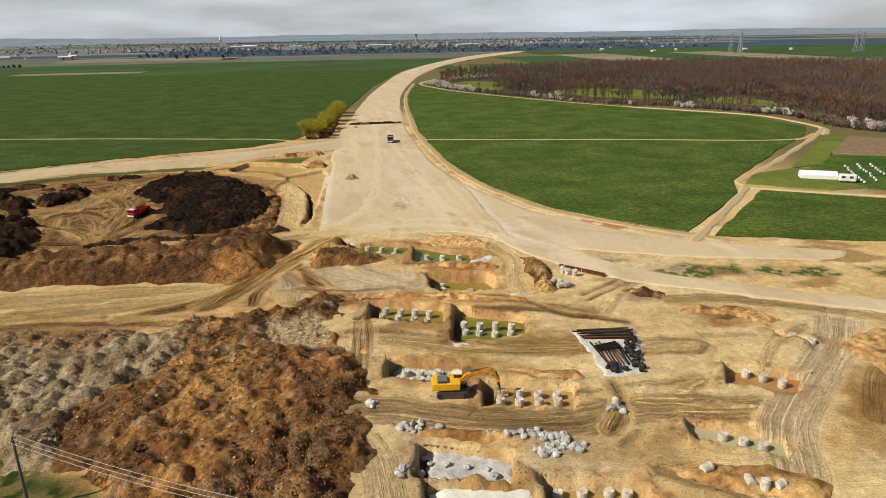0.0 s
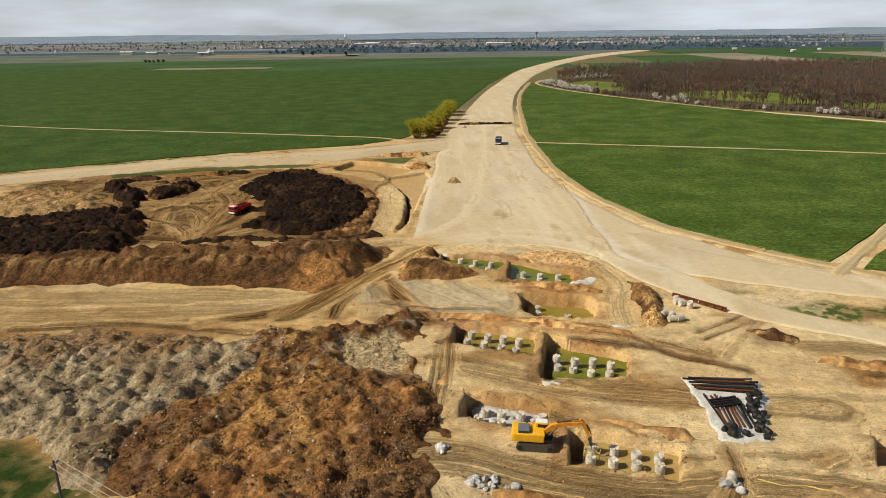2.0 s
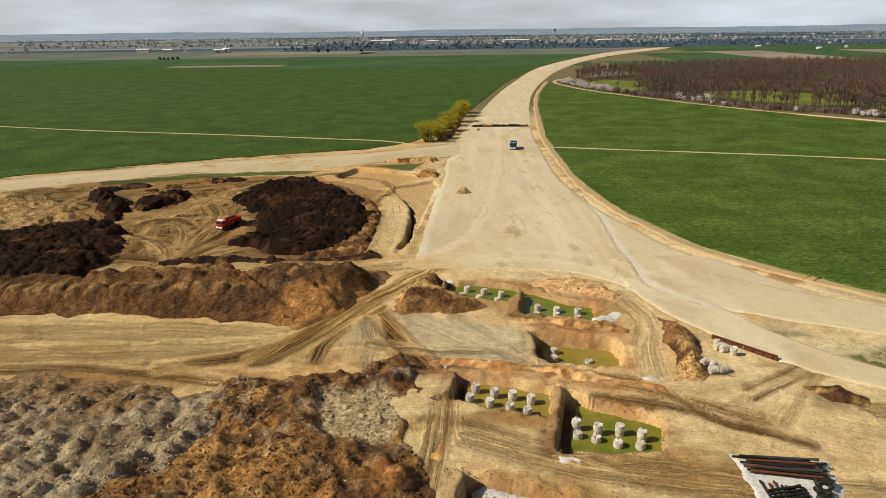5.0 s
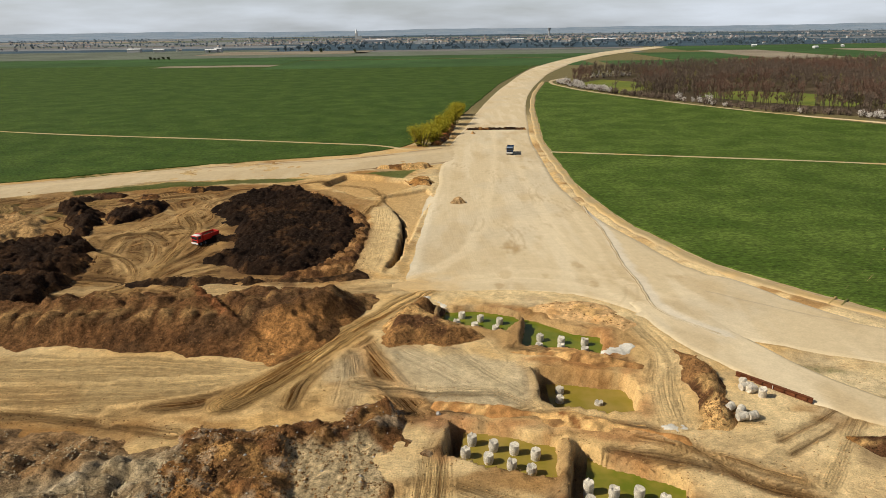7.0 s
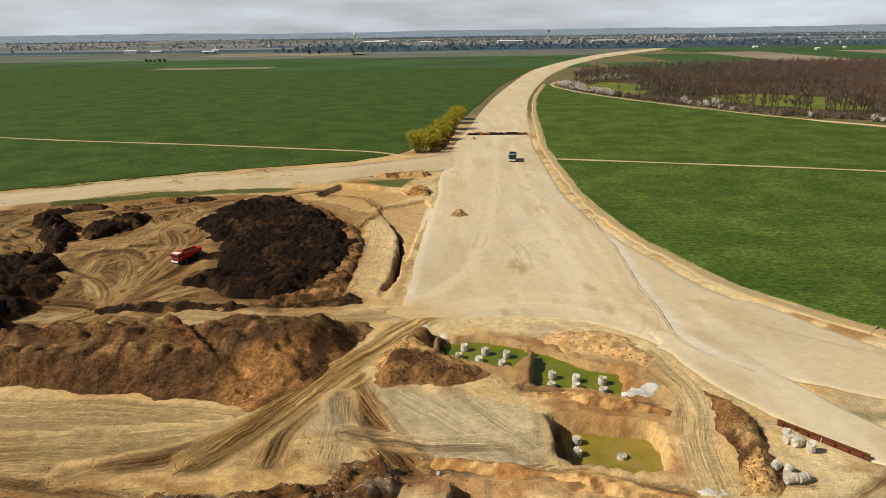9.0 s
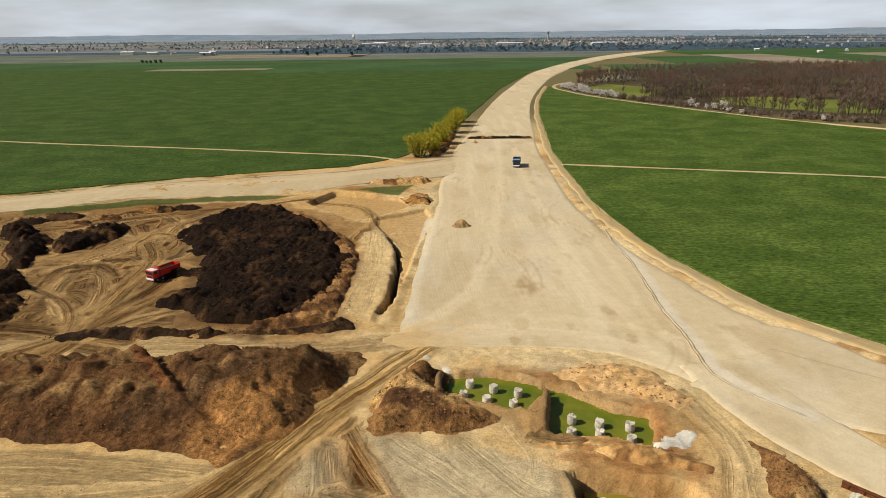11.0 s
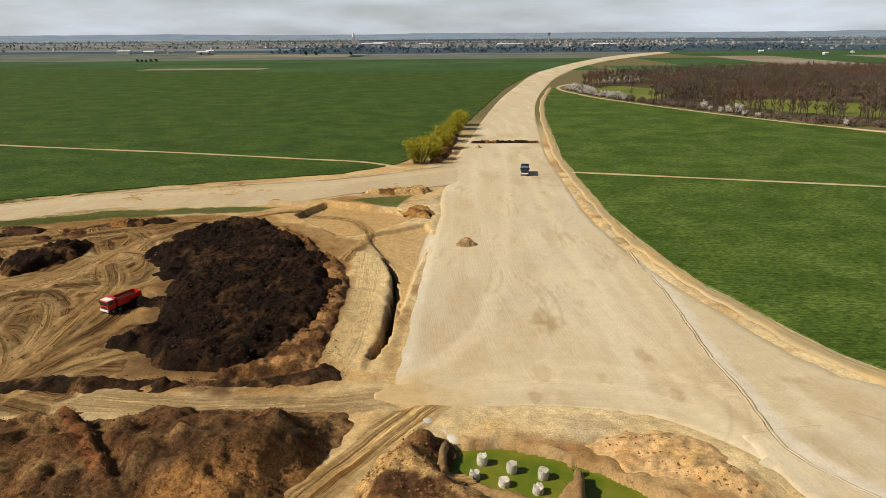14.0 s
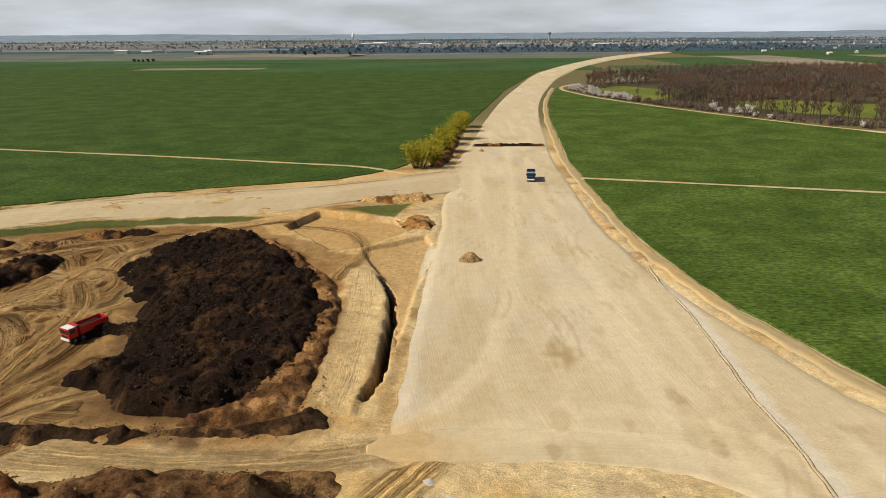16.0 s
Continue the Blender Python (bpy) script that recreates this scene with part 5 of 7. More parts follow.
def shrunk(rim, k):
    cx, cy = sum(x for x, y in rim) / len(rim), sum(y for x, y in rim) / len(rim)
    return [(cx + (x - cx) * k, cy + (y - cy) * k) for x, y in rim]


slab("blinding_slab", shrunk(off_west_cut(PITS["d_west"][0]), 0.97), -1.5, BLINDING, "layer of pale grey blinding concrete in a pit", 0.2)
slab("blinding_slab", shrunk(off_west_cut(PITS["e"][0]), 0.98), -1.0, BLINDING, "layer of pale grey blinding concrete in a pit", 0.15)
slab("blinding_slab", shrunk(off_west_cut(PITS["f"][0]), 0.98), -0.85, WHITE_SLAB, "fresh white concrete slab in a pit", 0.12)
LIME = material("spilt_lime", (0.54, 0.50, 0.42), 0.9, 0.35, 1.2, 0.25, 0.4, 0.05)
for outline in ([(29.4, 118.4), (31, 119.6), (33.8, 120.6), (34, 119.6), (31.8, 118), (29.8, 117.2)], [(18.6, 84.7), (20.2, 84.8), (20.0, 83.9), (18.9, 83.8)], [(31, 100.4), (34, 101), (34.4, 99.4), (31.8, 98.8)], [(5.6, 138.6), (7.3, 136.9), (8.0, 135.2), (7.5, 135.1), (6.2, 136.9), (5.2, 138.2)]):
    cx, cy = (sum(p[k] for p in outline) / len(outline) for k in (0, 1))
    x, y = np.meshgrid(np.arange(cx - 5, cx + 5, 0.2), np.arange(cy - 5, cy + 5, 0.2))
    d = inside(outline, x, y) + 0.9 * fbm(x, y, 1.6, 4, 133)
    top = np.array([[height_at(a, b) for a, b in zip(r, q)] for r, q in zip(x, y)])
    tagged(new("lime_patch", grid_mesh("lime_patch", x, y, top + 0.05 + 0.03 * fbm(x, y, 0.8, 2, 134) - 0.25 * step(0.1, -0.4, d), LIME, None, d > -0.35)), "patch of spilt white lime on the clay", "lime patch")

# ---- concrete piles ----
def pile_mesh(seed, r=0.5, tall=3.2):
    rnd = random.Random(seed)
    bm = bmesh.new()
    n, rings = 16, 9
    grid = []
    for j in range(rings + 1):
        z = tall * j / rings
        row = []
        for i in range(n):
            a = 2 * math.pi * i / n
            k = r * (1 + 0.05 * noise.noise(Vector((math.cos(a) * 1.5, math.sin(a) * 1.5, z * 1.4 + seed * 5))) + (0.07 if j in (7, 8) else 0))
            k *= 1 - (0.06 if j == 6 else 0)
            top = 0.28 * noise.noise(Vector((math.cos(a) * 2, math.sin(a) * 2, seed * 2.0))) if j == rings else 0
            row.append(bm.verts.new((k * math.cos(a), k * math.sin(a), z + top)))
        grid.append(row)
    for j in range(rings):
        for i in range(n):
            bm.faces.new((grid[j][i], grid[j][(i + 1) % n], grid[j + 1][(i + 1) % n], grid[j + 1][i]))
    bm.faces.new(grid[0][::-1])
    mid = bm.verts.new((rnd.uniform(-0.1, 0.1), rnd.uniform(-0.1, 0.1), tall - 0.08))
    for i in range(n):
        bm.faces.new((grid[rings][i], grid[rings][(i + 1) % n], mid))
    bmesh.ops.recalc_face_normals(bm, faces=bm.faces)
    me = bpy.data.meshes.new("concrete_pile")
    bm.to_mesh(me)
    bm.free()
    me.materials.append(CONCRETE)
    return me


varied(CONCRETE, 0.14)
PILE_MESHES = [pile_mesh(k) for k in range(4)]
ROWS_OF_PILES = [   # tops at, x and y
    (-0.15, [(10.6, 132.1), (13.4, 130.9), (16.2, 129.8), (21.6, 123.9), (24.4, 123.0), (27.5, 122.3)]),
    (-0.4, [(9.7, 129.9), (12.5, 128.9), (15.4, 127.8), (21.0, 121.8), (24.1, 121.3), (27.2, 120.3)]),
    (-1.6, [(22.3, 111.6), (21.8, 109.4)]),
    (-2.0, [(26.5, 108.8)]),
    (-0.15, [(10.5, 99.2), (12.7, 98.2), (14.9, 97.6), (17.0, 96.5), (21.5, 91.2), (23.7, 90.3), (26.1, 90.1), (28.2, 88.9)]),
    (-0.25, [(9.8, 97.1), (12.1, 96.0), (14.3, 94.9), (16.3, 94.1)]),
    (-0.75, [(21.3, 89.6), (23.3, 88.9), (25.5, 87.9), (27.7, 87.5)]),
    (-0.6, [(10.7, 79.1), (12.6, 78.3), (14.8, 78.0), (17.2, 77.4), (9.9, 77.5), (12.4, 76.6)]),
    (-0.3, [(21.4, 70.9), (23.7, 70.4), (25.7, 69.6), (27.9, 68.9), (20.9, 69.1), (23.0, 68.5), (25.2, 67.8), (27.6, 67.3)]),
    (-0.8, [(21.6, 51.9), (24.0, 51.6), (26.7, 51.0), (28.2, 50.5)]),
    (-0.3, [(42.3, 56.6), (43.9, 55.3), (45.5, 54.0)]),
    (-0.2, [(53.4, 68.6), (54.9, 67.2), (56.2, 65.3)]),
    (0.2, [(65.8, 76.0), (67.3, 73.8)]),
]
for n, (top, spots) in enumerate(ROWS_OF_PILES):
    for k, (x, y) in enumerate(spots):
        ob = new("concrete_pile", PILE_MESHES[(n + k) % 4])
        ob.matrix_basis = pose(x, y, top - 3.2, random.uniform(-2, 2), random.uniform(-2, 2), random.uniform(0, 360))
        tagged(ob, "cast concrete foundation pile with a rough trimmed head", "foundation pile", "foundation piles in the pits")

# ---- broken concrete ----
varied(RUBBLE, 0.25)


def boulder(x, y, r, seed, z=None, squash=0.7):
    bm = bmesh.new()
    lump(bm, (0, 0, 0), r, squash, seed, 0.55, 2)
    for v in bm.verts:   # broken faces
        v.co = Vector([round(c / (r * 0.45)) * r * 0.45 * 0.4 + c * 0.6 for c in v.co])
    me = bpy.data.meshes.new("concrete_lump")
    bm.to_mesh(me)
    bm.free()
    me.materials.append(RUBBLE)
    ob = new("concrete_lump", me)
    ob.matrix_basis = pose(x, y, (height_at(x, y) if z is None else z) + r * squash * 0.55, 0, 0, seed * 77)
    return tagged(ob, "lump of broken grey concrete lying on the clay", "concrete lump", "broken concrete lumps")


rnd = random.Random(5)
for cx, cy, w, d, count, big in ((9.3, 64.9, 1.3, 1.0, 22, 0.36), (12, 64.4, 0.4, 0.3, 2, 0.45), (18.3, 61.3, 1.3, 0.5, 8, 0.38), (21.2, 60.6, 1.6, 0.7, 14, 0.42), (24, 59.0, 1.5, 1.6, 34, 0.45), (26, 57, 0.9, 0.8, 12, 0.42), (22.4, 57.4, 1.2, 1.2, 20, 0.4),
                                 (33.2, 63.3, 0.7, 0.8, 5, 0.5), (5.3, 70.5, 0.7, 0.6, 6, 0.5), (7.2, 57.0, 0.6, 0.8, 5, 0.4), (7.0, 103.6, 0.3, 0.3, 1, 0.4)):
    for k in range(count):
        boulder(cx + rnd.uniform(-w, w), cy + rnd.uniform(-d, d), big * rnd.uniform(0.5, 1.15), k + int(cx * 7), None)
for x, y in ((12, 58.5), (14, 57.6), (16, 56.8), (11, 56.2), (14, 55), (16.4, 55.6), (10.4, 59), (9.2, 57.5)):
    boulder(x, y, rnd.uniform(0.25, 0.5), int(x * 13 + y), -1.0)
for x, y in ((11.3, 79.2), (13.7, 78.2), (11.5, 77.4), (16.2, 77.6), (14.2, 76.9), (9.6, 77)):
    boulder(x, y, rnd.uniform(0.3, 0.6), int(x * 11 + y), -1.5)

PILE_HEAD = pile_mesh(9, 0.45, 1.15)
for x, y, spin, lie in ((43.2, 107.6, 20, 85), (44.2, 106.9, 70, 88), (43.9, 108.2, 130, 15), (44.9, 107.4, 200, 88), (45.2, 106.2, 240, 10), (39.6, 102.8, 40, 88), (40.7, 102.0, 55, 88), (40.1, 101.2, 10, 86), (41.3, 101.2, 20, 88),
                        (36.2, 50.7, 15, 86), (39.6, 47.6, 80, 88), (40.6, 47.2, 60, 8), (41.6, 46.9, 20, 88), (33.0, 63.6, 60, 80)):
    ob = new("pile_head", PILE_HEAD)
    ob.matrix_basis = pose(x, y, height_at(x, y) + (0.4 if lie > 45 else 0.0), 0, lie, spin)
    tagged(ob, "cut-off head of a concrete pile lying on the ground", "pile head", "cut-off pile heads")

# ---- rusty beam, hose and pipe store ----
beam = thing("steel_beam", "long rusty steel beam beside the haul road", "steel beam", at=pose(47.2, 107.8, height_at(47, 108) - 0.03, 0, 0, -47.7) @ Matrix.Diagonal((1, 1, 0.62, 1)))
for nm, z, sy, sz in (("top_flange", 0.92, 0.42, 0.06), ("web", 0.5, 0.06, 0.8), ("bottom_flange", 0.06, 0.42, 0.06)):
    bm = bmesh.new()
    box(bm, 0, 0, z, 9.0, sy, sz, 0.01)
    part(nm, bm, RUSTY, beam)
for k in range(7):
    bm = bmesh.new()
    box(bm, -3.9 + 1.3 * k, -0.11, 0.49, 0.05, 0.16, 0.78)
    part("stiffener", bm, RUSTY if k != 3 else WHITE, beam)

bm = bmesh.new()
line = smooth([(35.9, 64.2), (38, 63.2), (40.2, 63.2), (42, 62.3), (44.9, 62.8)])
tube(bm, [(*p, height_at(*p) + 0.05) for p in line], 0.07)
hose = part("hose", bm, paint("yellow_hose", (0.6, 0.42, 0.12), 0.5), None)
tagged(hose, "thin yellow hose lying across the clay", "hose")

MAT = [(36.0, 83.9), (44.6, 82.6), (42.6, 76.4), (39.8, 69.5), (35.3, 71.0), (35.8, 77)]
x, y = np.meshgrid(np.arange(34.5, 45.5, 0.25), np.arange(68.5, 85, 0.25))
d = inside(MAT, x, y) + 0.35 * fbm(x, y, 2, 3, 141)
hz = np.array([[height_at(a, b) for a, b in zip(r, q)] for r, q in zip(x, y)])
STORE_Z = 0.14
sheet = new("ground_sheet", grid_mesh("ground_sheet", x, y, np.maximum(hz * 0, STORE_Z) + 0.04 * fbm(x, y, 1.2, 3, 142) - 0.4 * step(0.1, -0.5, d), SHEET, None, d > -0.5))
tagged(sheet, "dirty white sheet spread under a store of pipes", "ground sheet")

rnd = random.Random(8)


def pipe(name, x, y, z, length, r, spin, mat, label, group, tilt=0.0):
    bm = bmesh.new()
    rod(bm, (-length / 2, 0, 0), (length / 2, 0, 0), r, n=10)
    rod(bm, (length / 2 - 0.3, 0, 0), (length / 2 + 0.02, 0, 0), r * 1.25, n=10)
    ob = part(name, bm, mat, None)
    ob.matrix_basis = pose(x, y, z, 0, tilt, spin)
    return tagged(ob, label, "pipe", group)


for row in range(2):
    for k in range(9 - row):
        pipe("drill_pipe", 40.2 + rnd.uniform(-0.5, 0.5), 83.1 - 0.36 * k - 0.18 * row + rnd.uniform(-0.08, 0.08), STORE_Z + 0.13 + 0.22 * row, rnd.uniform(6.0, 8.4), 0.12, -10 + rnd.uniform(-4, 4), (PIPE, PIPE, STEEL, PIPE, RUSTY)[(k + 2 * row) % 5], "long dark steel drill pipe in a stack", "stacked drill pipes")
for k in range(9):
    pipe("steel_bar", 36.7 + 0.42 * k + rnd.uniform(-0.1, 0.1), 76.2 - 0.1 * k, STORE_Z + 0.14, rnd.uniform(5.6, 7.2), 0.11, 85 + rnd.uniform(-4, 4), RUSTY if k in (1, 2, 4, 5) else STEEL if k == 6 else PIPE, "brown steel drill rod lying on the sheet", "drill rods on the sheet")
for k in range(4):
    pipe("steel_bar", 38.3, 78.2 - 0.5 * k, STORE_Z + 0.40 + 0.02 * k, 3.4, 0.14, 8 + rnd.uniform(-4, 4), PIPE, "black steel drill rod laid across the others", "drill rods on the sheet")
for k in range(34):
    bx, by = (42.6 - 0.12 * k + rnd.uniform(-0.7, 0.7), 79.6 - 0.35 * k + rnd.uniform(-0.3, 0.3)) if k < 26 else (36.6 + rnd.uniform(-0.8, 1.6), 71.8 + rnd.uniform(-0.6, 0.9))
    bm = bmesh.new()
    r = rnd.uniform(0.2, 0.42)
    rod(bm, (-r * 0.9, 0, 0), (r * 0.9, 0, 0), r, n=12)
    rod(bm, (-r * 1.2, 0, 0), (-r * 0.9, 0, 0), r * 0.6, r, n=12)
    for s in range(4):
        a = s * math.pi / 2
        box(bm, r * 0.4, 0.9 * r * math.cos(a), 0.9 * r * math.sin(a), r * 0.5, r * 0.3, r * 0.3)
    ob = part("auger_head", bm, PIPE, None)
    ob.matrix_basis = pose(bx, by, STORE_Z + r * 0.95, 0, rnd.uniform(-12, 12), rnd.uniform(0, 180))
    tagged(ob, "black steel drilling tool lying on the sheet", "drilling tool", "drilling tools on the sheet")

# ---- excavator ----
def excavator(at):
    ex = thing("excavator", "yellow tracked excavator with a long boom and a breaker", "excavator", at=at)
    for s in (-1, 1):
        bm = bmesh.new()
        n = 40
        ring = []
        for k in range(n):     # a long loop round the two end wheels
            a = 2 * math.pi * k / n
            ring.append((1.72 * (1 if math.cos(a) > 0 else -1) * min(1, abs(math.cos(a)) * 6) + 0.42 * math.cos(a), 0.46 + 0.44 * math.sin(a)))
        lo = [bm.verts.new((u, s * 1.25 - 0.3, v)) for u, v in ring]
        hi = [bm.verts.new((u, s * 1.25 + 0.3, v)) for u, v in ring]
        for k in range(n):
            bm.faces.new((lo[k], lo[(k + 1) % n], hi[(k + 1) % n], hi[k]))
        bm.faces.new(lo), bm.faces.new(hi[::-1])
        track = part("track", bm, STEEL, ex, "dusty steel crawler track")
        for end in (-1.72, 1.72):
            bm = bmesh.new()
            rod(bm, (end, s * 1.25 - 0.34, 0.46), (end, s * 1.25 + 0.34, 0.46), 0.3, n=14)
            part("wheel", bm, BLACK, track)
        for k in range(18):
            for z in (0.01, 0.905):
                bm = bmesh.new()
                box(bm, -1.75 + 3.5 * k / 17, s * 1.25, z, 0.09, 0.62, 0.05)
                part("shoe", bm, STEEL, track)
        bm = bmesh.new()
        box(bm, 0, s * 1.25 - s * 0.02, 0.47, 3.0, 0.66, 0.26, 0.03)
        part("track_frame", bm, STEEL, ex)
    bm = bmesh.new()
    rod(bm, (0, 0, 0.6), (0, 0, 1.12), 0.75, n=20)
    box(bm, 0, 0, 0.6, 1.6, 2.2, 0.35, 0.04)
    part("undercarriage", bm, STEEL, ex)
    bm = bmesh.new()
    box(bm, -0.75, 0, 1.62, 3.5, 2.7, 0.95, 0.08)
    part("house_body", bm, YELLOW, ex, "yellow painted engine house")
    bm = bmesh.new()
    box(bm, -2.35, 0, 1.58, 0.8, 2.6, 1.05, 0.22)
    part("counterweight", bm, YELLOW, ex)
    bm = bmesh.new()
    box(bm, -1.35, -0.25, 2.28, 1.3, 1.6, 0.36, 0.05)
    hood = part("engine_hood", bm, GREYMETAL, ex, "grey engine hood with grilles")
    for k in range(4):
        bm = bmesh.new()
        box(bm, -1.75 + 0.27 * k, -1.06, 2.28, 0.16, 0.04, 0.24)
        part("grille", bm, BLACK, hood)
    bm = bmesh.new()
    rod(bm, (-1.0, 0.75, 2.1), (-1.0, 0.75, 2.85), 0.09, n=10)
    part("exhaust_pipe", bm, STEEL, ex)
    bm = bmesh.new()
    box(bm, 0.72, 0.85, 1.92, 1.5, 0.95, 1.45, 0.1)
    cab = part("cab", bm, YELLOW, ex)
    for cx, cy, sx, sy in ((1.485, 0.85, 0.02, 0.78), (0.8, 1.335, 1.1, 0.02), (0.8, 0.365, 1.1, 0.02)):
        bm = bmesh.new()
        box(bm, cx, cy, 2.15, sx, sy, 0.7)
        part("cab_window", bm, GLASSY, cab)
    bm = bmesh.new()
    box(bm, 0.72, 0.85, 2.67, 1.35, 0.85, 0.06, 0.02)
    part("cab_roof", bm, WHITE, cab, "pale dusty cab roof")
    bm = bmesh.new()
    box(bm, 0.4, -0.95, 1.95, 1.3, 0.75, 0.4, 0.05)
    part("tool_box", bm, YELLOW, ex)

    def beam_of(points, wide, deep, name, mat, label=""):
        bm = bmesh.new()
        rings = []
        for k, (u, w) in enumerate(points):
            a, b = points[max(k - 1, 0)], points[min(k + 1, len(points) - 1)]
            t = Vector((b[0] - a[0], b[1] - a[1])).normalized()
            dd = deep[k] / 2
            nrm = Vector((-t.y, t.x)) * dd
            rings.append([bm.verts.new((u + nrm.x, -wide / 2, w + nrm.y)), bm.verts.new((u + nrm.x, wide / 2, w + nrm.y)), bm.verts.new((u - nrm.x, wide / 2, w - nrm.y)), bm.verts.new((u - nrm.x, -wide / 2, w - nrm.y))])
        for r0, r1 in zip(rings, rings[1:]):
            for i in range(4):
                bm.faces.new((r0[i], r0[(i + 1) % 4], r1[(i + 1) % 4], r1[i]))
        bm.faces.new(rings[0]), bm.faces.new(rings[-1][::-1])
        return part(name, bm, mat, ex, label)
    boom = beam_of([(0.8, 1.6), (1.4, 2.1), (2.0, 2.6), (2.7, 2.9), (3.9, 3.1), (5.3, 3.3)], 0.38, [0.35, 0.5, 0.56, 0.52, 0.4, 0.3], "boom", ORANGE, "worn orange boom")
    arm = beam_of([(5.0, 3.7), (5.4, 3.3), (5.85, 2.4), (6.2, 1.5)], 0.28, [0.28, 0.44, 0.32, 0.22], "arm", ORANGE)
    for nm, a, b, owner in (("boom_cylinder", (1.45, 1.45), (2.5, 2.7), boom), ("arm_cylinder", (2.4, 3.2), (4.9, 3.75), boom), ("bucket_cylinder", (5.85, 3.05), (6.4, 1.8), arm)):
        for y in ((-0.34, 0.34) if nm == "boom_cylinder" else (0.0,)):
            bm = bmesh.new()
            rod(bm, (a[0], y, a[1]), (a[0] * 0.45 + b[0] * 0.55, y, a[1] * 0.45 + b[1] * 0.55), 0.11, n=10)
            rod(bm, (a[0] * 0.5 + b[0] * 0.5, y, a[1] * 0.5 + b[1] * 0.5), (b[0], y, b[1]), 0.06, n=8)
            part(nm, bm, STEEL, owner)
    bm = bmesh.new()
    box(bm, 6.25, 0, 1.3, 0.42, 0.36, 0.42, 0.04)
    rod(bm, (6.3, 0, 1.2), (6.42, 0, 0.4), 0.17, 0.15, n=12)
    rod(bm, (6.42, 0, 0.45), (6.52, 0, -0.15), 0.07, 0.05, n=10)
    part("breaker", bm, STEEL, ex, "dark steel hydraulic breaker")
    return ex


excavator(pose(15.3, 70.9, height_at(15.2, 70.6) + 0.0, 0, 0, -9) @ Matrix.Scale(0.9, 4))

# a yellow guide frame round a pile head
GUIDE_PAINT = paint("pale_worn_yellow_paint", (0.58, 0.42, 0.16), 0.6)
guide = thing("guide_frame", "yellow steel guide frame standing over a pile", "guide frame", at=pose(21.2, 70.0, -0.9, 0, 0, 10) @ Matrix.Scale(0.85, 4))
for k in range(6):
    a, b = k * math.pi / 3, (k + 1) * math.pi / 3
    for nm, p, q in (("ring_bar", (1.1 * math.cos(a), 1.1 * math.sin(a), 0.8), (1.1 * math.cos(b), 1.1 * math.sin(b), 0.8)), ("post", (1.1 * math.cos(a), 1.1 * math.sin(a), -0.6), (1.1 * math.cos(a), 1.1 * math.sin(a), 0.85)), ("spoke", (0.45 * math.cos(a), 0.45 * math.sin(a), 0.8), (1.1 * math.cos(a), 1.1 * math.sin(a), 0.8))):
        bm = bmesh.new()
        rod(bm, p, q, 0.045, n=6)
        part(nm, bm, GUIDE_PAINT, guide)

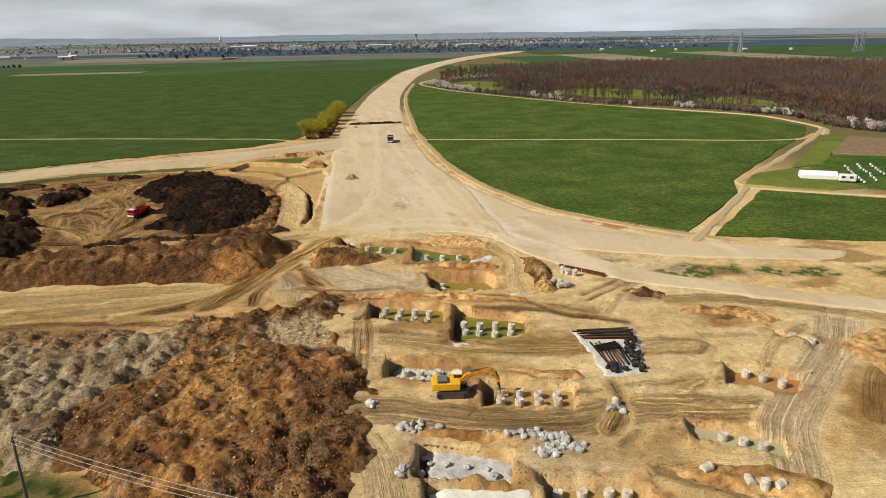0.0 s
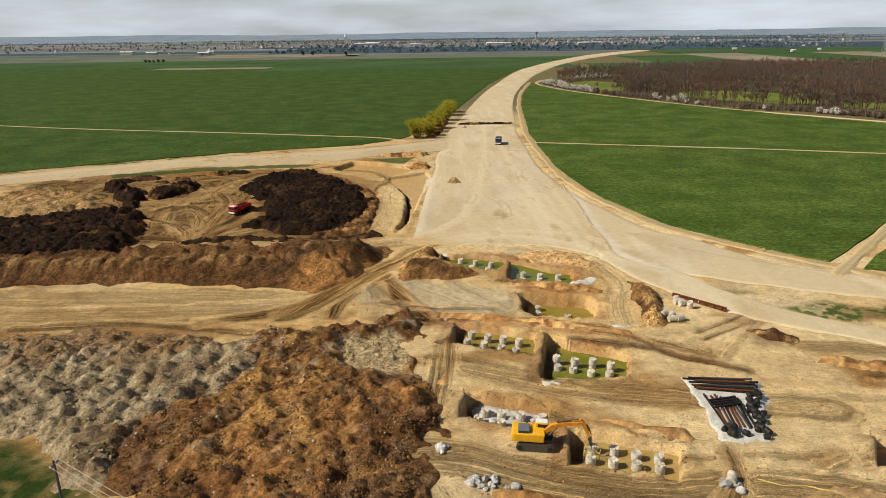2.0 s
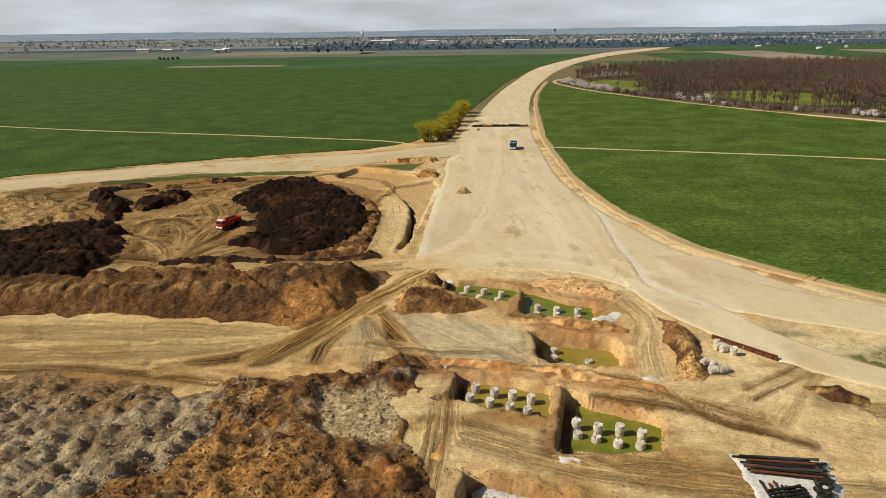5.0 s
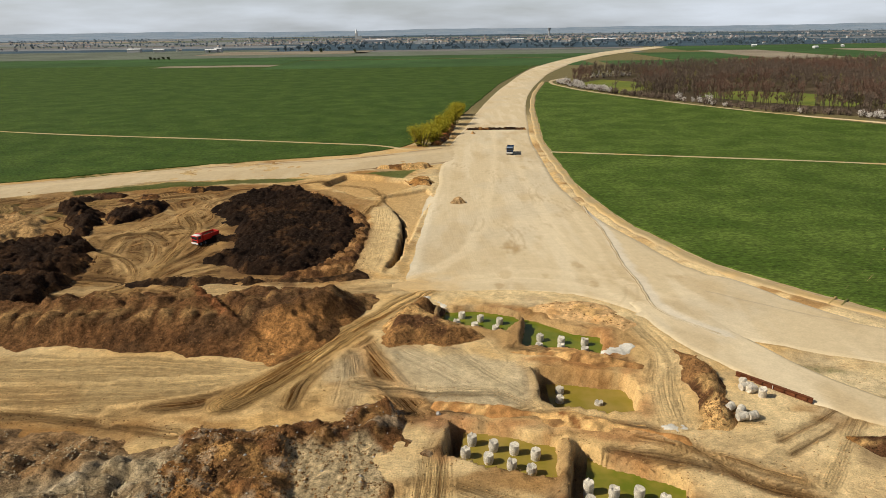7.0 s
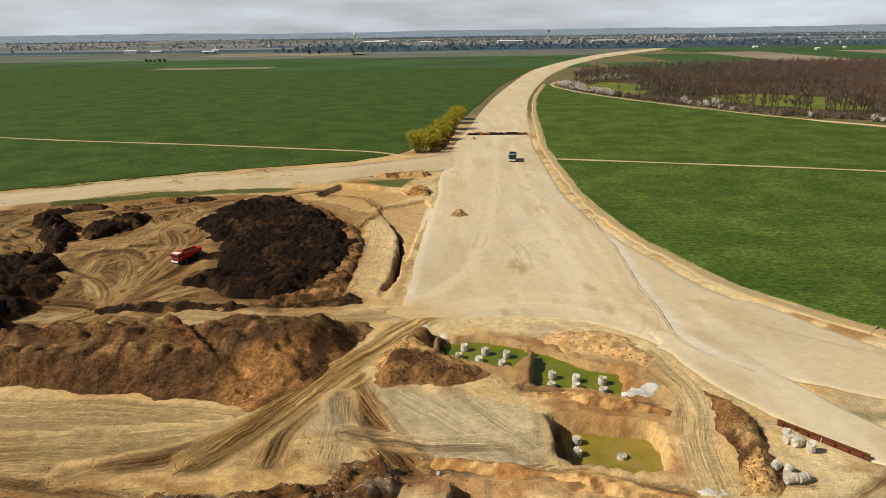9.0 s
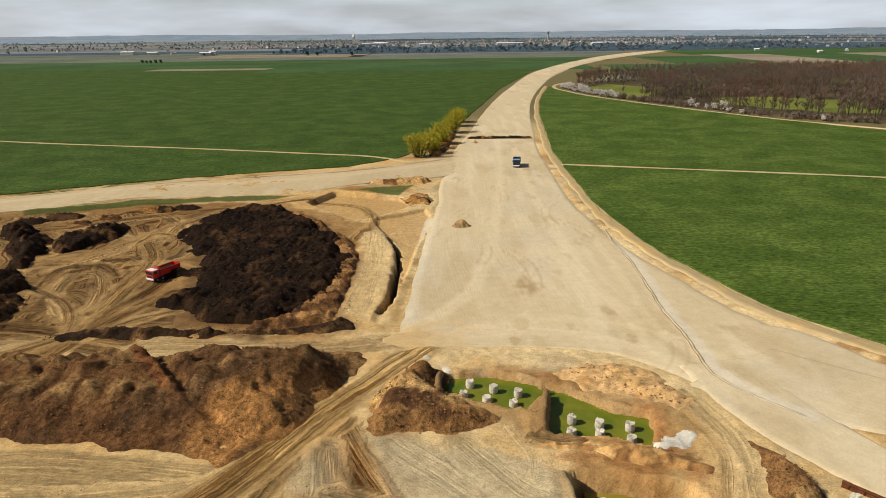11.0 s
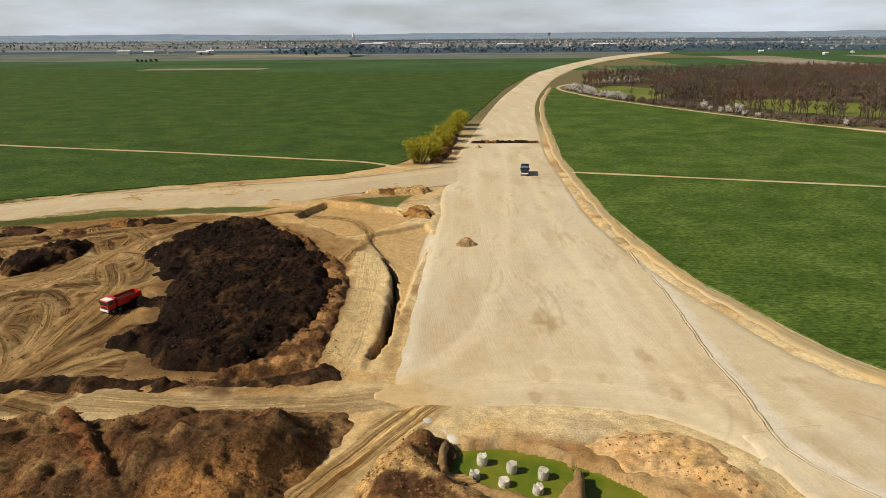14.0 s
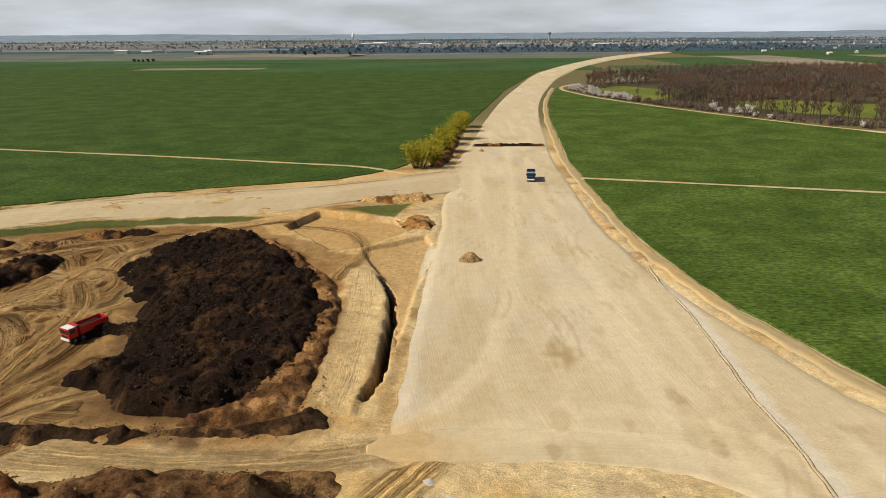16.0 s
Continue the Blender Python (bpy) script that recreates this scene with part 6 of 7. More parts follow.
# ---- lorries ----
def lorry(at, colour, label, cab_roof, tipper_fill=None):
    lo = thing("dump_truck", label, "dump truck", at=at)
    bm = bmesh.new()
    box(bm, -0.6, 0, 0.85, 7.0, 0.9, 0.28, 0.03)
    chassis = part("chassis", bm, BLACK, lo)
    for ax in (2.35, 0.9, -2.1, -3.45):
        for s in (-1, 1):
            bm = bmesh.new()
            rod(bm, (ax, s * 0.82, 0.52), (ax, s * 1.22, 0.52), 0.52, n=18)
            wheel = part("wheel", bm, BLACK, lo)
            bm = bmesh.new()
            rod(bm, (ax, s * 1.2, 0.52), (ax, s * 1.25, 0.52), 0.26, n=12)
            part("rim", bm, GREYMETAL, wheel)
    bm = bmesh.new()
    box(bm, 2.45, 0, 1.85, 1.75, 2.42, 1.85, 0.14)
    cab = part("cab", bm, colour, lo)
    for cx, cy, sx, sy, cz, sz in ((3.335, 0, 0.02, 2.1, 2.2, 0.75), (2.6, 1.222, 1.0, 0.02, 2.25, 0.65), (2.6, -1.222, 1.0, 0.02, 2.25, 0.65)):
        bm = bmesh.new()
        box(bm, cx, cy, cz, sx, sy, sz)
        part("cab_window", bm, GLASSY, cab)
    bm = bmesh.new()
    box(bm, 2.4, 0, 2.83, 1.6, 2.2, 0.1, 0.04)
    part("cab_roof", bm, cab_roof, cab)
    bm = bmesh.new()
    box(bm, 3.36, 0, 0.8, 0.16, 2.4, 0.42, 0.05)
    bumper = part("bumper", bm, WHITE, lo)
    bm = bmesh.new()
    box(bm, 3.34, 0, 1.35, 0.04, 1.7, 0.42)
    part("grille", bm, BLACK, cab)
    for s in (-1, 1):
        bm = bmesh.new()
        rod(bm, (3.42, s * 0.9, 0.82), (3.46, s * 0.9, 0.82), 0.13, n=12)
        part("headlight", bm, WHITE, bumper)
        bm = bmesh.new()
        box(bm, 3.2, s * 1.42, 2.3, 0.08, 0.22, 0.5, 0.02)
        rod(bm, (3.2, s * 1.2, 2.5), (3.2, s * 1.42, 2.5), 0.03, n=6)
        part("mirror", bm, BLACK, cab)
    bm = bmesh.new()
    box(bm, -1.45, 0, 1.22, 5.4, 2.4, 0.14, 0.02)
    body = part("tipper_floor", bm, colour, lo)
    for s in (-1, 1):
        bm = bmesh.new()
        box(bm, -1.45, s * 1.2, 1.95, 5.4, 0.1, 1.4, 0.02)
        side = part("side_wall", bm, colour, lo)
        for k in range(7):
            bm = bmesh.new()
            box(bm, -3.9 + 0.82 * k, s * 1.29, 1.95, 0.1, 0.08, 1.4)
            part("rib", bm, colour, side)
    bm = bmesh.new()
    box(bm, 1.25, 0, 2.1, 0.1, 2.4, 1.7, 0.02)
    box(bm, 1.6, 0, 2.98, 0.7, 2.3, 0.08, 0.02)
    part("headboard", bm, colour, lo)
    bm = bmesh.new()
    box(bm, -4.16, 0, 1.95, 0.1, 2.4, 1.4, 0.02)
    part("tailgate", bm, colour, lo)
    bm = bmesh.new()
    rod(bm, (1.42, 0.35, 2.3), (1.62, 0.35, 2.3), 0.48, n=16)
    part("spare_wheel", bm, BLACK, lo)
    if tipper_fill:
        bm = bmesh.new()
        lump(bm, (-1.45, 0, 1.9), 1.0, 0.55, 3, 0.25, 3)
        for v in bm.verts:
            v.co.x = -1.45 + (v.co.x + 1.45) * 2.45
            v.co.y = max(-1.13, min(1.13, v.co.y * 1.2))
        part("load", bm, tipper_fill, lo, "load of dark soil")
    return lo


SOIL = material("dark_soil_load", (0.03, 0.02, 0.014), 0.95, 0.5, 0.5, 0.12, 0.9, 0.1)
FILL = material("fill_load", (0.03, 0.028, 0.026), 0.95, 0.5, 0.5, 0.12, 0.9, 0.1)
lorry(pose(-41.8, 170.6, height_at(-42, 171) + 0.02, 0, 0, 240) @ Matrix.Scale(0.77, 4), RED, "red four-axle dump truck parked beside a black soil heap", WHITE, SOIL)
lorry(pose(32.0, 267.0, 0.04, 0, 0, 262) @ Matrix.Scale(0.88, 4), BLUE, "dark blue dump truck standing on the pale road bed", paint("pale_blue_cab_roof", (0.25, 0.32, 0.40), 0.4), FILL)

# ---- utility pole with wires ----
pole = thing("utility_pole", "slim concrete utility pole with three wires", "utility pole", at=pose(-27.6, 59.4, -0.2))
bm = bmesh.new()
rod(bm, (0, 0, 0), (0, 0, 7.7), 0.16, 0.10, 10)
part("shaft", bm, paint("weathered_pole_concrete", (0.12, 0.11, 0.10), 0.9), pole)
bm = bmesh.new()
box(bm, 0, 0, 7.3, 0.08, 1.4, 0.1)
part("crossarm", bm, STEEL, pole)
for k in (-1, 0, 1):
    bm = bmesh.new()
    rod(bm, (0, 0.62 * k, 7.35), (0, 0.62 * k, 7.6), 0.05, n=8)
    part("insulator", bm, WHITE, pole)
    bm = bmesh.new()
    pts = [(21.0 * u, 0.62 * k - 13.5 * u, 7.5 - 1.6 * u * (1 - u) * 4 * 0.25) for u in np.linspace(0, 1, 14)]
    tube(bm, pts, 0.02, 5)
    part("wire", bm, paint("pale_wire", (0.5, 0.45, 0.38), 0.5), pole)

# ---- vegetation ----
def bare_tree(seed, tall, twigs, wide=0.3):
    """Trunk with limbs, and a crown of bare twigs; triangles as arrays."""
    rnd = random.Random(seed)
    tv, tf, cv, cf = [], [], [], []

    def stem(p, q, r0, r1, n=5):
        base = len(tv)
        d = (Vector(q) - Vector(p)).normalized()
        side = d.orthogonal().normalized()
        other = d.cross(side)
        for c, r in ((Vector(p), r0), (Vector(q), r1)):
            for k in range(n):
                a = 2 * math.pi * k / n
                tv.append(tuple(c + side * r * math.cos(a) + other * r * math.sin(a)))
        for k in range(n):
            i, j = base + k, base + (k + 1) % n
            tf.append((i, j, j + n))
            tf.append((i, j + n, i + n))
    top = Vector((rnd.uniform(-0.5, 0.5), rnd.uniform(-0.5, 0.5), tall * 0.8))
    stem((0, 0, -0.3), top * 0.5, 0.2, 0.14)
    stem(top * 0.5, top, 0.14, 0.04, 4)
    tips = []
    for k in range(11):
        z = tall * rnd.uniform(0.3, 0.78)
        a = rnd.uniform(0, 6.28)
        out = tall * wide * rnd.uniform(0.35, 0.9) * (1.1 - 0.5 * z / tall)
        base = top * (z / (tall * 0.8))
        tip = base + Vector((out * math.cos(a), out * math.sin(a), tall * rnd.uniform(0.12, 0.26)))
        stem(base, tip, 0.07, 0.025, 3)
        tips.append((base, tip))
    for k in range(twigs):
        base, tip = rnd.choice(tips)
        p = base.lerp(tip, rnd.uniform(0.25, 1.0))
        a = rnd.uniform(0, 6.28)
        d = Vector((math.cos(a) * rnd.uniform(0.2, 0.9), math.sin(a) * rnd.uniform(0.2, 0.9), rnd.uniform(0.4, 1.1))) * rnd.uniform(0.8, 1.9)
        w = Vector((-math.sin(a), math.cos(a), rnd.uniform(-0.4, 0.4))) * 0.085
        i = len(cv)
        cv.extend([tuple(p - w), tuple(p + w), tuple(p + d)])
        cf.append((i, i + 1, i + 2))
    return [np.array(v, np.float32) for v in (tv, tf, cv, cf)]


def leafy(seed, tall, wide, count, leaf, low=0.25, stems=9, up=0.6):
    """Upright stems and a crown of small leaves, open in places."""
    rnd = random.Random(seed)
    tv, tf, cv, cf = [], [], [], []
    lobes = []
    for k in range(stems):
        a, r = rnd.uniform(0, 6.28), wide * math.sqrt(rnd.uniform(0.02, 1)) * 0.75
        tip = Vector((r * math.cos(a), r * math.sin(a), tall * (rnd.uniform(0.62, 0.95) - 0.25 * (r / wide) ** 2)))
        base = Vector((tip.x * 0.35, tip.y * 0.35, -0.2))
        i = len(tv)
        for c, rr in ((base, 0.12), (tip, 0.03)):
            for s in range(4):
                tv.append((c.x + rr * math.cos(s * 1.571), c.y + rr * math.sin(s * 1.571), c.z))
        for s in range(4):
            tf.append((i + s, i + (s + 1) % 4, i + 4 + (s + 1) % 4))
            tf.append((i + s, i + 4 + (s + 1) % 4, i + 4 + s))
        lobes.append((base, tip))
    for k in range(count):
        base, tip = rnd.choice(lobes)
        p = base.lerp(tip, low + (1.08 - low) * rnd.random() ** 0.6)
        p = p + Vector((rnd.gauss(0, 1), rnd.gauss(0, 1), rnd.gauss(0, 0.7))) * wide * 0.16
        if p.z < 0.1:
            continue
        a, b = rnd.uniform(0, 6.28), rnd.uniform(-1, 1)
        u = Vector((math.cos(a), math.sin(a), b)) * leaf * rnd.uniform(0.6, 1.3)
        w = Vector((-math.sin(a) * 0.6, math.cos(a) * 0.6, up)) * leaf * rnd.uniform(0.5, 1.1)
        i = len(cv)
        cv.extend([tuple(p - u * 0.5), tuple(p + w * 0.5), tuple(p + u * 0.5), tuple(p - w * 0.5)])
        cf.append((i, i + 1, i + 2))
        cf.append((i, i + 2, i + 3))
    return [np.array(v, np.float32) for v in (tv, tf, cv, cf)]


def foliage(name, colour, spread=0.45):
    m = material(name, colour, 0.85, 0.3, 3.0, 0.6, 0.0)
    return varied(m, spread, island=True)


TWIGS = varied(foliage("bare_brown_twigs", (0.19, 0.142, 0.108), 0.16), 0.14)
REDDISH = varied(foliage("reddish_brown_twigs", (0.215, 0.135, 0.098), 0.16), 0.14)
BUDDING = varied(foliage("olive_budding_twigs", (0.21, 0.18, 0.08), 0.2), 0.14)
WILLOW = foliage("yellow_green_willow_leaves", (0.33, 0.285, 0.025), 0.45)
BLOSSOM = foliage("white_blossom", (0.62, 0.57, 0.52), 0.25)
HEDGE = foliage("dark_green_shrub_leaves", (0.045, 0.06, 0.022), 0.4)


def plant_meshes(arrays, crown_mat, tag):
    tv, tf, cv, cf = arrays
    return mesh_of("trunk", tv, tf.astype(int), BARK), mesh_of("crown", cv, cf.astype(int), crown_mat, flat=True)


def plant(name, meshes, at, label, category, group):
    t = thing(name, label, category, group, at)
    for nm, me in zip(("trunk", "crown"), meshes):
        ob = new(nm, me)
        ob.parent = t
    return t


def merged(name, pieces, mat, label, category):
    """Many plants far off, joined into one mesh: pieces of arrays and poses."""
    vs, fs, n = [], [], 0
    for (v, f), (x, y, z, turn, k) in pieces:
        c, s = math.cos(turn) * k, math.sin(turn) * k
        vs.append(np.stack([v[:, 0] * c - v[:, 1] * s + x, v[:, 0] * s + v[:, 1] * c + y, v[:, 2] * k + z], 1))
        fs.append(f.astype(np.int64) + n)
        n += len(v)
    return tagged(new(name, mesh_of(name, np.concatenate(vs), np.concatenate(fs), mat, flat=True)), label, category, kind="stuff")


LITTER = material("leaf_litter", (0.10, 0.072, 0.045), 0.95, 0.4, 4.0, 0.8, 0.3, 0.1, second=(0.075, 0.06, 0.03))
MEADOW = material("spring_meadow", (0.165, 0.175, 0.033), 0.9, 0.3, 5.0, 0.8, 0.3, 0.1, second=(0.12, 0.145, 0.028))
WOOD = [(104, 545), (114, 492), (135, 444), (172, 383), (204, 350), (227, 312), (233, 282), (228, 256), (238, 232), (268, 206), (330, 170), (620, 330), (640, 480), (520, 640), (430, 700), (330, 690), (205, 670), (150, 640), (120, 600)]
plot("wood_floor", WOOD, LITTER, 0.12, 1.5, "brown leaf litter and dead grass under bare trees", "woodland floor")
GLADE_A = [(166, 444), (184, 414), (204, 392), (222, 384), (234, 402), (246, 446), (206, 476), (176, 474)]
GLADE_B = [(230, 372), (240, 346), (256, 332), (268, 338), (266, 380), (242, 396)]
GLADE_C = [(112, 500), (128, 470), (150, 500), (160, 560), (140, 590), (118, 560)]
for g in (GLADE_A, GLADE_B, GLADE_C):
    plot("glade", g, MEADOW, 0.24, 2.0, "sunny yellow-green glade in the wood", "meadow")

VARIANTS = [bare_tree(20 + k, (11.5, 13, 12, 10, 14)[k], 330, (0.30, 0.26, 0.34, 0.36, 0.24)[k]) for k in range(5)]
TREE_MESHES = [plant_meshes(v, (TWIGS, REDDISH, TWIGS, BUDDING, TWIGS)[k], k) for k, v in enumerate(VARIANTS)]
rnd = random.Random(31)
spots = []
px, py = np.meshgrid(np.arange(100, 640, 4.8), np.arange(165, 765, 4.8))
px = px + np.random.RandomState(3).uniform(-4.2, 4.2, px.shape)
py = py + np.random.RandomState(4).uniform(-4.2, 4.2, py.shape)
depth_in = inside(WOOD, px, py)
open_ground = np.maximum.reduce([inside(g, px, py) for g in (GLADE_A, GLADE_B, GLADE_C)])
chance = value_noise(px / 30, py / 30, 7)
for x, y, d, o, c in zip(px.ravel(), py.ravel(), depth_in.ravel(), open_ground.ravel(), chance.ravel()):
    thin = d < 24 and o > -22 and rnd.random() < 0.3      # few trees stand before the glades
    if d > 1.5 and o < 1.0 and (c > 0.22 or d < 14) and not thin:
        spots.append((x, y, d))
front = sorted((s for s in spots if s[2] < 26 and s[0] < 330), key=lambda s: s[0] ** 2 + s[1] ** 2)[:230]
front_set = set(front)
for x, y, d in front:
    k = 1 if value_noise(np.array(x / 40), np.array(y / 40), 9) > 0.62 else rnd.choice((0, 2, 3, 4, 0, 1))
    plant("tree", TREE_MESHES[k], pose(x, y, 0.1, 0, 0, rnd.uniform(0, 360)) @ Matrix.Scale(rnd.uniform(0.7, 1.0), 4), "bare brown tree at the edge of the wood", "tree", "trees at the wood's edge")
rest = [s for s in spots if s not in front_set]
groups = {0: [], 1: [], 3: []}
trunks = []
for x, y, d in rest:
    red = value_noise(np.array(x / 40), np.array(y / 40), 9) > 0.6
    k = 1 if red else rnd.choice((0, 2, 4, 0, 4, 3))
    where = (x, y, 0.1, rnd.uniform(0, 6.28), rnd.uniform(0.66, 0.95))
    groups[k if k in (1, 3) else 0].append((VARIANTS[k][2:], where))
    trunks.append((VARIANTS[k][:2], where))
merged("wood", groups[0], TWIGS, "dense wood of bare brown trees", "wood")
merged("wood", groups[1], REDDISH, "dense wood of reddish bare trees", "wood")
merged("wood", groups[3], BUDDING, "trees with olive buds in the wood", "wood")
merged("wood_trunks", [t for t in trunks if t[1][0] ** 2 + t[1][1] ** 2 < 520 ** 2], BARK, "grey trunks of the trees in the wood", "wood")

# scrub and blossom along the track by the wood
SHRUBS = [leafy(50 + k, 3.2, 2.0, 240, 0.42) for k in range(2)]
SHRUB_MESHES = [plant_meshes(s, TWIGS, 0) for s in SHRUBS]
BLOOMS = [leafy(60 + k, (3.6, 4.6)[k], (2.2, 2.6)[k], 420, 0.42) for k in range(2)]
BLOOM_MESHES = [plant_meshes(s, BLOSSOM, 0) for s in BLOOMS]
edge_line = smooth([(97, 560), (106, 515), (116, 482), (135, 437), (170, 377), (202, 345), (224, 310), (231, 280), (226, 254), (234, 232), (262, 204)], 12)
for i, (x, y) in enumerate(edge_line):
    for k in range(2):
        sx, sy = x + rnd.uniform(-1, 5), y + rnd.uniform(-2, 5)
        bloom = (i < 26 and rnd.random() < 0.75) or value_noise(np.array(i / 4.0), np.array(0.5), 12) > 0.6 and rnd.random() < 0.6
        ms = BLOOM_MESHES[rnd.randrange(2)] if bloom else SHRUB_MESHES[rnd.randrange(2)]
        plant("blossom_shrub" if bloom else "shrub", ms, pose(sx, sy, 0.1, 0, 0, rnd.uniform(0, 360)) @ Matrix.Scale(rnd.uniform(0.6, 1.25), 4),
              "shrub covered in white spring blossom" if bloom else "bare brown shrub beside the field track", "shrub", "blossom shrubs by the wood" if bloom else "bare shrubs by the wood")
for x, y in ((140, 610), (146, 612), (152, 616), (158, 618), (164, 620), (170, 622), (135, 606), (205, 640)):
    plant("blossom_shrub", BLOOM_MESHES[rnd.randrange(2)], pose(x, y, 0.1, 0, 0, rnd.uniform(0, 360)) @ Matrix.Scale(1.3, 4), "shrub covered in white spring blossom", "shrub", "blossom shrubs by the wood")

# willow thicket between field and road
for n, (x, y, tall, wide) in enumerate([(0.5, 290, 9.5, 4.6), (5.0, 297, 7.5, 3.2), (4.5, 307, 8.5, 3.8), (8.5, 318, 8.0, 3.6), (9.5, 333, 8.0, 3.8), (13.5, 346, 9.5, 4.2), (15.5, 366, 9.0, 4.0), (17.5, 380, 8.0, 3.4)]):
    ms = plant_meshes(leafy(80 + n, tall, wide * 1.1, 3800, 0.42, 0.02, 30), WILLOW, n)
    plant("willow_bush", ms, pose(x + 0.3, y - 4, 0, 0, 0, 37 * n) @ Matrix.Diagonal((1.15, 1.15, 0.82, 1)), "yellow-green willow bush in fresh leaf", "bush", "willow bushes by the road")
THICKET = [(4, 287), (8, 286), (11.5, 300), (13, 320), (16, 345), (13, 348), (9, 325), (6.5, 305)]
heap("spoil_mound", THICKET, 0.9, 1.6, lambda x, y, d, b: lumpy(x, y, d, b, 2.6, 0.4), tone_of(CLAY, UMBER, RUST, 16), "bank of reddish brown soil beside the willows", grit=0.3)

# ---- field tracks ----
TRAMS = ([(68, 133), (83, 148), (106, 173), (131, 201)], [(69.3, 132), (84.3, 147), (107.3, 172), (132.3, 200)], [(87, 147), (106, 165), (127, 184)], [(122, 176), (145, 196), (167, 214)])


def lane(line, half, label, z=0.17, col=PALE):
    p = [Vector(q) for q in smooth(line)]
    left, right = [], []
    for i in range(len(p)):
        t = (p[min(i + 1, len(p) - 1)] - p[max(i - 1, 0)]).normalized()
        w = half * (1 + 0.2 * math.sin(i * 1.7))
        left.append((p[i].x - t.y * w, p[i].y + t.x * w))
        right.append((p[i].x + t.y * w, p[i].y - t.x * w))
    def tone(x, y, v):
        c = np.empty((*x.shape, 3))
        c[:] = col
        c = mixed(c, SAND, step(-0.1, 0.5, fbm(x, y, 5, 3, 151)) * 0.7)
        return mixed(c, TURF, step(0.25, 0.05, np.abs(v - 0.5)) * 0.25 * (half < 2))
    return ribbon("field_track", left, right, DECK, 7, 0.04, z, 0.02, label, "track", tone)


lane([(-700, 440), (-300, 370), (-148.6, 326), (-82, 308), (-40, 295), (-18.8, 288.5), (-6.8, 281), (0, 278)], 1.2, "narrow earth track between two wheat fields", 0.2, (0.48, 0.37, 0.20))
lane([(46, 268.6), (121, 247), (180, 229), (205, 242)], 1.15, "narrow earth track through the wheat", 0.2, (0.50, 0.40, 0.23))
lane([(76, 119), (95, 138), (117, 161), (119.5, 168), (140, 184), (168, 208), (200, 236), (219, 255)], 1.35, "pale earth field track", 0.19, (0.50, 0.385, 0.22))
lane([(205, 237), (217, 252), (221, 275), (219, 302), (196, 334), (166, 371), (132, 434), (108, 490), (99, 525), (94, 560), (100, 590), (114, 612)], 1.6, "pale earth track along the wood", 0.19, (0.52, 0.41, 0.25))
lane([(116, 162), (130, 152), (146, 142), (190, 112), (260, 66)], 1.5, "pale earth field track", 0.18, (0.50, 0.385, 0.22))
lane([(84, 118), (74.5, 128), (65, 138.5), (55.8, 152.5), (51.6, 167), (48.3, 178), (46, 194), (44.4, 208), (44.6, 232), (45.2, 262), (47.0, 300), (51.3, 341), (58, 402), (70, 481), (91, 582)], 1.7, "earth track beside the motorway bed", 0.08, (0.45, 0.33, 0.175))

for line in TRAMS:
    lane(line, 0.2, "faint wheel line pressed into the wheat", 0.12, (0.13, 0.13, 0.045))

# allotment by the track
plot("plot_verge", [(119, 165), (131, 176), (147, 180), (158, 173), (149, 152), (136, 152)], MEADOW, 0.13, 0.6, "rough meadow grass around a white shed")
plot("plot_brown", [(172, 203), (207, 235), (240, 200), (196, 188)], material("dead_grass", (0.22, 0.155, 0.085), 0.95, 0.35, 3, 0.6, 0.4, 0.1), 0.14, 1.0, "plot of pale dead grass")
plot("plot_ditch", [(146, 180), (205, 237), (211, 232), (160, 184)], MEADOW, 0.16, 0.8, "strip of rough grass by the track")
plot("plot_green", [(152, 180), (171, 196), (196, 188), (225, 196), (260, 150), (180, 130), (147, 151)], field_material("mown_grass", (0.04, 0.09, 0.012), (0.08, 0.115, 0.02)), 0.14, 0.6, "plot of fresh green grass")
barn = thing("polytunnel", "long white plastic-covered shed", "shed", at=pose(143.6, 166.0, 0.1, 0, 0, -28) @ Matrix.Scale(0.68, 4))
bm = bmesh.new()
prof = [(-3.0, 0), (-3.0, 1.6), (-2.3, 2.4), (-1.2, 2.9), (0, 3.05), (1.2, 2.9), (2.3, 2.4), (3.0, 1.6), (3.0, 0)]
a_, b_ = [bm.verts.new((-7.2, y, z)) for y, z in prof], [bm.verts.new((6.8, y, z)) for y, z in prof]
for i in range(len(prof) - 1):
    bm.faces.new((a_[i], a_[i + 1], b_[i + 1], b_[i]))
bm.faces.new(a_), bm.faces.new(b_[::-1])
part("cover", bm, paint("white_plastic_sheet", (0.8, 0.8, 0.8), 0.5, vary=0.05), barn)
for k in range(8):
    bm = bmesh.new()
    for (y0, z0), (y1, z1) in zip(prof, prof[1:]):
        rod(bm, (-7.0 + 1.95 * k, y0 * 1.01, z0), (-7.0 + 1.95 * k, y1 * 1.01, z1), 0.05, n=5)
    part("hoop", bm, WHITE, barn)
van = thing("caravan", "small white caravan beside the shed", "caravan", at=pose(146.8, 158.8, 0.1, 0, 0, -28))
bm = bmesh.new()
box(bm, 0, 0, 1.35, 4.2, 2.0, 1.9, 0.3)
part("body", bm, WHITE, van)
for sx in (-1.2, 0.8):
    bm = bmesh.new()
    box(bm, sx, -1.01, 1.6, 0.9, 0.04, 0.6)
    part("window", bm, GLASSY, van)
for s in (-1, 1):
    bm = bmesh.new()
    rod(bm, (0, s * 0.8, 0.32), (0, s * 1.02, 0.32), 0.32, n=12)
    part("wheel", bm, BLACK, van)
hive_proto = None
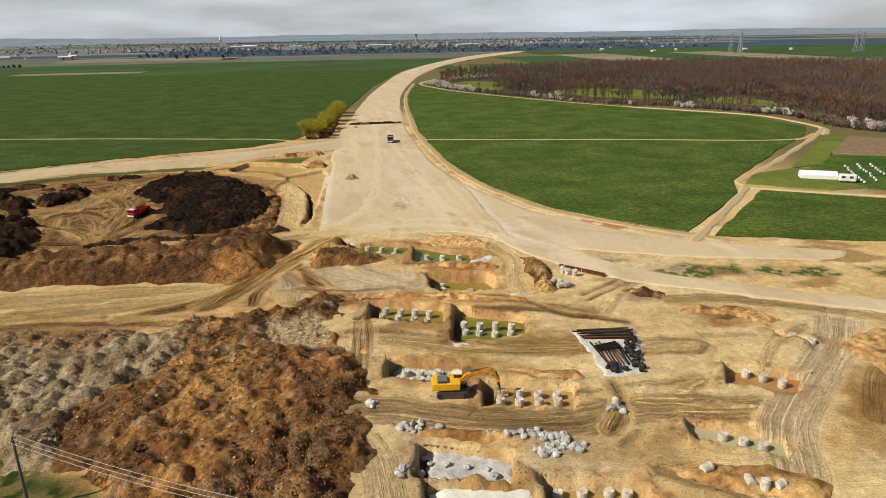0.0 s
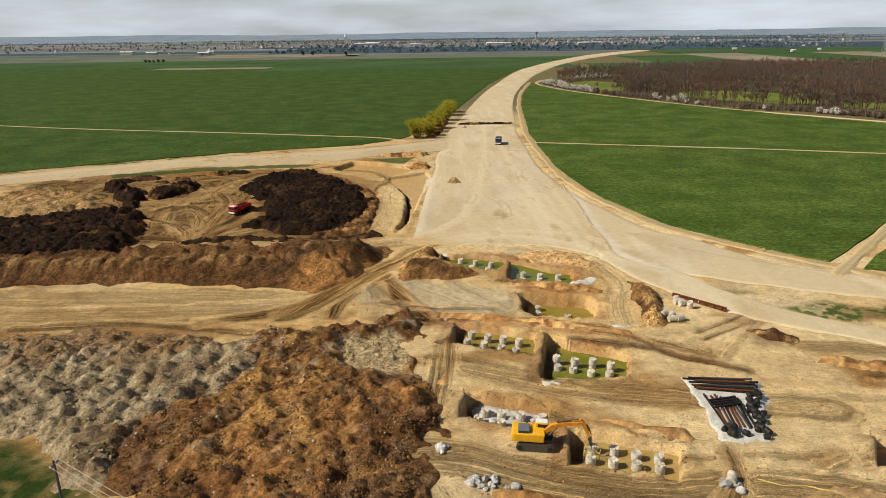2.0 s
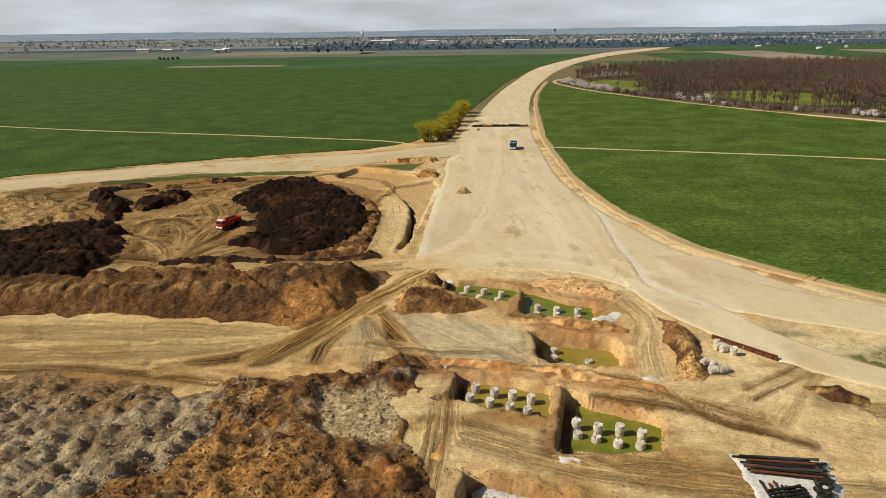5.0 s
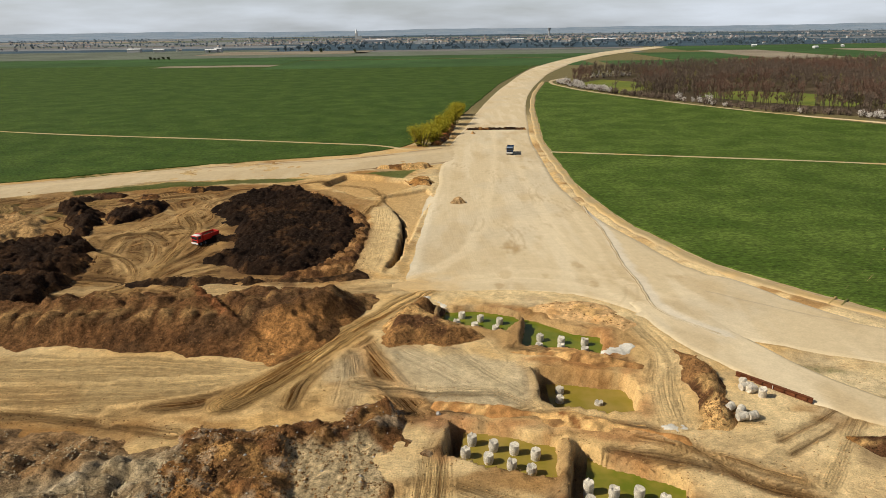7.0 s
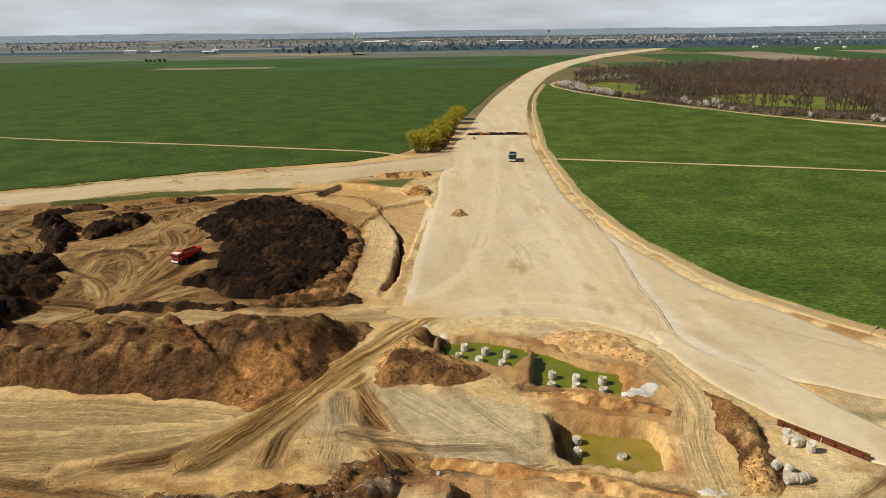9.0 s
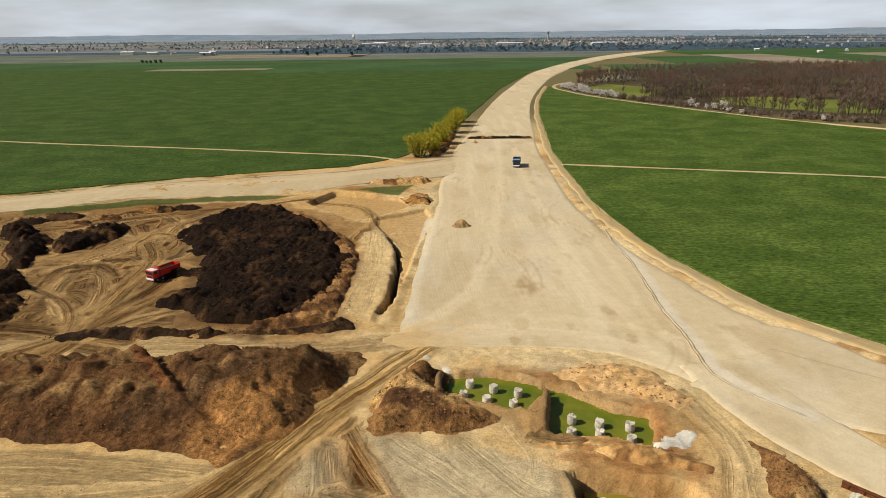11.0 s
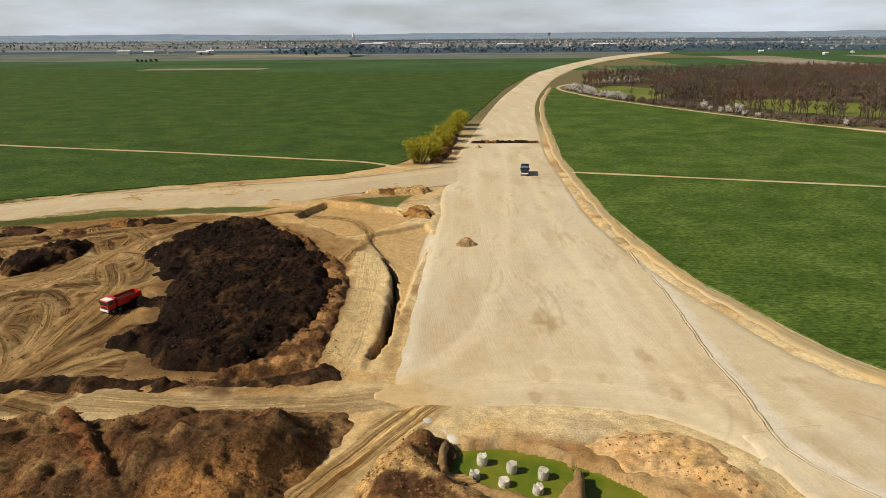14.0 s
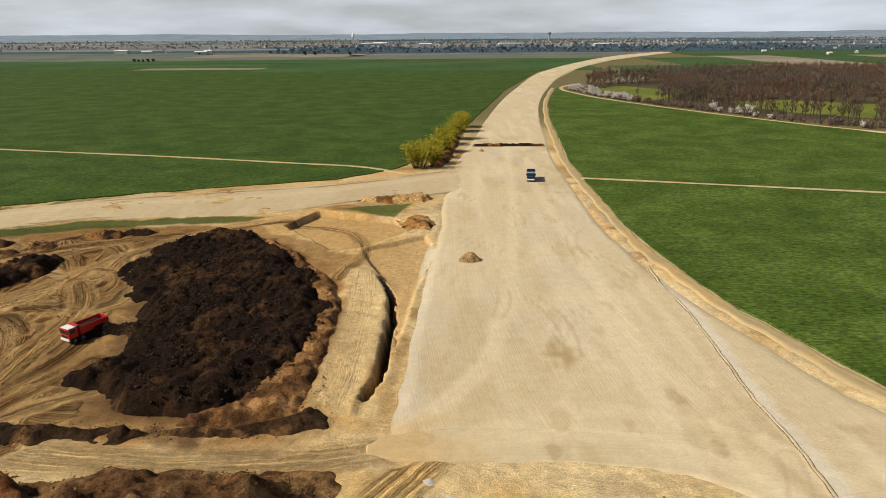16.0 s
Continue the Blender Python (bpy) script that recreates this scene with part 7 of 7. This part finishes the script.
for n in range(26):
    row = n % 3
    hx, hy = 150 + row * 5.5 + (n // 3) * 1.5, 156 + row * 1.5 + (n // 3) * 2.6
    if hive_proto is None:
        hive_proto = thing("beehive", "white wooden beehive standing on grass", "beehive", "beehives on the plot", pose(hx, hy, 0.14))
        for nm, z, sz, w, mt in (("stand", 0.1, 0.2, 0.6, BARK), ("body", 0.5, 0.6, 0.5, WHITE), ("roof", 0.84, 0.1, 0.58, GREYMETAL)):
            bm = bmesh.new()
            box(bm, 0, 0, z, w, w, sz, 0.02)
            part(nm, bm, mt, hive_proto)
    else:
        copy_thing(hive_proto, pose(hx + rnd.uniform(-0.4, 0.4), hy, 0.14, 0, 0, rnd.uniform(-10, 10)))

# ---- the far plain ----
def land(name, colour, second=None):
    return material(name, colour, 0.95, 0.3, 14.0, 3.0, 0.0, second=second or tuple(c * 0.75 for c in colour))


# most of these tones are greyed or blued, painting distance haze into them
LANDS = [land("far_tan_stubble", (0.27, 0.225, 0.16)), land("far_green_crop", (0.052, 0.10, 0.03)), land("far_olive_pasture", (0.14, 0.155, 0.115)), land("far_ploughland", (0.175, 0.165, 0.155)), land("hazy_dark_woodland", (0.055, 0.088, 0.115)), land("hazy_grey_fallow", (0.20, 0.21, 0.215))]
FARFIELDS = [   # west, east, south, north, material
    (-330, -190, 860, 900, 0), (-190, 185, 800, 1000, 1), (-1600, -190, 905, 1010, 1), (-1700, 250, 1010, 1130, 1), (-1000, -150, 1130, 1250, 2), (-150, 340, 1130, 1330, 2), (-1800, -1000, 1130, 1400, 1),
    (-1000, -420, 1250, 1420, 2), (-420, -120, 1260, 1420, 0), (-120, 400, 1335, 1420, 3), (-330, 900, 1425, 1900, 4), (-1300, -330, 1425, 1540, 2), (-1300, -330, 1545, 1720, 4), (-1300, -330, 1725, 1900, 5), (-2600, -1300, 1400, 1900, 4),
    (300, 420, 900, 1120, 1), (425, 520, 880, 1180, 0), (525, 640, 860, 1180, 1), (645, 740, 840, 1180, 0), (745, 900, 800, 1180, 1), (905, 1500, 700, 1180, 1), (420, 1600, 1185, 1420, 1), (905, 2400, 1425, 1900, 4), (640, 1000, 560, 790, 2), (1005, 1700, 300, 690, 2), (200, 395, 770, 890, 1)]
rnd = random.Random(77)
y0 = 1905
while y0 < 4850:
    deep = rnd.uniform(90, 260) * y0 / 2500
    x0 = -4200
    while x0 < 4200:
        wide = rnd.uniform(250, 1100)
        FARFIELDS.append((x0, x0 + wide - 3, y0, min(y0 + deep - 3, 4950), rnd.choice((0, 2, 3, 4, 5, 4, 5, 3))))
        x0 += wide
    y0 += deep
for w, e, s0, n0, k in FARFIELDS:
    skew = 0.04 * (n0 - s0)
    plot("far_field", [(w, s0), (e, s0 + skew), (e + skew, n0), (w + skew, n0)], LANDS[k], 0.15, 1.5, "distant strip of farmland on the plain", "field", 60.0)

# low wooded hills close the plain, distance haze blued into their colour
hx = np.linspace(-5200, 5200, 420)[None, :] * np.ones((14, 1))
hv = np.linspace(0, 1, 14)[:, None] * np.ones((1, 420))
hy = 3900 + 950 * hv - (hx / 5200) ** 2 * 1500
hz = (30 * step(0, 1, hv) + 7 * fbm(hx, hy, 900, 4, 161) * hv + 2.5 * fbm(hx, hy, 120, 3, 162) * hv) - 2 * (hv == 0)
hills = new("hills", grid_mesh("hills", hx, hy, hz, land("hazy_far_hills", (0.17, 0.225, 0.285), (0.23, 0.27, 0.315))))
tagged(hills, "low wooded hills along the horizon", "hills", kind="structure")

# far trees and hedges, their leaf colour greyed and blued as haze
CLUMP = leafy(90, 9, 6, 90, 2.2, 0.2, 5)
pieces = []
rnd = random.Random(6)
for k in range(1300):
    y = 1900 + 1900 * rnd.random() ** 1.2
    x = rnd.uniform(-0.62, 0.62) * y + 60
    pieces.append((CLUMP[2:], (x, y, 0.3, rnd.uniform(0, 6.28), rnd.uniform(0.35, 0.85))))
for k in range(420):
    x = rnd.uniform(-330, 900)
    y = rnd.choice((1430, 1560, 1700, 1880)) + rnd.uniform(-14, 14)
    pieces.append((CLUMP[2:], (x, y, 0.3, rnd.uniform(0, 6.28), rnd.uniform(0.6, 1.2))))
merged("far_trees", pieces, foliage("hazy_tree_foliage", (0.14, 0.185, 0.215), 0.2), "scattered trees and hedges on the far plain", "trees")
for x, y, k in ((-227.7, 1350, 0.9), (-209, 1345, 0.9), (-143.7, 1330, 0.8), (-442, 1420, 0.5), (-423, 1086, 0.6), (-418, 1088, 0.5), (-411, 1086, 0.5), (-404, 1087, 0.6), (-396, 1086, 0.6)):
    plant("far_bush", plant_meshes(CLUMP, HEDGE, 0), pose(x, y, 0.1) @ Matrix.Scale(k, 4), "dark round bush alone on the far fields", "bush", "lone bushes on the far fields")

# ---- the town ----
ROOFS = [paint("terracotta_roof", (0.31, 0.25, 0.22), 0.9), paint("grey_roof", (0.22, 0.22, 0.22), 0.8), paint("brown_roof", (0.20, 0.16, 0.14), 0.9)]
WALLS = [paint("cream_render", (0.40, 0.375, 0.34), 0.9), paint("white_render", (0.47, 0.465, 0.455), 0.9), paint("grey_render", (0.40, 0.39, 0.37), 0.9)]


def house_meshes(w, d, eave, ridge, wall_mat, roof_mat):
    bm = bmesh.new()
    box(bm, 0, 0, eave / 2, w, d, eave)
    wall = bpy.data.meshes.new("wall")
    bm.to_mesh(wall)
    bm.free()
    wall.materials.append(wall_mat)
    bm = bmesh.new()
    o = 0.5
    a = [bm.verts.new(p) for p in ((-w / 2 - o, -d / 2 - o, eave), (w / 2 + o, -d / 2 - o, eave), (w / 2 + o, d / 2 + o, eave), (-w / 2 - o, d / 2 + o, eave), (-w / 2 - o, 0, ridge), (w / 2 + o, 0, ridge))]
    for f in ((0, 1, 5, 4), (2, 3, 4, 5), (0, 4, 3), (1, 2, 5), (3, 2, 1, 0)):
        bm.faces.new([a[i] for i in f])
    roof = bpy.data.meshes.new("roof")
    bm.to_mesh(roof)
    bm.free()
    roof.materials.append(roof_mat)
    return wall, roof


HOUSES = [house_meshes(11, 9, 4.5, 8.0, WALLS[0], ROOFS[0]), house_meshes(13, 9, 6.5, 10.5, WALLS[1], ROOFS[0]), house_meshes(10, 8, 4, 7, WALLS[1], ROOFS[2]), house_meshes(14, 10, 7, 10.5, WALLS[0], ROOFS[1]), house_meshes(9, 8, 4, 7.2, WALLS[2], ROOFS[0]), house_meshes(26, 12, 9, 11, WALLS[1], ROOFS[1])]
rnd = random.Random(15)


def house(k, x, y, turn, label, scale=1.0):
    h = thing("house", label, "house", "houses of the far town", pose(x, y, 0.3, 0, 0, turn) @ Matrix.Scale(scale, 4))
    for nm, me in zip(("wall", "roof"), HOUSES[k]):
        ob = new(nm, me)
        ob.parent = h


walls_far, roofs_far = [], []
for n in range(430):
    y = 1920 + 1150 * rnd.random() ** 1.3
    x = rnd.uniform(-0.27, 0.36) * y + rnd.gauss(0, 40)
    k, turn = rnd.choice((0, 1, 2, 3, 4, 0, 1)), rnd.uniform(-25, 25) + rnd.choice((0, 90))
    if n % 2 == 0:
        house(k, x, y, turn, "small far house with pale walls and a dark roof", 0.6)
        continue
    for out, me in zip((walls_far, roofs_far), HOUSES[k]):
        v = np.empty(len(me.vertices) * 3, np.float32)
        me.vertices.foreach_get("co", v)
        me.calc_loop_triangles()
        f = np.empty(len(me.loop_triangles) * 3, np.int32)
        me.loop_triangles.foreach_get("vertices", f)
        out.append(((v.reshape(-1, 3), f.reshape(-1, 3)), (x, y, 0.3, radians(turn), 0.6)))
merged("far_house_walls", walls_far, WALLS[1], "pale walls of crowded far houses", "houses")
merged("far_house_roofs", roofs_far, ROOFS[0], "dull red roofs of crowded far houses", "houses")
for n in range(90):
    y = rnd.uniform(1500, 3300)
    x = (rnd.uniform(-0.62, -0.3) if n % 2 else rnd.uniform(0.38, 0.62)) * y
    house(rnd.choice((1, 2, 4)), x, y, rnd.uniform(0, 180), "lone far farmhouse with pale walls", 0.6)


def hall(x, y, w, d, tall, turn, label):
    h = thing("warehouse", label, "warehouse", "", pose(x, y, 0.3, 0, 0, turn))
    wall, roof = house_meshes(w, d, tall, tall + 1.5, WALLS[1], WHITE)
    for nm, me in (("wall", wall), ("roof", roof)):
        ob = new(nm, me)
        ob.parent = h


for x, y, w, d, tall, turn in ((-442, 1428, 22, 12, 5, 5), (-430, 1436, 14, 10, 7, 0), (-625, 1500, 26, 12, 6, 0), (-570, 1490, 20, 12, 5, 8), (-170, 2050, 60, 24, 9, 4), (-150, 2100, 40, 20, 10, -6), (210, 1960, 70, 20, 8, 3), (450, 1900, 60, 18, 7, 6), (-20, 1990, 34, 18, 8, 0), (640, 1200, 8, 5, 2.6, 20), (600, 1340, 8, 5, 2.6, 0), (720, 1260, 7, 5, 2.6, 70), (830, 1200, 8, 5, 2.6, 10), (900, 1160, 7, 5, 2.6, 30)):
    hall(x, y, w, d, tall, turn, "long white far hall with a pale roof")
church = thing("church", "far white church with a pointed spire", "church", at=pose(-297, 2690, 0.3))
bm = bmesh.new()
box(bm, 0, 0, 12, 9, 9, 24)
part("tower", bm, WALLS[1], church)
bm = bmesh.new()
bmesh.ops.create_cone(bm, cap_ends=True, segments=8, radius1=5.5, radius2=0.2, depth=18, matrix=Matrix.Translation((0, 0, 33)))
part("spire", bm, WHITE, church)
bm = bmesh.new()
box(bm, 12, 0, 6, 18, 11, 12)
part("nave", bm, WALLS[1], church)
tower = thing("water_tower", "tall dark far water tower", "tower", at=pose(423, 2640, 0.3))
bm = bmesh.new()
rod(bm, (0, 0, 0), (0, 0, 26), 3.0, 2.4, 12)
part("shaft", bm, WALLS[2], tower)
bm = bmesh.new()
rod(bm, (0, 0, 24), (0, 0, 34), 3.5, 6.0, 12)
part("tank", bm, ROOFS[1], tower)

# pylons in the east
PYLON_STEEL = paint("pale_galvanised_steel", (0.36, 0.39, 0.42), 0.7)


def pylon(x, y, tall):
    py_ = thing("pylon", "grey steel lattice pylon far beyond the wood", "pylon", "pylons of the power line", pose(x, y, 0.2, 0, 0, 20))
    for sx in (-1, 1):
        for sy in (-1, 1):
            bm = bmesh.new()
            rod(bm, (sx * 3, sy * 3, 0), (sx * 0.5, sy * 0.5, tall), 0.22, 0.15, 5)
            part("leg", bm, PYLON_STEEL, py_)
    for z, w in ((tall * 0.7, 7), (tall * 0.84, 9), (tall * 0.96, 6)):
        bm = bmesh.new()
        box(bm, 0, 0, z, w * 2, 0.5, 0.5)
        part("crossarm", bm, PYLON_STEEL, py_)
    for k in range(6):
        z0, z1 = tall * k / 6, tall * (k + 1) / 6
        w0, w1 = 3 - 2.5 * k / 6, 3 - 2.5 * (k + 1) / 6
        for s in (-1, 1):
            bm = bmesh.new()
            rod(bm, (-w0, s * w0, z0), (w1, s * w1, z1), 0.13, n=4)
            rod(bm, (w0, s * w0, z0), (-w1, s * w1, z1), 0.13, n=4)
            part("brace", bm, PYLON_STEEL, py_)


for x, y in ((700, 1050), (735, 1075), (765, 1120), (905, 1010), (935, 1030), (965, 1000), (1100, 985)):
    pylon(x, y, 34)

# ---- loose stones and clods ----
def scatter(name, outline, count, low, high, mat, label, seed, top):
    """Loose clods on a heap; top gives the surface they lie on."""
    rs = np.random.RandomState(seed)
    p = np.array(outline, float)
    x, y = rs.uniform(p[:, 0].min(), p[:, 0].max(), count * 3), rs.uniform(p[:, 1].min(), p[:, 1].max(), count * 3)
    ok = (inside(outline, x, y) > 0.6) & (value_noise(x / 4, y / 4, seed) > 0.35)
    x, y = x[ok][:count], y[ok][:count]
    z = top(x, y)
    r = low + (high - low) * rs.random(len(x)) ** 2.6
    base = np.array([(1, 0, 0), (-1, 0, 0), (0, 1, 0), (0, -1, 0), (0, 0, 1), (0, 0, -1)], float)
    faces = np.array([(0, 2, 4), (2, 1, 4), (1, 3, 4), (3, 0, 4), (2, 0, 5), (1, 2, 5), (3, 1, 5), (0, 3, 5)])
    v = base[None] * r[:, None, None] * rs.uniform(0.6, 1.3, (len(x), 6, 1))
    a = rs.uniform(0, 6.28, len(x))[:, None]
    vx, vy = v[..., 0] * np.cos(a) - v[..., 1] * np.sin(a), v[..., 0] * np.sin(a) + v[..., 1] * np.cos(a)
    verts = np.stack([vx + x[:, None], vy + y[:, None], v[..., 2] * 0.7 + (z + r * 0.1)[:, None]], -1).reshape(-1, 3)
    f = (faces[None] + 6 * np.arange(len(x))[:, None, None]).reshape(-1, 3)
    return tagged(new(name, mesh_of(name, verts, f, mat, flat=True)), label, "clods", kind="stuff")


def surface_of(ob_name):
    """Looks up the top of a heap by its own grid of points."""
    best = {}
    for ob in scene.objects:
        if ob.type == 'MESH' and ob.name.split(".")[0] in ob_name:
            n = len(ob.data.vertices)
            co = np.empty(n * 3, np.float32)
            ob.data.vertices.foreach_get("co", co)
            co = co.reshape(-1, 3)
            for cx, cy, cz in zip(np.round(co[:, 0] / 0.5).astype(int), np.round(co[:, 1] / 0.5).astype(int), co[:, 2]):
                key = (cx, cy)
                if cz > best.get(key, -9):
                    best[key] = cz
    return lambda x, y: np.array([best.get((int(round(a / 0.5)), int(round(b / 0.5))), 0.0) - 0.12 for a, b in zip(x, y)])


on_heaps = surface_of(("soil_heap", "spoil_heap", "spoil_bank", "spoil_mound"))
DARK_CLOD = varied(material("dark_clods", (0.032, 0.02, 0.0125), 0.95, 0.4, 0.5, 0.1, 0.0), 0.6, True)
BROWN_CLOD = varied(material("brown_clods", (0.20, 0.105, 0.04), 0.95, 0.4, 0.5, 0.1, 0.0), 0.5, True)
GREY_CLOD = varied(material("grey_clods", (0.40, 0.32, 0.20), 0.95, 0.4, 0.5, 0.1, 0.0), 0.35, True)
scatter("clods", DARK, 9000, 0.06, 0.30, DARK_CLOD, "loose clods of black topsoil", 1, on_heaps)
scatter("clods", DARK_W, 7000, 0.06, 0.30, DARK_CLOD, "loose clods of black topsoil", 2, on_heaps)
scatter("clods", BROWN, 30000, 0.05, 0.19, BROWN_CLOD, "loose brown clods and stones", 3, on_heaps)
scatter("stones", BROWN, 420, 0.06, 0.26, varied(material("pale_stones", (0.42, 0.38, 0.31), 0.9, 0.3, 0.5, 0.1, 0.0), 0.4, True), "loose pale stones", 4, on_heaps)
scatter("clods", MARL, 14000, 0.05, 0.2, GREY_CLOD, "loose lumps of grey marl", 5, on_heaps)
scatter("clods", BERM, 9000, 0.04, 0.17, BROWN_CLOD, "loose brown clods", 6, on_heaps)
for n, m in enumerate((MOUND, RIGHT, NORTH)):
    scatter("clods", m, 1500, 0.04, 0.2, BROWN_CLOD, "loose brown clods", 7 + n, on_heaps)
ground_top = lambda x, y: np.array([height_at(a, b) for a, b in zip(x, y)]) - 0.05
scatter("clods", [(-90, 98), (-90, 106), (-40, 105.5), (-22, 103), (-22, 98)], 3000, 0.03, 0.16, BROWN_CLOD, "loose brown clods by the haul road", 11, ground_top)
scatter("clods", [(-50, 149), (-14, 151), (-7, 160), (-4, 148), (-12, 145.5), (-48, 145.5)], 1200, 0.03, 0.14, DARK_CLOD, "loose dark clods beside the track", 12, ground_top)
scatter("clods", [(5, 104), (34, 101), (34, 82), (46, 66), (46, 48), (20, 44), (4, 60)], 2200, 0.03, 0.14, BROWN_CLOD, "loose clods on the trodden clay", 13, ground_top)
scatter("clods", [(-100, 196), (-100, 224), (-58, 224), (-50, 214), (-64, 190)], 2000, 0.03, 0.16, DARK_CLOD, "loose dark clods at the yard's edge", 14, ground_top)
scatter("clods", [(-14, 200), (-6, 196), (-6, 150), (-12, 148), (-7, 170)], 1000, 0.03, 0.14, BROWN_CLOD, "loose brown clods beside the strip", 15, ground_top)

SOIL_CLOD = varied(material("tan_clods", (0.36, 0.22, 0.09), 0.95, 0.4, 0.5, 0.1, 0.0), 0.5, True)
scatter("clods", [(4, 106), (34, 102), (36, 120), (44, 100), (60, 92), (74, 80), (60, 52), (40, 44), (3, 44)], 9000, 0.04, 0.15, SOIL_CLOD, "loose tan clods on the trodden clay", 21, ground_top)
scatter("clods", [(-104, 146), (-104, 214), (-54, 216), (-44, 190), (-42, 150)], 8000, 0.05, 0.2, BROWN_CLOD, "loose brown clods in the yard", 22, ground_top)
scatter("clods", [(-95, 116), (-20, 115), (-6, 120), (6, 118), (18, 106), (4, 100), (-20, 103), (-95, 104)], 5000, 0.04, 0.13, SOIL_CLOD, "loose tan clods on the haul road", 23, ground_top)
scatter("clods", [(-50, 145), (-10, 145), (-8, 147), (-14, 149), (-50, 148)], 2000, 0.04, 0.14, DARK_CLOD, "loose dark clods along the track", 24, ground_top)
scatter("clods", [(50, 118), (62, 112), (80, 104), (96, 98), (92, 90), (70, 98), (58, 108)], 2500, 0.04, 0.14, SOIL_CLOD, "loose tan clods between the roads", 25, ground_top)
